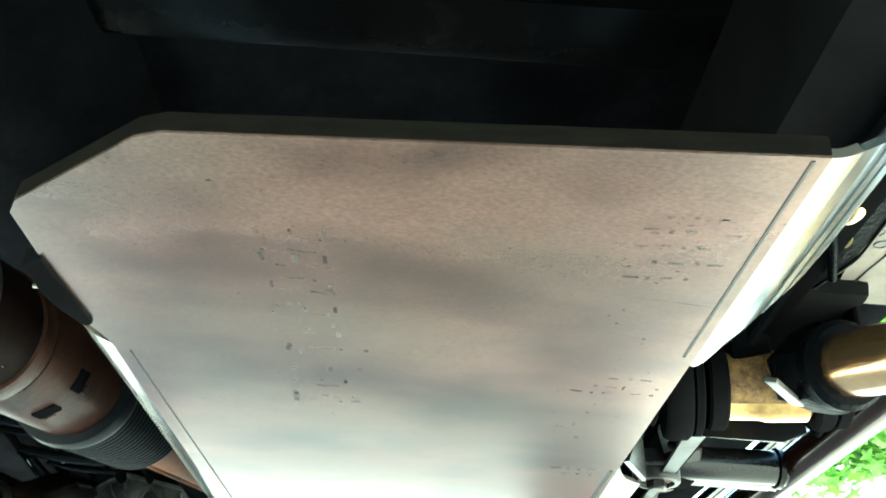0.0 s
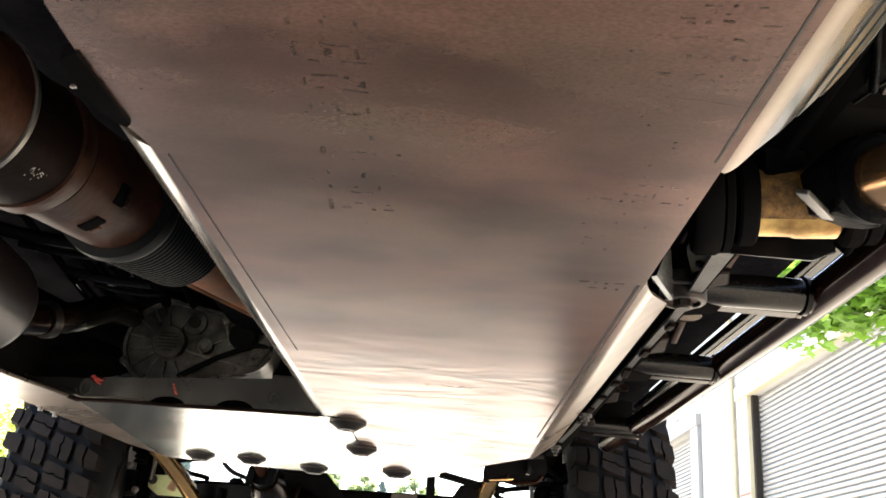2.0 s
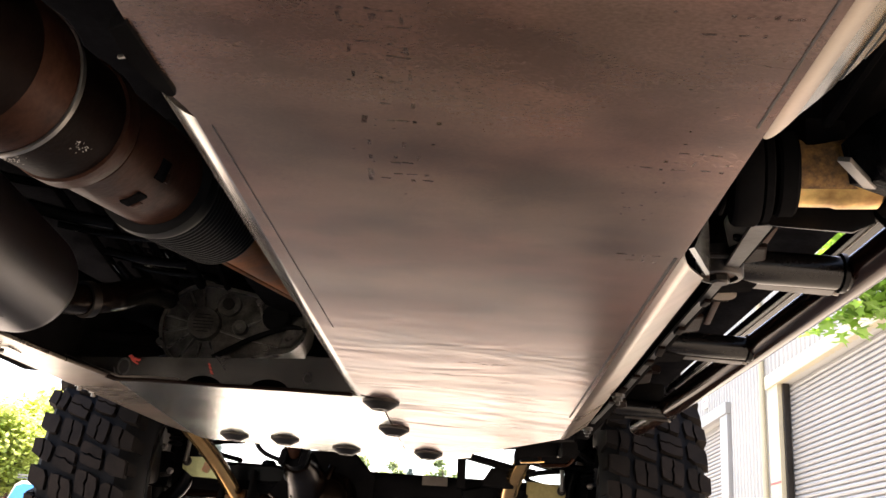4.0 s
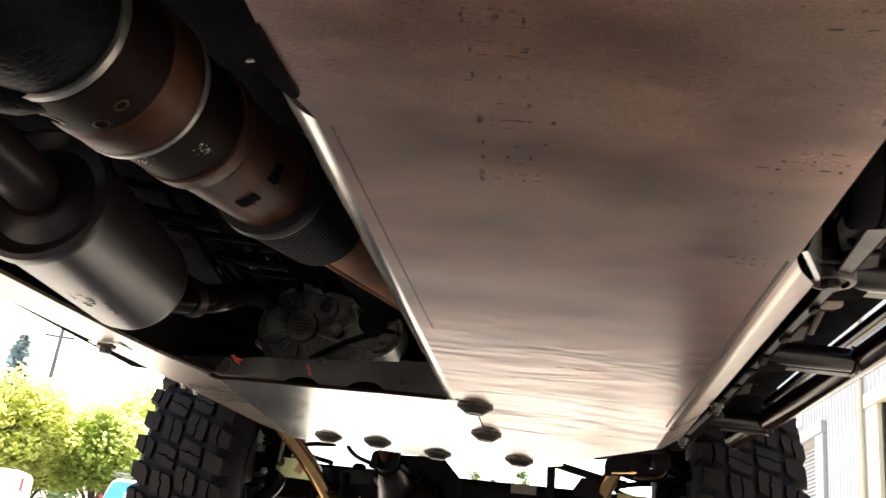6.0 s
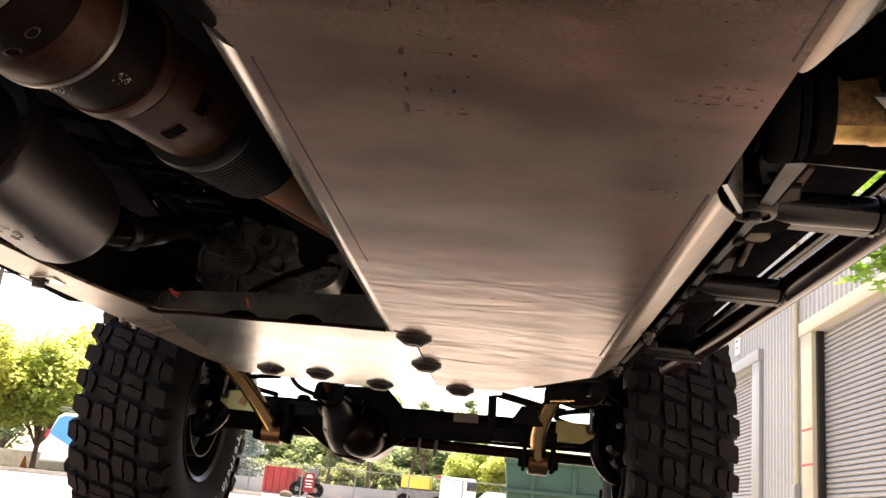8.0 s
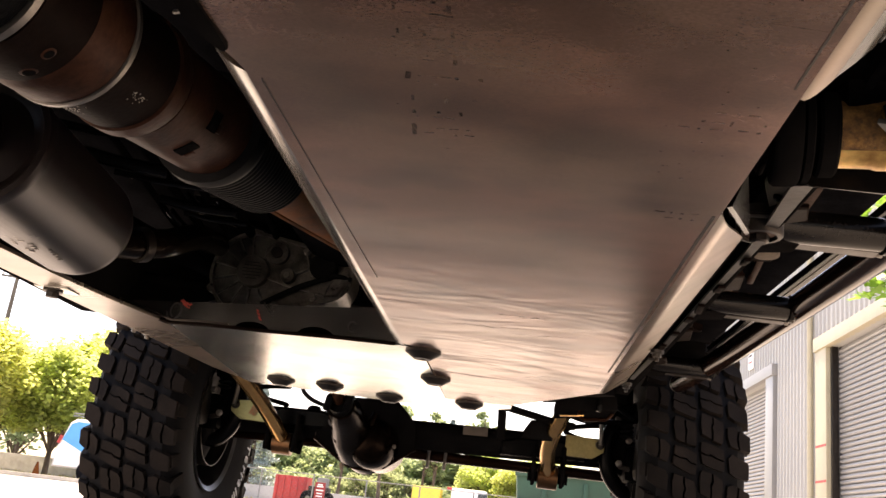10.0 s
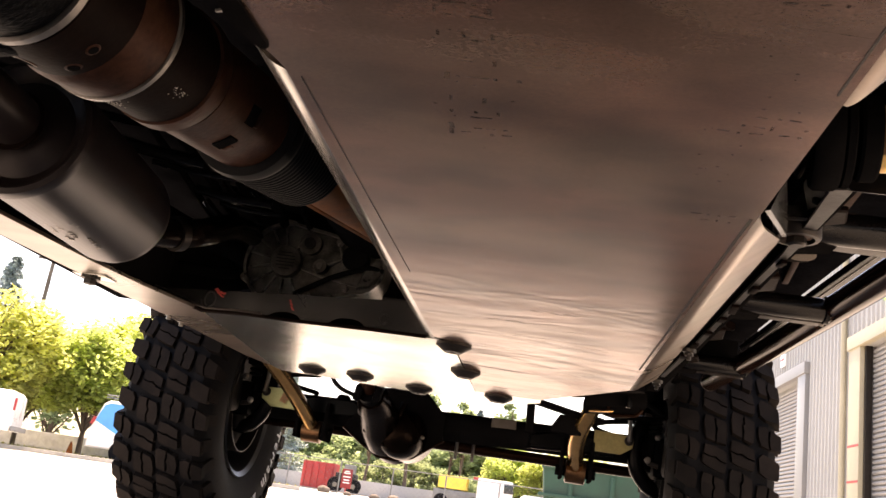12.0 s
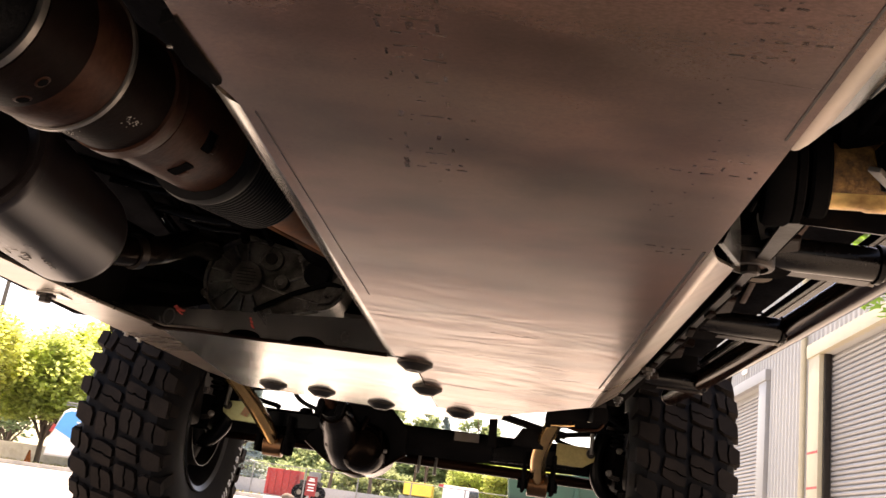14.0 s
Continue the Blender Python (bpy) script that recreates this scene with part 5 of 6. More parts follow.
    box(bm, (-0.095, y - 0.046, 0.485), (0.07, 0.006, 0.024), pose(0, 0, 0, 0, -2, 0), 0.001)
    part("axle_tag", bm, M_rock, axle, "pale paper tag on the axle tube", m=GEAR)
    return axle


axle = build_axle()


def build_suspension(s):
    """One side's arms, brackets and spring gear; s is -1 or 1 about the centre line."""
    y = AXLE_Y
    mid = CX + 0.03
    arm_x, hub_x = mid + s * 0.37, mid + s * 0.60
    top = (-0.748, 2.28, 0.575) if s < 0 else (0.152, 2.30, 0.575)
    bend = (-0.672, 2.46, 0.475) if s < 0 else (0.103, 2.47, 0.465)
    low = (-0.635, 2.60, 0.395) if s < 0 else (0.117, 2.60, 0.395)
    bm = bmesh.new()
    tube(bm, [top, bend, low], 0.0215, 20, 0.07)
    arm = part("lower_control_arm", bm, M_copper, vehicle, "bent bronze-gold control arm", m=GEAR)
    bm = bmesh.new()
    lathe(bm, [(-0.028, 0.026), (-0.026, 0.031), (0.026, 0.031), (0.028, 0.026)], (low[0], low[1] + 0.01, low[2] - 0.012), X, 28)
    part("arm_bushing", bm, M_bushing, arm, "dark bronze bushing", m=GEAR)
    for dx in (-0.04, 0.04):
        bm = bmesh.new()
        prism(bm, [(low[0] + dx - 0.005, 2.56, 0.36), (low[0] + dx - 0.005, 2.66, 0.36), (low[0] + dx - 0.005, 2.70, 0.46), (low[0] + dx - 0.005, 2.58, 0.47)], (0.01, 0, 0), 0.003)
        part("arm_bracket", bm, M_black, vehicle, m=GEAR)
    bm = bmesh.new()
    lathe(bm, [(-0.055, 0.014), (0.055, 0.014)], (low[0], low[1] + 0.01, low[2] - 0.012), X, 6)
    part("arm_bolt", bm, M_black, vehicle, m=GEAR)
    # sway bar bracket with its link
    bx = -0.745 if s < 0 else 0.212
    bz = 0.462 if s < 0 else 0.475
    bm = bmesh.new()
    o = [(-0.055 * s, -0.028), (0.02 * s, -0.028), (0.05 * s, -0.008), (0.053 * s, 0.01), (0.04 * s, 0.025), (-0.055 * s, 0.03)]
    prism(bm, [(bx + px, y - 0.075, bz + pz) for px, pz in o], (0, 0.006, 0), 0.001)
    br = part("link_bracket", bm, M_green_zinc if s < 0 else M_olive, vehicle, "green-yellow zinc link bracket" if s < 0 else "zinc link bracket, toned olive for shade", m=GEAR)
    bm = bmesh.new()
    lathe(bm, [(0, 0.013), (-0.006, 0.012), (-0.008, 0.006), (-0.014, 0.006)], (bx + 0.04 * s, y - 0.076, bz + 0.012), Y, 16)
    part("link_bolt", bm, M_bolt, br, m=GEAR)
    if s < 0:
        bm = bmesh.new()
        box(bm, (bx + 0.018, y - 0.0775, bz), (0.022, 0.001, 0.028), pose(0, 0, 0, 0, 20, 0))
        part("paint_mark", bm, M_reddab, br, "red paint dab", m=GEAR)
    bm = bmesh.new()
    lx = bx + 0.04 * s
    tube(bm, [(lx, y - 0.09, bz + 0.01), (lx - 0.005 * s, y - 0.09, 0.60)], 0.006, 10)
    part("sway_bar_link", bm, M_ring, vehicle, m=GEAR)
    bm = bmesh.new()
    tube(bm, [(lx - 0.06 * s, y - 0.14, 0.565), (lx - 0.05 * s, y - 0.12, 0.545), (lx + 0.06 * s, y - 0.10, 0.55)], 0.008, 10, 0.03)
    part("brake_hose", bm, M_satin, vehicle, m=GEAR)
    # coil, shock, knuckle, brake
    bm = bmesh.new()
    pts = [(arm_x + s * 0.10 + 0.055 * math.cos(t), y + 0.05 + 0.055 * math.sin(t), 0.50 + t * 0.0088) for t in [k * 0.35 for k in range(108)]]
    tube(bm, pts, 0.0075, 8)
    part("coil_spring", bm, M_black, vehicle, m=GEAR)
    bm = bmesh.new()
    tube(bm, [(arm_x + s * 0.205, y - 0.02, 0.47), (arm_x + s * 0.19, y + 0.0, 0.85)], 0.026, 18)
    part("shock_absorber", bm, M_black, vehicle, m=GEAR)
    bm = bmesh.new()
    tube(bm, [(hub_x + s * 0.02, y - 0.03, 0.605), (hub_x - s * 0.045, y - 0.05, 0.585), (hub_x - s * 0.078, y - 0.05, 0.49), (hub_x - s * 0.068, y - 0.05, 0.415), (hub_x - s * 0.02, y - 0.04, 0.365), (hub_x + s * 0.03, y - 0.03, 0.375)], 0.021, 16, 0.06)
    knuckle = part("steering_knuckle", bm, M_satin, vehicle, "black forked steering knuckle", m=GEAR)
    bm = bmesh.new()
    box(bm, (hub_x + s * 0.012, y, 0.45), (0.07, 0.12, 0.10), bevel=0.02)
    tube(bm, [(hub_x - s * 0.07, y, 0.45), (hub_x + s * 0.03, y, 0.45)], 0.036, 20)
    part("hub_carrier", bm, M_castblack, knuckle, m=GEAR)
    for z0 in (0.59, 0.385):
        part("ball_joint", lathe(bmesh.new(), [(-0.03, 0.012), (-0.02, 0.022), (0.012, 0.024), (0.018, 0.016), (0.03, 0.014)], (hub_x + s * 0.012, y - 0.04, z0), Z, 18), M_boot, knuckle, m=GEAR)
    bm = bmesh.new()
    for k in range(5):
        lathe(bm, [(0.0, 0.012), (0.003, 0.019), (0.008, 0.019), (0.011, 0.012)], (hub_x - s * 0.022, y - 0.06, 0.515 + 0.013 * k), Z, 18)
    part("joint_boot", bm, M_boot, knuckle, m=GEAR)
    # made-up pads, clips and banjo bolts, in bright metal for small glints
    for dx, dy, dz, sx, sz in ((0.0, -0.155, 0.53, 0.012, 0.05), (0.02, -0.16, 0.47, 0.010, 0.06), (-0.03, -0.12, 0.43, 0.03, 0.012), (-0.05, -0.10, 0.56, 0.02, 0.012)):
        part("caliper_clip", box(bmesh.new(), (hub_x + s * dx, y + dy, dz), (sx, 0.01, sz), pose(0, 0, 0, 8, 12 * s, 0), 0.003), M_bolt, knuckle, "steel clip added as a glint", m=GEAR)
    for dx, dy, dz in ((0.005, -0.16, 0.545), (-0.025, -0.15, 0.50), (-0.045, -0.13, 0.44)):
        part("banjo_bolt", lathe(bmesh.new(), [(0.006, 0.009), (-0.004, 0.009), (-0.005, 0.006), (-0.010, 0.006)], (hub_x + s * dx, y + dy, dz), Y, 6), M_ring, knuckle, "bright hex bolt", m=GEAR)
    bm = bmesh.new()
    rows = []
    for k in range(13):
        a = radians(-160 + 11 * k)
        rows.append([(hub_x + s * w, y + 0.145 * math.cos(a), 0.445 + 0.150 * math.sin(a)) for w in (-0.005, 0.035)])
    strip(bm, rows, 0.003)
    part("dust_shield", bm, M_bolt, knuckle, "curved steel dust shield lip", m=GEAR)
    bm = bmesh.new()
    lathe(bm, [(-0.014, 0.06), (-0.014, 0.158), (0.014, 0.158), (0.014, 0.06)], (hub_x + s * 0.06, y, 0.445), X, 48)
    part("brake_disc", bm, M_brake, vehicle, "dark iron brake disc", m=GEAR)
    bm = bmesh.new()
    box(bm, (hub_x + s * 0.04, y - 0.13, 0.48), (0.09, 0.07, 0.16), pose(0, 0, 0, 12, 0, 0), 0.02)
    part("brake_caliper", bm, M_brake, vehicle, "rusty brake caliper", m=GEAR)
    bm = bmesh.new()
    tube(bm, [(hub_x - s * 0.02, y - 0.15, 0.56), (hub_x - s * 0.10, y - 0.18, 0.60), (hub_x - s * 0.20, y - 0.12, 0.56), (hub_x - s * 0.22, y - 0.05, 0.66)], 0.007, 8, 0.04)
    part("brake_hose", bm, M_boot, vehicle, m=GEAR)


build_suspension(-1)
build_suspension(1)


def build_hoses():
    bm = bmesh.new()
    tube(bm, [(-0.655, 2.74, 0.62), (-0.636, 2.75, 0.553), (-0.607, 2.75, 0.531), (-0.55, 2.76, 0.515), (-0.50, 2.80, 0.52)], 0.007, 10, 0.03)
    part("breather_hose", bm, M_boot, vehicle, "black rubber hose")


build_hoses()


def build_wheel(cx, side, cy=WHEEL_Y, name="front_wheel", turn=0.0):
    """A mud-terrain tyre on a dark rim; side is the way from the axle outwards."""
    R, W, cz = 0.46, 0.288, 0.458
    steer = pose(cx, cy, cz, 0, 0, turn) @ Matrix.Translation((-cx, -cy, -cz))
    wheel = part("wheel_hub", lathe(bmesh.new(), [(-0.05, 0.05), (0.02, 0.075), (0.04, 0.06)], (cx, cy, cz), X, 24), M_rim, vehicle, m=steer)
    wheel.name = name
    bm = bmesh.new()
    h = W / 2
    prof = [(-h * 0.62, 0.205), (-h * 0.82, 0.216), (-h * 0.98, 0.275), (-h * 1.02, 0.33), (-h * 0.97, 0.385), (-h * 0.9, 0.412), (-h * 0.75, R - 0.0205), (0, R - 0.0175), (h * 0.75, R - 0.0205), (h * 0.9, 0.412), (h * 0.97, 0.385), (h * 1.02, 0.33), (h * 0.98, 0.275), (h * 0.82, 0.216), (h * 0.62, 0.205)]
    lathe(bm, prof, (cx, cy, cz), X, 96, closed=False)

    def at(u, v, r):
        a = (v + 0.34 * u) / R
        drop = 0.016 * (abs(u) / h) ** 4
        return Vector((cx + u, cy + (r - drop) * math.cos(a), cz + (r - drop) * math.sin(a)))

    blocks = bmesh.new()

    def lug(outline, low, high):
        n = len(outline)
        cu, cv = sum(p[0] for p in outline) / n, sum(p[1] for p in outline) / n
        lo = [blocks.verts.new(at(u, v, low)) for u, v in outline]
        hi = [blocks.verts.new(at(cu + (u - cu) * 0.94, cv + (v - cv) * 0.94, high)) for u, v in outline]
        blocks.faces.new(hi)
        for k in range(n):
            blocks.faces.new((lo[k], lo[(k + 1) % n], hi[(k + 1) % n], hi[k]))

    N = 36
    pitch = 2 * math.pi * R / N
    rng = random.Random(6)
    # each centre block is cut in two by a bent sipe, which runs along the tread and across it by turns
    left_half = [(-1.0, -0.72), (-0.84, -1.0), (-0.02, -1.02), (-0.02, -0.45), (-0.16, -0.1), (-0.06, 0.35), (-0.10, 1.0), (-0.95, 0.90), (-1.05, 0.1)]
    right_half = [(0.12, -1.02), (0.92, -0.90), (1.02, -0.2), (0.90, 0.86), (0.74, 1.02), (0.04, 1.0), (0.08, 0.35), (-0.02, -0.1), (0.12, -0.45)]
    for i in range(N):
        for sgn in (-1, 1):
            vv = i * pitch + (pitch * 0.5 if sgn > 0 else 0)

            def tr(pts, u0, du, dv, flip):
                return [(sgn * (u0 + (b if flip else a) * du) * W + rng.uniform(-1, 1) * 0.0014, vv + (a if flip else b) * dv * pitch + rng.uniform(-1, 1) * 0.0014) for a, b in pts]

            flip = (i + (sgn > 0)) % 2 == 0
            bulge = 0.114 if flip else 0.110
            for half_block in (left_half, right_half):
                lug(tr(half_block, 0.128, bulge, 0.40 if flip else 0.43, flip), R - 0.022, R)
            long = 0.0 if i % 2 else 0.022
            if i % 2:
                lug(tr([(-1.0, -0.5), (-0.7, -1.0), (0.9, -0.86), (0.9, 0.66), (-0.3, 0.9), (-0.86, 0.72)], 0.378, 0.106, 0.40, False), R - 0.022, R - 0.001)
            else:
                lug(tr([(-1.0, -0.7), (-0.5, -1.0), (-0.06, -0.95), (-0.18, 0.1), (-0.02, 0.86), (-0.8, 0.9), (-1.0, 0.2)], 0.378, 0.106, 0.40, False), R - 0.022, R - 0.001)
                lug(tr([(0.10, -0.95), (1.08, -0.8), (1.08, 0.62), (0.14, 0.86), (-0.02, 0.1)], 0.378, 0.106, 0.40, False), R - 0.022, R - 0.001)
            # side lugs wrapping the shoulder
            o = [(sgn * (h - 0.004), vv - 0.34 * pitch), (sgn * (h - 0.004), vv + 0.14 * pitch)]
            a0 = [at(u, q, R - 0.012) for u, q in o]
            b0 = [at(u + sgn * 0.010, q, R - 0.05 - long) for u, q in o]
            va = [blocks.verts.new(p) for p in (*a0, *b0[::-1])]
            vb = [blocks.verts.new(p - Vector((sgn * 0.02, 0, 0))) for p in (*a0, *b0[::-1])]
            blocks.faces.new(va)
            for q in range(4):
                blocks.faces.new((va[q], va[(q + 1) % 4], vb[(q + 1) % 4], vb[q]))
    tyre = part("tyre", bm, M_tread, wheel, "worn black mud-terrain tyre", 30, m=steer)
    part("tread", blocks, M_block, tyre, "dusty chunky tread blocks", 0, m=steer)
    # raised word and bars on the inner sidewall
    def on_wall(ang, rr):
        return Vector((cx - side * (h * 1.028 if rr < 0.34 else h * 1.02), cy + rr * math.cos(ang), cz + rr * math.sin(ang)))

    if side < 0 and cy > 1:
        ang = -6.0
        for ch, wide in (("T", 8), ("e", 7), ("r", 5.4), ("r", 5.4), ("a", 7), ("i", 3.6), ("n", 7)):
            fc = bpy.data.curves.new("letter", "FONT")
            fc.body, fc.size, fc.extrude = ch, 0.062, 0.0012
            fo = bpy.data.objects.new("letter", fc)
            me = fo.to_mesh()
            bm = bmesh.new()
            bm.from_mesh(me)
            fo.to_mesh_clear()
            bpy.data.objects.remove(fo)
            for v in bm.verts:
                v.co = on_wall(radians(ang) - v.co.x / 0.325, 0.305 + v.co.y) + X * (v.co.z + 0.0008)
            part("letter", bm, M_letter, wheel, "raised letter, skylight painted pale", smooth=0, m=steer)
            ang -= wide
        bars = ((-58, 5), (-65, 3), (-70, 5))
    else:
        bars = ((-60, 5), (-67, 4), (-74, 4), (-90, 5), (-97, 3))
    for a0, wd in bars:
        bm = bmesh.new()
        rows = [[on_wall(radians(a0 - wd * q / 3), rr) for rr in (0.308, 0.348)] for q in range(4)]
        vs = [[bm.verts.new(p) for p in row] for row in rows]
        fs = [bm.faces.new((p[0], p[1], r[1], r[0])) for p, r in zip(vs, vs[1:])]
        bmesh.ops.solidify(bm, geom=fs, thickness=0.003)
        part("lettering_bar", bm, M_letter, wheel, m=steer)
    bm = bmesh.new()
    lathe(bm, [(-h * 0.80, 0.208), (-h * 0.86, 0.219), (-h * 0.9, 0.217), (-h * 0.84, 0.202), (-h * 0.6, 0.193), (h * 0.3, 0.186), (h * 0.5, 0.12), (h * 0.55, 0.05)][:: 1], (cx, cy, cz), X * side, 64, closed=False)
    part("rim", bm, M_rim, wheel, "dark steel rim", m=steer)
    return wheel


build_wheel(-1.093, -1)
build_wheel(0.533, 1)
# rear axle and wheels, unseen behind the eye, added to block light
for s in (-1, 1):
    build_wheel(CX + s * 0.87, s, -0.85, "rear_wheel")
bm = bmesh.new()
tube(bm, [(CX - 0.8, -0.85, 0.458), (CX + 0.8, -0.85, 0.458)], 0.045, 20)
lathe(bm, [(-0.13, 0.05), (-0.09, 0.12), (0.06, 0.14), (0.12, 0.08)], (CX, -0.85, 0.458), Y, 28)
part("rear_axle", bm, M_black, vehicle, "unseen black rear axle, blocks light")


# ---- the building beside the yard ----
WALL_X = 4.9


def build_building():
    doors = ((9.4, 14.83, 3.55), (18.4, 23.4, 3.58))
    top, y0, y1 = 6.2, -6.0, 31.0
    wall = thing("building", "cream ribbed metal warehouse with grey roll-up doors", "building", (WALL_X, 12.5, 0))
    spans, y = [], y0
    for a, b, h in doors:
        spans += [(y, a, 0.0), (a, b, h)]
        y = b
    spans.append((y, y1, 0.0))
    bm = bmesh.new()
    for a, b, low in spans:
        box(bm, (WALL_X + 0.12, (a + b) / 2, (low + top) / 2), (0.2, b - a, top - low))
    sheet = part("wall", bm, M_wall, wall, smooth=0)
    for a, b, low in spans:
        first, k = None, a + 0.1
        while k < b - 0.05:
            if first is None:
                o = [(WALL_X + 0.02, k - 0.035, low), (WALL_X - 0.014, k - 0.018, low), (WALL_X - 0.014, k + 0.018, low), (WALL_X + 0.02, k + 0.035, low)]
                first, start = part("wall_rib", prism(bmesh.new(), o, (0, 0, top - low)), M_wall, sheet, smooth=0), k
            else:
                r = first.copy()
                scene.collection.objects.link(r)
                r.location = (0, k - start, 0)
            k += 0.2
    bm = bmesh.new()
    box(bm, (WALL_X + 6, (y0 + y1) / 2, top + 0.1), (12.3, y1 - y0 + 0.3, 0.2), bevel=0.03)
    box(bm, (WALL_X + 12, (y0 + y1) / 2, top / 2), (0.2, y1 - y0, top))
    for y in (y0 + 0.1, y1 - 0.1):
        box(bm, (WALL_X + 6.1, y, top / 2), (11.6, 0.2, top))
    part("roof", bm, M_trim, wall)
    for n, (a, b, h) in enumerate(doors):
        bm = bmesh.new()
        wide = 0.52 if n == 0 else 0.12
        # jamb and soffit flattened into trim to fit the view; bounce light in colour
        box(bm, (WALL_X - 0.02, b + wide / 2, h / 2), (0.10, wide, h), bevel=0.008)
        box(bm, (WALL_X - 0.02, a - 0.26, h / 2), (0.10, 0.52, h), bevel=0.008)
        box(bm, (WALL_X - 0.035, (a + b) / 2, h + 0.11), (0.13, b - a + 1.1, 0.22), bevel=0.008)
        part("door_trim", bm, M_trim if n == 0 else M_slat, wall, "door reveal as flat trim, yellow ground bounce painted in" if n == 0 else "grey painted door frame")
        bm = bmesh.new()
        box(bm, (WALL_X + 0.05, b - 0.04, h / 2), (0.10, 0.08, h), bevel=0.005)
        part("door_track", bm, M_bolt, wall, "dark steel door track")
        door = part("roll_up_door", box(bmesh.new(), (WALL_X + 0.16, (a + b) / 2, h / 2), (0.02, b - a, h)), M_slat, wall, "grey slatted roll-up door, closed")
        bm = bmesh.new()
        o = [(WALL_X + 0.145, 0, 0.0), (WALL_X + 0.115, 0, 0.012), (WALL_X + 0.105, 0, 0.036), (WALL_X + 0.115, 0, 0.060), (WALL_X + 0.145, 0, 0.070)]
        prism(bm, [(x, a + 0.01, z) for x, _, z in o], (0, b - a - 0.09, 0))
        slat = part("slat", bm, M_slat, door)
        for k in range(1, int(h / 0.078)):
            s = slat.copy()
            scene.collection.objects.link(s)
            s.location = (0, 0, 0.078 * k)
    for z in (1.45, 2.0):
        bm = bmesh.new()
        box(bm, (WALL_X - 0.073, 15.09, z), (0.006, 0.5, 0.035))
        part("red_stripe", bm, M_red, wall, "red painted stripe")
    sign = part("wall_sign", box(bmesh.new(), (WALL_X - 0.03, 19.7, 4.2), (0.03, 0.34, 0.42), bevel=0.006), M_white, wall, "small white wall sign")
    for k in range(2):
        part("sign_bar", box(bmesh.new(), (WALL_X - 0.05, 19.7, 4.28 - 0.14 * k), (0.006, 0.22, 0.05)), M_red if k else M_ink, sign)
    part("pipe_box", box(bmesh.new(), (WALL_X - 0.08, 15.62, 1.05), (0.10, 0.14, 0.22), bevel=0.01), M_slat, wall, "grey pipe box")
    bm = bmesh.new()
    tube(bm, [(WALL_X - 0.07, 15.62, 0), (WALL_X - 0.07, 15.62, 6.0)], 0.05, 12)
    part("downpipe", bm, M_trim, wall, "cream downpipe")


build_building()


# ---- trees ----
def leaf_cloud(bm, rng, centre, radii, count, size, hollow=0.45):
    """Small bent leaves scattered through an uneven ellipsoid of clumps."""
    c = Vector(centre)
    for _ in range(count):
        d = Vector((rng.gauss(0, 1), rng.gauss(0, 1), rng.gauss(0, 1))).normalized()
        r = hollow + (1 - hollow) * rng.random() ** 0.6
        p = c + Vector((d.x * radii[0], d.y * radii[1], d.z * radii[2])) * r
        a = Vector((rng.uniform(-1, 1), rng.uniform(-1, 1), rng.uniform(-0.6, 0.6))).normalized()
        b = a.cross(Vector((rng.uniform(-0.5, 0.5), rng.uniform(-0.5, 0.5), 1))).normalized()
        s = size * rng.uniform(0.6, 1.3)
        v = [bm.verts.new(p + a * s * i + b * s * j) for i, j in ((-0.5, 0), (0, -0.38), (0.55, 0), (0, 0.38))]
        bm.faces.new(v)


def build_tree(name, label, seed, height, spread, leaf_mat, leaf=0.2, leaves=3200, clear=0.28, clumps=22, conifer=False):
    rng = random.Random(seed)
    tree = thing(name, label, "tree")
    bm = bmesh.new()
    r0 = height * 0.012 + 0.03
    top = height * (0.98 if conifer else 0.72)
    pts = [(rng.uniform(-0.1, 0.1) * k * 0.4, rng.uniform(-0.1, 0.1) * k * 0.4, top * k / 5) for k in range(6)]
    pts[0] = (0, 0, -0.05)
    tube(bm, pts, r0, 10, radii=[r0 * (1.25 - 0.2 * k) for k in range(6)])
    crown = bmesh.new()
    if conifer:
        levels = 30
        for k in range(levels):
            z = height * (0.14 + 0.86 * k / levels)
            w = spread * (1 - k / levels) ** 0.85 * rng.uniform(0.75, 1.1) + 0.1
            for j in range(7):
                a = rng.uniform(0, 6.28)
                tip = Vector((math.cos(a) * w, math.sin(a) * w, z - 0.12 * w))
                tube(bm, [(0, 0, z), tip], 0.02, 5, radii=[0.035, 0.008])
                for q in range(4):
                    leaf_cloud(crown, rng, Vector((0, 0, z)).lerp(tip, 0.35 + 0.2 * q), (w * 0.16 + 0.08, w * 0.16 + 0.08, 0.22 + 0.05 * w), leaves // (levels * 28), leaf, 0.0)
    else:
        cz, ch = height * (clear + (1 - clear) * 0.52), height * (1 - clear) * 0.5
        for k in range(clumps):
            d = Vector((rng.gauss(0, 1), rng.gauss(0, 1), rng.gauss(0, 1))).normalized()
            p = Vector((d.x * spread * rng.uniform(0.45, 0.85), d.y * spread * rng.uniform(0.45, 0.85), cz + d.z * ch * rng.uniform(0.45, 0.9)))
            start = Vector((0, 0, max(height * clear * 0.9, p.z - spread * 0.7)))
            midp = start.lerp(p, 0.5) + Vector((0, 0, 0.12 * spread))
            tube(bm, [start, midp, p], 0.02, 6, radii=[r0 * 0.45, r0 * 0.25, r0 * 0.08])
            s = spread * rng.uniform(0.26, 0.42)
            leaf_cloud(crown, rng, p, (s, s, s * 0.75), leaves // clumps, leaf, 0.2)
    part("trunk", bm, M_bark, tree)
    part("crown", crown, leaf_mat, tree, smooth=0)
    return tree


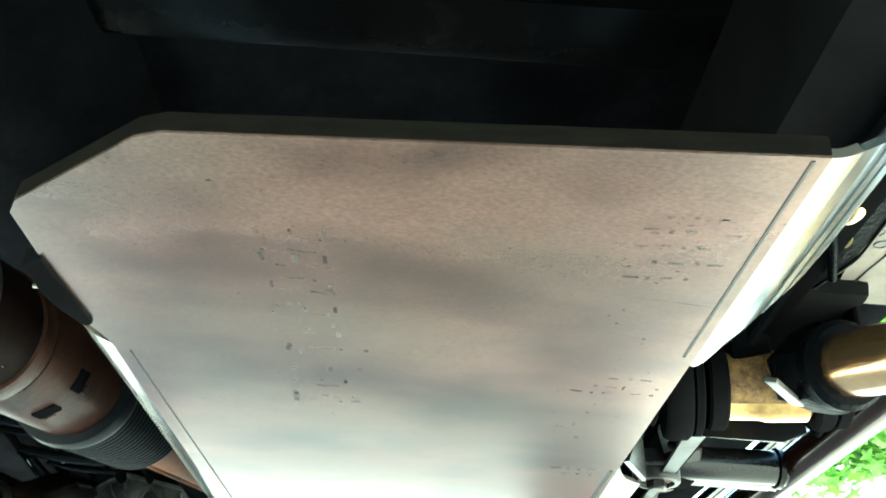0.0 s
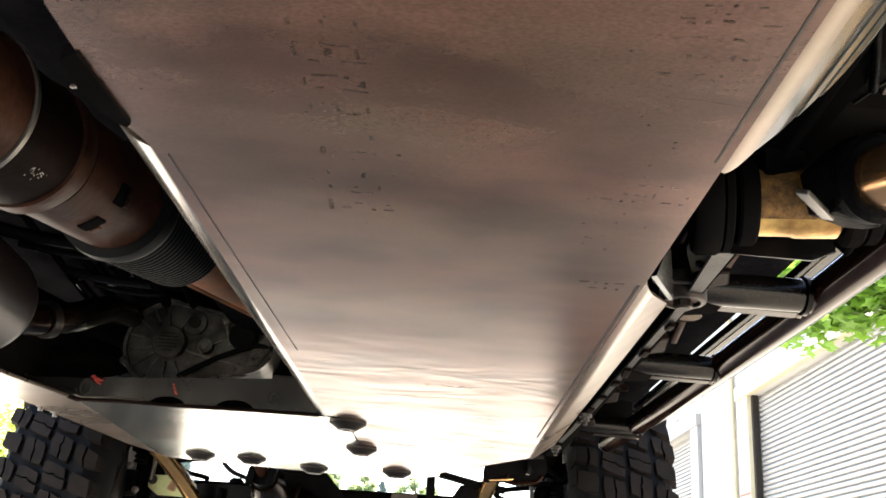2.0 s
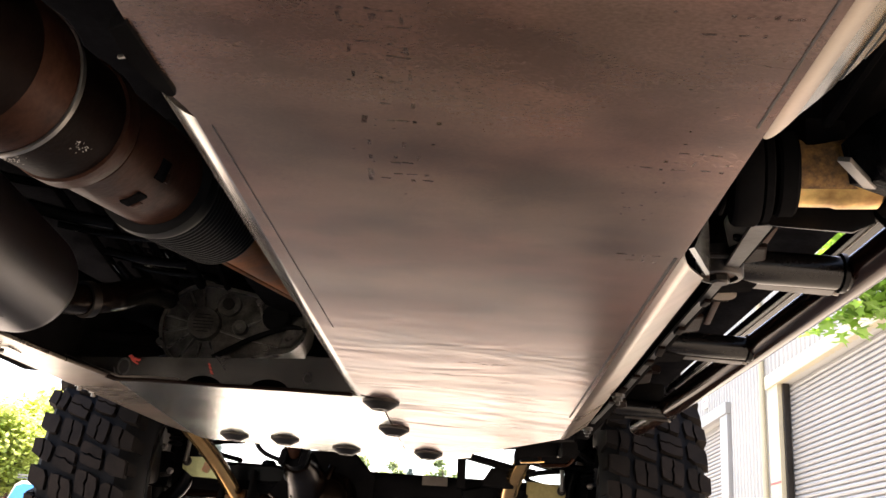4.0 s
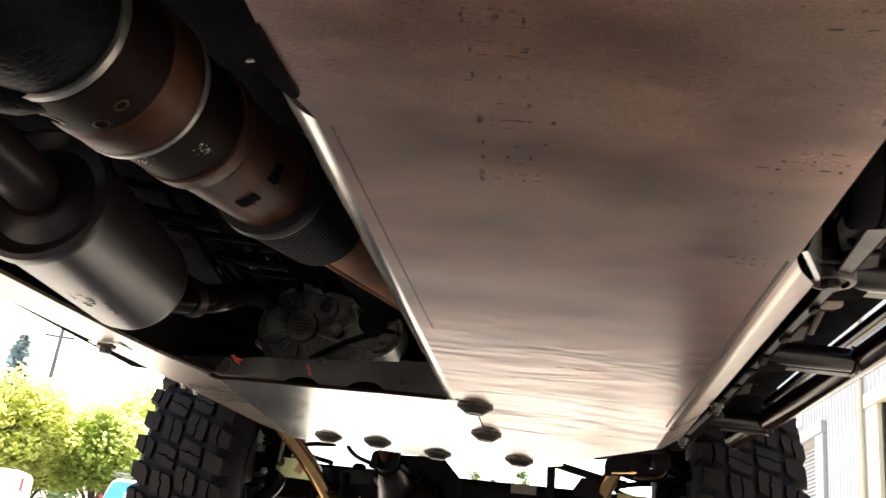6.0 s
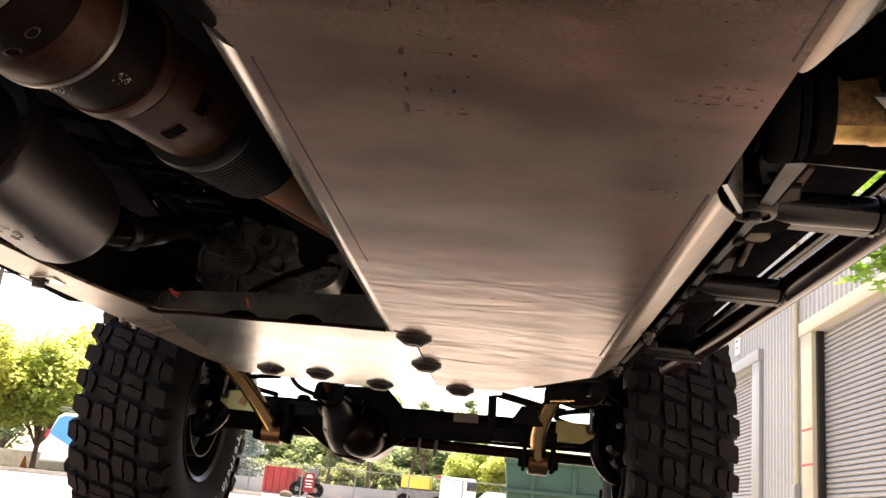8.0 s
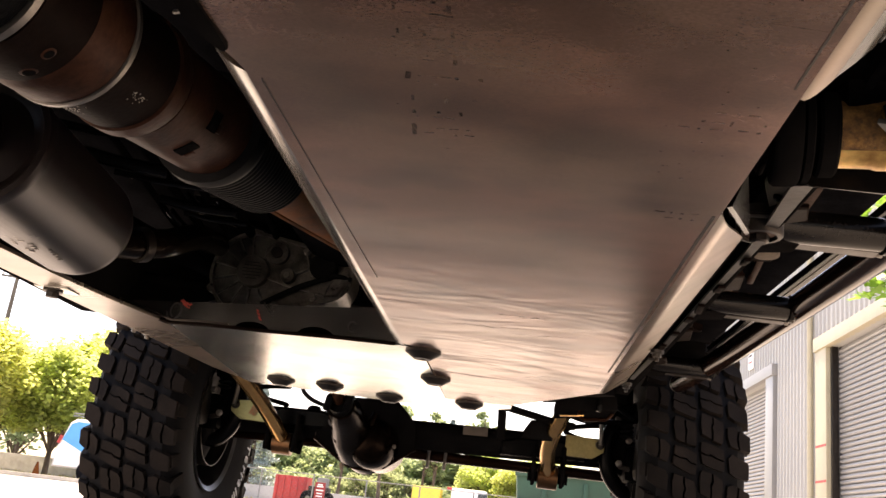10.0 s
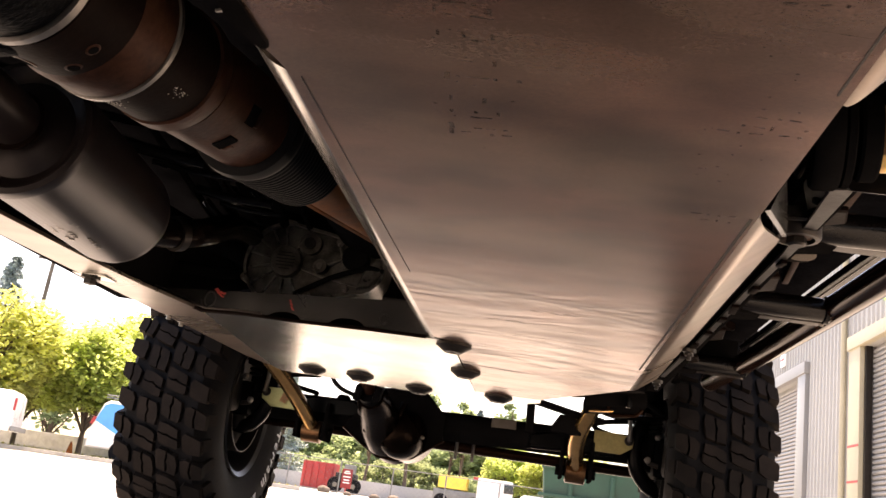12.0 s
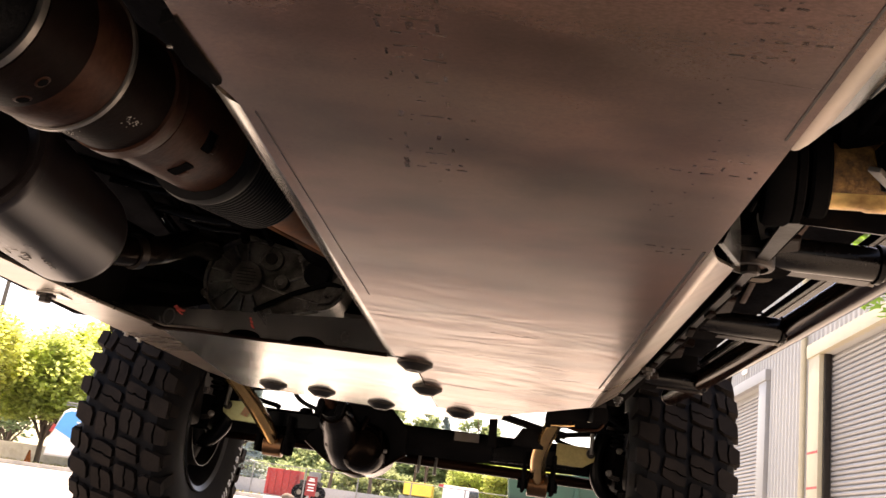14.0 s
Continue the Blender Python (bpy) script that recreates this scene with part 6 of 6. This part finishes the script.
def stand(tree, x, y, scale=1.0, turn=0.0, z=0.0):
    return pose(x, y, z, 0, 0, turn) @ Matrix.Diagonal((scale, scale, scale, 1))


maple = build_tree("maple_tree", "young maple with bright yellow-green leaves beside the kerb", 3, 4.6, 2.15, M_leaf, 0.18, 15000, 0.19, 46)
maple.matrix_basis = stand(maple, -16.1, 31.5, 1.03, 20)
for x, y, s, a in ((-18.3, 28.4, 1.08, 130), (-16.4, 36.8, 1.38, 250), (-19.5, 33.0, 0.95, 75), (-15.6, 40.0, 1.25, 10), (-22.0, 29.0, 1.1, 300)):
    copy_thing(maple, stand(maple, x, y, s, a))
oak = build_tree("broadleaf_tree", "rounded green broadleaf tree behind the fence, haze painted in", 8, 7.0, 3.0, M_leaf_mid, 0.36, 5200, 0.03, 34)
oak.matrix_basis = stand(oak, -27.9, 50.7, 1.17, 0)
spot = random.Random(12)
for k in range(26):
    x = -34 + k * 1.95 + spot.uniform(-1, 1)
    y = 84 + spot.uniform(-8, 8)
    copy_thing(oak, stand(oak, x, y, spot.uniform(0.8, 1.1), spot.uniform(0, 360), -1.3))
for k in range(17):
    copy_thing(oak, stand(oak, -21 + k * 1.7 + spot.uniform(-0.5, 0.5), 68 + spot.uniform(-3, 3), spot.uniform(0.42, 0.58), spot.uniform(0, 360), -1.0))
for x, y, s in ((-1.8, 60, 0.62), (0.9, 58, 0.6), (3.2, 63, 0.7)):
    copy_thing(maple, stand(maple, x, y, s * 1.5, spot.uniform(0, 360)))
pine = build_tree("pine_tree", "slender pine with a bare dark trunk beyond the fence", 44, 9.0, 1.9, M_leaf_mid, 0.30, 3600, 0.40, 20)
pine.matrix_basis = stand(pine, -8.8, 62.5, 0.95, 0)
for x, y, k in ((-6.2, 66, 0.9), (-5.3, 65, 0.8), (-11.8, 64, 0.85), (-2.2, 70, 1.0)):
    copy_thing(pine, stand(pine, x, y, k, spot.uniform(0, 360)))
fir = build_tree("conifer_tree", "tall conifer far behind the maples, distance haze painted in", 21, 13.0, 3.3, M_leaf_dark, 0.24, 17000, conifer=True)
fir.matrix_basis = stand(fir, -35.0, 54.3, 0.92, 0)
for x, y, s in ((-6.5, 95, 0.85), (-17.5, 62.0, 0.66), (-2.0, 96, 0.72), (-40.5, 57.0, 0.8)):
    copy_thing(fir, stand(fir, x, y, s, spot.uniform(0, 360)))


def build_near_maple():
    """The maple by the building, whose low branches hang before the wall."""
    rng = random.Random(31)
    tree = thing("maple_tree", "maple by the warehouse with low hanging bright green branches", "tree", (4.05, 4.7, 0))
    bm, crown = bmesh.new(), bmesh.new()
    tube(bm, [(4.05, 4.7, -0.05), (4.03, 4.75, 1.6), (3.95, 4.85, 3.0), (3.9, 4.9, 4.6)], 0.1, 12, radii=[0.15, 0.12, 0.10, 0.05])
    tips = [(2.62, 6.55, 2.30), (2.85, 6.45, 2.36), (3.05, 6.3, 2.40), (3.25, 6.1, 2.42), (3.0, 6.7, 2.75), (3.3, 6.5, 2.9), (3.45, 5.8, 2.55), (2.7, 6.9, 2.85), (3.6, 6.6, 3.3), (3.0, 5.6, 3.2), (2.8, 6.2, 3.4), (4.2, 6.0, 3.6), (3.4, 4.0, 3.6), (4.3, 3.6, 3.8)]
    for t in tips:
        t = Vector(t)
        mid = Vector((3.95, 4.85, 2.6)).lerp(t, 0.55) + Vector((0, 0, 0.25))
        tube(bm, [(3.97, 4.85, 2.5), mid, t], 0.03, 7, radii=[0.04, 0.02, 0.006])
        for q in range(3):
            c = mid.lerp(t, 0.5 + 0.28 * q)
            for _ in range(60):
                p = c + Vector((rng.gauss(0, 0.13), rng.gauss(0, 0.13), rng.gauss(-0.02, 0.085)))
                a = Vector((rng.uniform(-1, 1), rng.uniform(-1, 1), rng.uniform(-0.9, 0.2))).normalized()
                b = a.cross(Vector((rng.uniform(-0.6, 0.6), rng.uniform(-0.6, 0.6), 1))).normalized()
                s = rng.uniform(0.05, 0.09)
                # five-pointed leaf
                o = []
                for j in range(10):
                    ang = math.pi * 2 * j / 10
                    r = s * (1.0 if j % 2 == 0 else 0.48)
                    o.append(crown.verts.new(p + a * math.cos(ang) * r + b * math.sin(ang) * r))
                crown.faces.new(o)
    part("trunk", bm, M_bark, tree)
    part("crown", crown, M_leaf_near, tree, smooth=0)


build_near_maple()


# ---- yard edge and street ----
def build_edges():
    bm = bmesh.new()
    box(bm, (-22, 25.9, 0.06), (30, 0.25, 0.14), pose(0, 0, 0, 0, 0, 16), 0.02)
    tagged(part("kerb", bm, M_kerb), "weathered concrete kerb at the yard edge", "kerb", kind="structure")
    bm = bmesh.new()
    box(bm, (-26, 36, 0.35), (30, 0.2, 0.9), pose(0, 0, 0, 0, 0, 12), 0.02)
    tagged(part("barrier_wall", bm, M_kerb), "low grey concrete barrier behind the trees", "wall", kind="structure")
    bm = bmesh.new()
    box(bm, (-9.5, 60.5, 0.45), (17, 0.25, 1.0), bevel=0.02)
    tagged(part("street_wall", bm, M_wall), "low pale wall beyond the chain-link fence", "wall", kind="structure")
    bm = bmesh.new()
    rng = random.Random(5)
    for _ in range(2600):
        x = rng.uniform(-32, -9)
        y = 27.2 + (x + 22) * 0.29 + rng.uniform(-1.0, 4.0)
        h = rng.uniform(0.05, 0.22)
        a = rng.uniform(0, 6.28)
        v = [bm.verts.new(p) for p in ((x, y, 0), (x + 0.12 * math.cos(a), y + 0.12 * math.sin(a), 0), (x + 0.06 + rng.uniform(-0.1, 0.1), y + rng.uniform(-0.1, 0.1), h))]
        bm.faces.new(v)
    tagged(part("verge_grass", bm, M_grass, smooth=0), "dry pale grass on the verge", "grass", kind="stuff")
    for x, y, s in ((-9.3, 41, 0.5), (-8.2, 41, 0.35), (-7.0, 41, 0.4), (-6.2, 41.5, 0.55), (-5.4, 41, 0.38)):
        bm = bmesh.new()
        bmesh.ops.create_icosphere(bm, subdivisions=2, radius=s * 0.5, matrix=Matrix.Translation((x, y, s * 0.18)) @ Matrix.Diagonal((1.2, 1, 0.75, 1)))
        for v in bm.verts:
            v.co += Vector(noise.noise_vector(v.co * 3.1)) * s * 0.12
        tagged(part("boulder", bm, M_rock), "grey boulder lying along the yard edge", "boulder", "boulders along the edge")


M_grass = material("dry_grass", (0.30, 0.27, 0.10), 0.8, 0.0, 0.3, 2.0, 30.0, 0.0, 0.001, through_light=0.3, random_tint=0.3)
build_edges()


def build_fence():
    y, x0, x1, h = 52.0, -17.0, 4.0, 1.75
    f = thing("chain_link_fence", "galvanised chain-link fence along the street", "fence", ((x0 + x1) / 2, y, 0))
    n = 8
    for k in range(n):
        x = x0 + (x1 - x0) * k / (n - 1)
        part("post", tube(bmesh.new(), [(x, y, 0), (x, y, h)], 0.04, 8), M_post, f)
    for z in (h, 0.08):
        part("rail", tube(bmesh.new(), [(x0, y, z), (x1, y, z)], 0.025, 6), M_post, f)
    bm = bmesh.new()
    step = 0.30
    k = x0
    while k < x1 - h:
        for s in (1, -1):
            a = k if s > 0 else k + h
            box(bm, (k + h / 2, y, h / 2), (h * 1.41, 0.003, 0.0035), pose(0, 0, 0, 0, -45 * s, 0))
        k += step
    tagged(part("mesh", bm, M_post, f, smooth=0), kind="stuff")


build_fence()


def build_pole():
    p = thing("utility_pole", "tall weathered timber utility pole with a crossarm", "utility pole", (-30.7, 51.3, 0))
    part("pole_shaft", tube(bmesh.new(), [(-30.7, 51.3, 0), (-30.7, 51.3, 11.9)], 0.15, 12, radii=[0.17, 0.11]), M_pole, p)
    part("crossarm", box(bmesh.new(), (-30.7, 51.2, 11.2), (1.7, 0.1, 0.12), pose(0, 0, 0, 0, 0, 20), 0.01), M_pole, p)
    for dx in (-0.78, -0.4, 0.4, 0.78):
        part("insulator", lathe(bmesh.new(), [(0, 0.04), (0.08, 0.06), (0.16, 0.03), (0.22, 0.045)], (-30.7 + dx * 0.94, 51.2 + dx * 0.34, 11.26), Z, 10), M_kerb, p)


build_pole()


def build_wheel_simple(parent, x, y, r, w, axis):
    t = part("wheel", lathe(bmesh.new(), [(-w / 2, r * 0.62), (-w / 2, r * 0.92), (-w * 0.35, r), (w * 0.35, r), (w / 2, r * 0.92), (w / 2, r * 0.62)], (x, y, r), axis, 28), M_tread, parent)
    part("hubcap", lathe(bmesh.new(), [(-w * 0.52, r * 0.2), (-w * 0.45, r * 0.58), (w * 0.45, r * 0.58), (w * 0.52, r * 0.2)], (x, y, r), axis, 20), M_ring, t)


def build_van():
    """Service van seen from its side, tail to the left of the yard."""
    ox, oy = -14.6, 28.87
    v = thing("service_van", "white service van with blue panels and a round white emblem", "van", (ox + 2.4, oy, 0))
    d, n = Vector((0.955, 0.295, 0)), Vector((-0.295, 0.955, 0))

    def at(a, z, b=0.0):
        return Vector((ox, oy, 0)) + d * a + n * b + Z * z

    side = [(0.0, 0.42), (0.02, 0.95), (0.32, 1.85), (0.50, 1.98), (3.6, 1.98), (4.15, 1.45), (4.95, 1.2), (5.05, 0.42)]
    bm = bmesh.new()
    prism(bm, [at(a, z) for a, z in side], n * 1.85, 0.05)
    part("body", bm, M_white, v)
    blue = [(0.16, 1.28), (0.36, 1.80), (0.55, 1.88), (1.95, 1.88), (1.95, 1.0), (0.9, 0.92)]
    bm = bmesh.new()
    prism(bm, [at(a, z, -0.012) for a, z in blue], n * 0.008)
    part("blue_panel", bm, M_blue, v)
    bm = bmesh.new()
    c = at(1.05, 1.42, -0.02)
    for k in range(5):
        z = 1.62 - k * 0.10
        w = math.sqrt(max(0.01, 0.0784 - (z - 1.42) ** 2))
        box(bm, at(1.05, z, -0.018), (2 * w, 0.008, 0.055), pose(0, 0, 0, 0, 8, 17.2), 0.003)
    part("emblem", bm, M_white, v, "round white striped emblem")
    bm = bmesh.new()
    box(bm, at(0.10, 1.28, -0.014), (0.10, 0.02, 0.26), pose(0, 0, 0, 0, 18, 17.2), 0.005)
    part("tail_light", bm, M_red, v)
    bm = bmesh.new()
    prism(bm, [at(a, z, -0.012) for a, z in ((2.9, 1.45), (2.9, 1.85), (3.5, 1.85), (3.95, 1.45))], n * 0.008)
    part("side_window", bm, M_glass, v)
    for a in (1.15, 4.2):
        p = at(a, 0, 0.08)
        build_wheel_simple(v, p.x, p.y, 0.37, 0.24, n)
    bm = bmesh.new()
    for z in (2.08, 2.16):
        tube(bm, [at(0.3, z, 0.3), at(3.4, z + 0.05, 0.3)], 0.025, 6)
    for k in range(9):
        tube(bm, [at(0.4 + 0.36 * k, 2.08, 0.3), at(0.4 + 0.36 * k, 2.16, 0.3)], 0.015, 5)
    for k in (0.6, 2.8):
        tube(bm, [at(k, 1.95, 0.3), at(k, 2.1, 0.3)], 0.02, 5)
    part("ladder", bm, M_post, v, "roof ladder")
    cone = thing("traffic_cone", "orange traffic cone standing beside the van", "traffic cone", tuple(at(-0.35, 0, -0.3)))
    p = at(-0.35, 0, -0.3)
    part("cone_body", lathe(bmesh.new(), [(0, 0.2), (0.03, 0.2), (0.031, 0.13), (0.5, 0.03)], p, Z, 16), M_orange, cone)


build_van()


def build_white_truck():
    ox, oy = -17.1, 23.5
    v = thing("white_van", "plain white delivery van parked behind the verge", "van", (ox, oy, 0))
    d, n = Vector((0.93, 0.367, 0)), Vector((-0.367, 0.93, 0))

    def at(a, z, b=0.0):
        return Vector((ox, oy, 0)) + d * a + n * b + Z * z

    bm = bmesh.new()
    prism(bm, [at(a, z) for a, z in ((-2.6, 0.5), (-2.6, 1.58), (2.5, 1.62), (2.62, 1.5), (2.66, 0.7), (2.6, 0.5))], n * 1.9, 0.05)
    part("body", bm, M_white, v)
    bm = bmesh.new()
    box(bm, at(2.63, 1.25, 0.06), (0.05, 0.12, 0.34), pose(0, 0, 0, 0, 0, 21.5), 0.01)
    part("tail_light", bm, M_red, v)
    bm = bmesh.new()
    box(bm, at(2.72, 0.58, 0.95), (0.14, 1.9, 0.14), pose(0, 0, 0, 0, 0, 21.5), 0.02)
    part("bumper", bm, M_post, v)
    for a in (-1.6, 1.4):
        p = at(a, 0, 0.1)
        build_wheel_simple(v, p.x, p.y, 0.38, 0.25, n)


build_white_truck()


def build_street_things():
    # red bin behind the fence
    bin_ = thing("red_container", "red steel container behind the fence", "container", (-12.7, 54.5, 0))
    part("container_body", box(bmesh.new(), (-12.7, 54.5, 0.85), (1.9, 1.4, 1.5), bevel=0.03), M_red, bin_)
    for k in range(5):
        part("rib", box(bmesh.new(), (-13.5 + 0.4 * k, 53.77, 0.85), (0.06, 0.06, 1.4)), M_red, bin_)
    # dark machine beside it
    m = thing("parked_machine", "small dark grey machine with big tyres beside the fence", "machine", (-10.9, 53.5, 0))
    part("machine_body", box(bmesh.new(), (-10.9, 53.5, 0.85), (1.2, 0.9, 0.6), bevel=0.12), M_brake, m)
    part("cab", box(bmesh.new(), (-10.75, 53.5, 1.35), (0.6, 0.7, 0.6), bevel=0.06), M_post, m)
    for x in (-11.4, -10.35):
        build_wheel_simple(m, x, 53.0, 0.45, 0.3, Y)
    # red sign with unreadable bars
    s = thing("red_sign", "dark red notice sign with white lettering bars on a post", "sign", (-8.5, 41.8, 0))
    part("panel", box(bmesh.new(), (-8.5, 41.8, 0.72), (0.48, 0.04, 0.85), bevel=0.01), M_darkred, s)
    part("post", box(bmesh.new(), (-8.5, 41.84, 0.2), (0.06, 0.05, 0.5)), M_red, s)
    for k, (w, z) in enumerate(((0.22, 1.04), (0.30, 0.96), (0.34, 0.80), (0.26, 0.66), (0.3, 0.54))):
        part("lettering_bar", box(bmesh.new(), (-8.5, 41.775, z), (w, 0.006, 0.05)), M_white, s)
    # vehicles beyond the fence
    t = thing("yellow_truck", "white truck with a yellow load box beyond the fence", "truck", (-5.0, 57.0, 0))
    part("load_box", box(bmesh.new(), (-5.0, 57.0, 1.55), (1.7, 1.9, 0.75), bevel=0.05), M_yellow, t)
    part("chassis", box(bmesh.new(), (-4.6, 57.0, 0.75), (3.0, 1.8, 0.7), bevel=0.06), M_post, t)
    for x in (-5.6, -3.6):
        build_wheel_simple(t, x, 56.2, 0.42, 0.3, Y)
    t = thing("white_truck", "white cab truck beyond the fence", "truck", (-2.4, 56.0, 0))
    part("cab", box(bmesh.new(), (-2.4, 56.0, 1.25), (2.1, 1.9, 1.5), bevel=0.18), M_white, t)
    part("windscreen", box(bmesh.new(), (-1.6, 55.03, 1.55), (0.55, 0.02, 0.5), bevel=0.005), M_glass, t)
    part("roof_sign", box(bmesh.new(), (-3.3, 56.0, 1.95), (0.9, 0.7, 0.16), bevel=0.02), M_red, t)
    for x in (-3.1, -1.7):
        build_wheel_simple(t, x, 55.2, 0.4, 0.28, Y)
    t = thing("white_car", "small white car beyond the fence", "car", (-0.2, 57.0, 0))
    bm = bmesh.new()
    prism(bm, [(-1.7, 56.2, 0.35), (-1.75, 56.2, 0.85), (-1.1, 56.2, 0.95), (-0.7, 56.2, 1.4), (0.8, 56.2, 1.42), (1.3, 56.2, 0.95), (1.5, 56.2, 0.35)], (0, 1.7, 0), 0.06)
    part("body", bm, M_white, t)
    for x in (-1.1, 0.95):
        build_wheel_simple(t, x, 56.3, 0.33, 0.22, Y)
    # dumpster
    g = thing("green_dumpster", "dark green steel dumpster standing in the yard", "dumpster", (1.25, 17.6, 0))
    bm = bmesh.new()
    prism(bm, [(0.22, 17.0, -0.01), (0.10, 17.0, 1.18), (2.4, 17.0, 1.28), (2.4, 17.0, -0.01)], (0, 1.4, 0), 0.02)
    part("bin_body", bm, M_green, g)
    part("rim", box(bmesh.new(), (1.25, 16.97, 1.22), (2.36, 0.08, 0.09), pose(0, 0, 0, 0, -2.5, 0), 0.015), M_green, g)
    part("ledge", box(bmesh.new(), (1.2, 16.95, 0.66), (2.3, 0.1, 0.07), bevel=0.01), M_green, g)
    for x in (0.62, 1.35, 2.0):
        part("rib", box(bmesh.new(), (x, 16.96, 0.6), (0.08, 0.08, 1.0), bevel=0.01), M_green, g)
    part("lid", box(bmesh.new(), (1.25, 17.7, 1.27), (2.3, 1.4, 0.05), pose(0, 0, 0, 4, -2.5, 0), 0.01), M_green, g)


build_street_things()
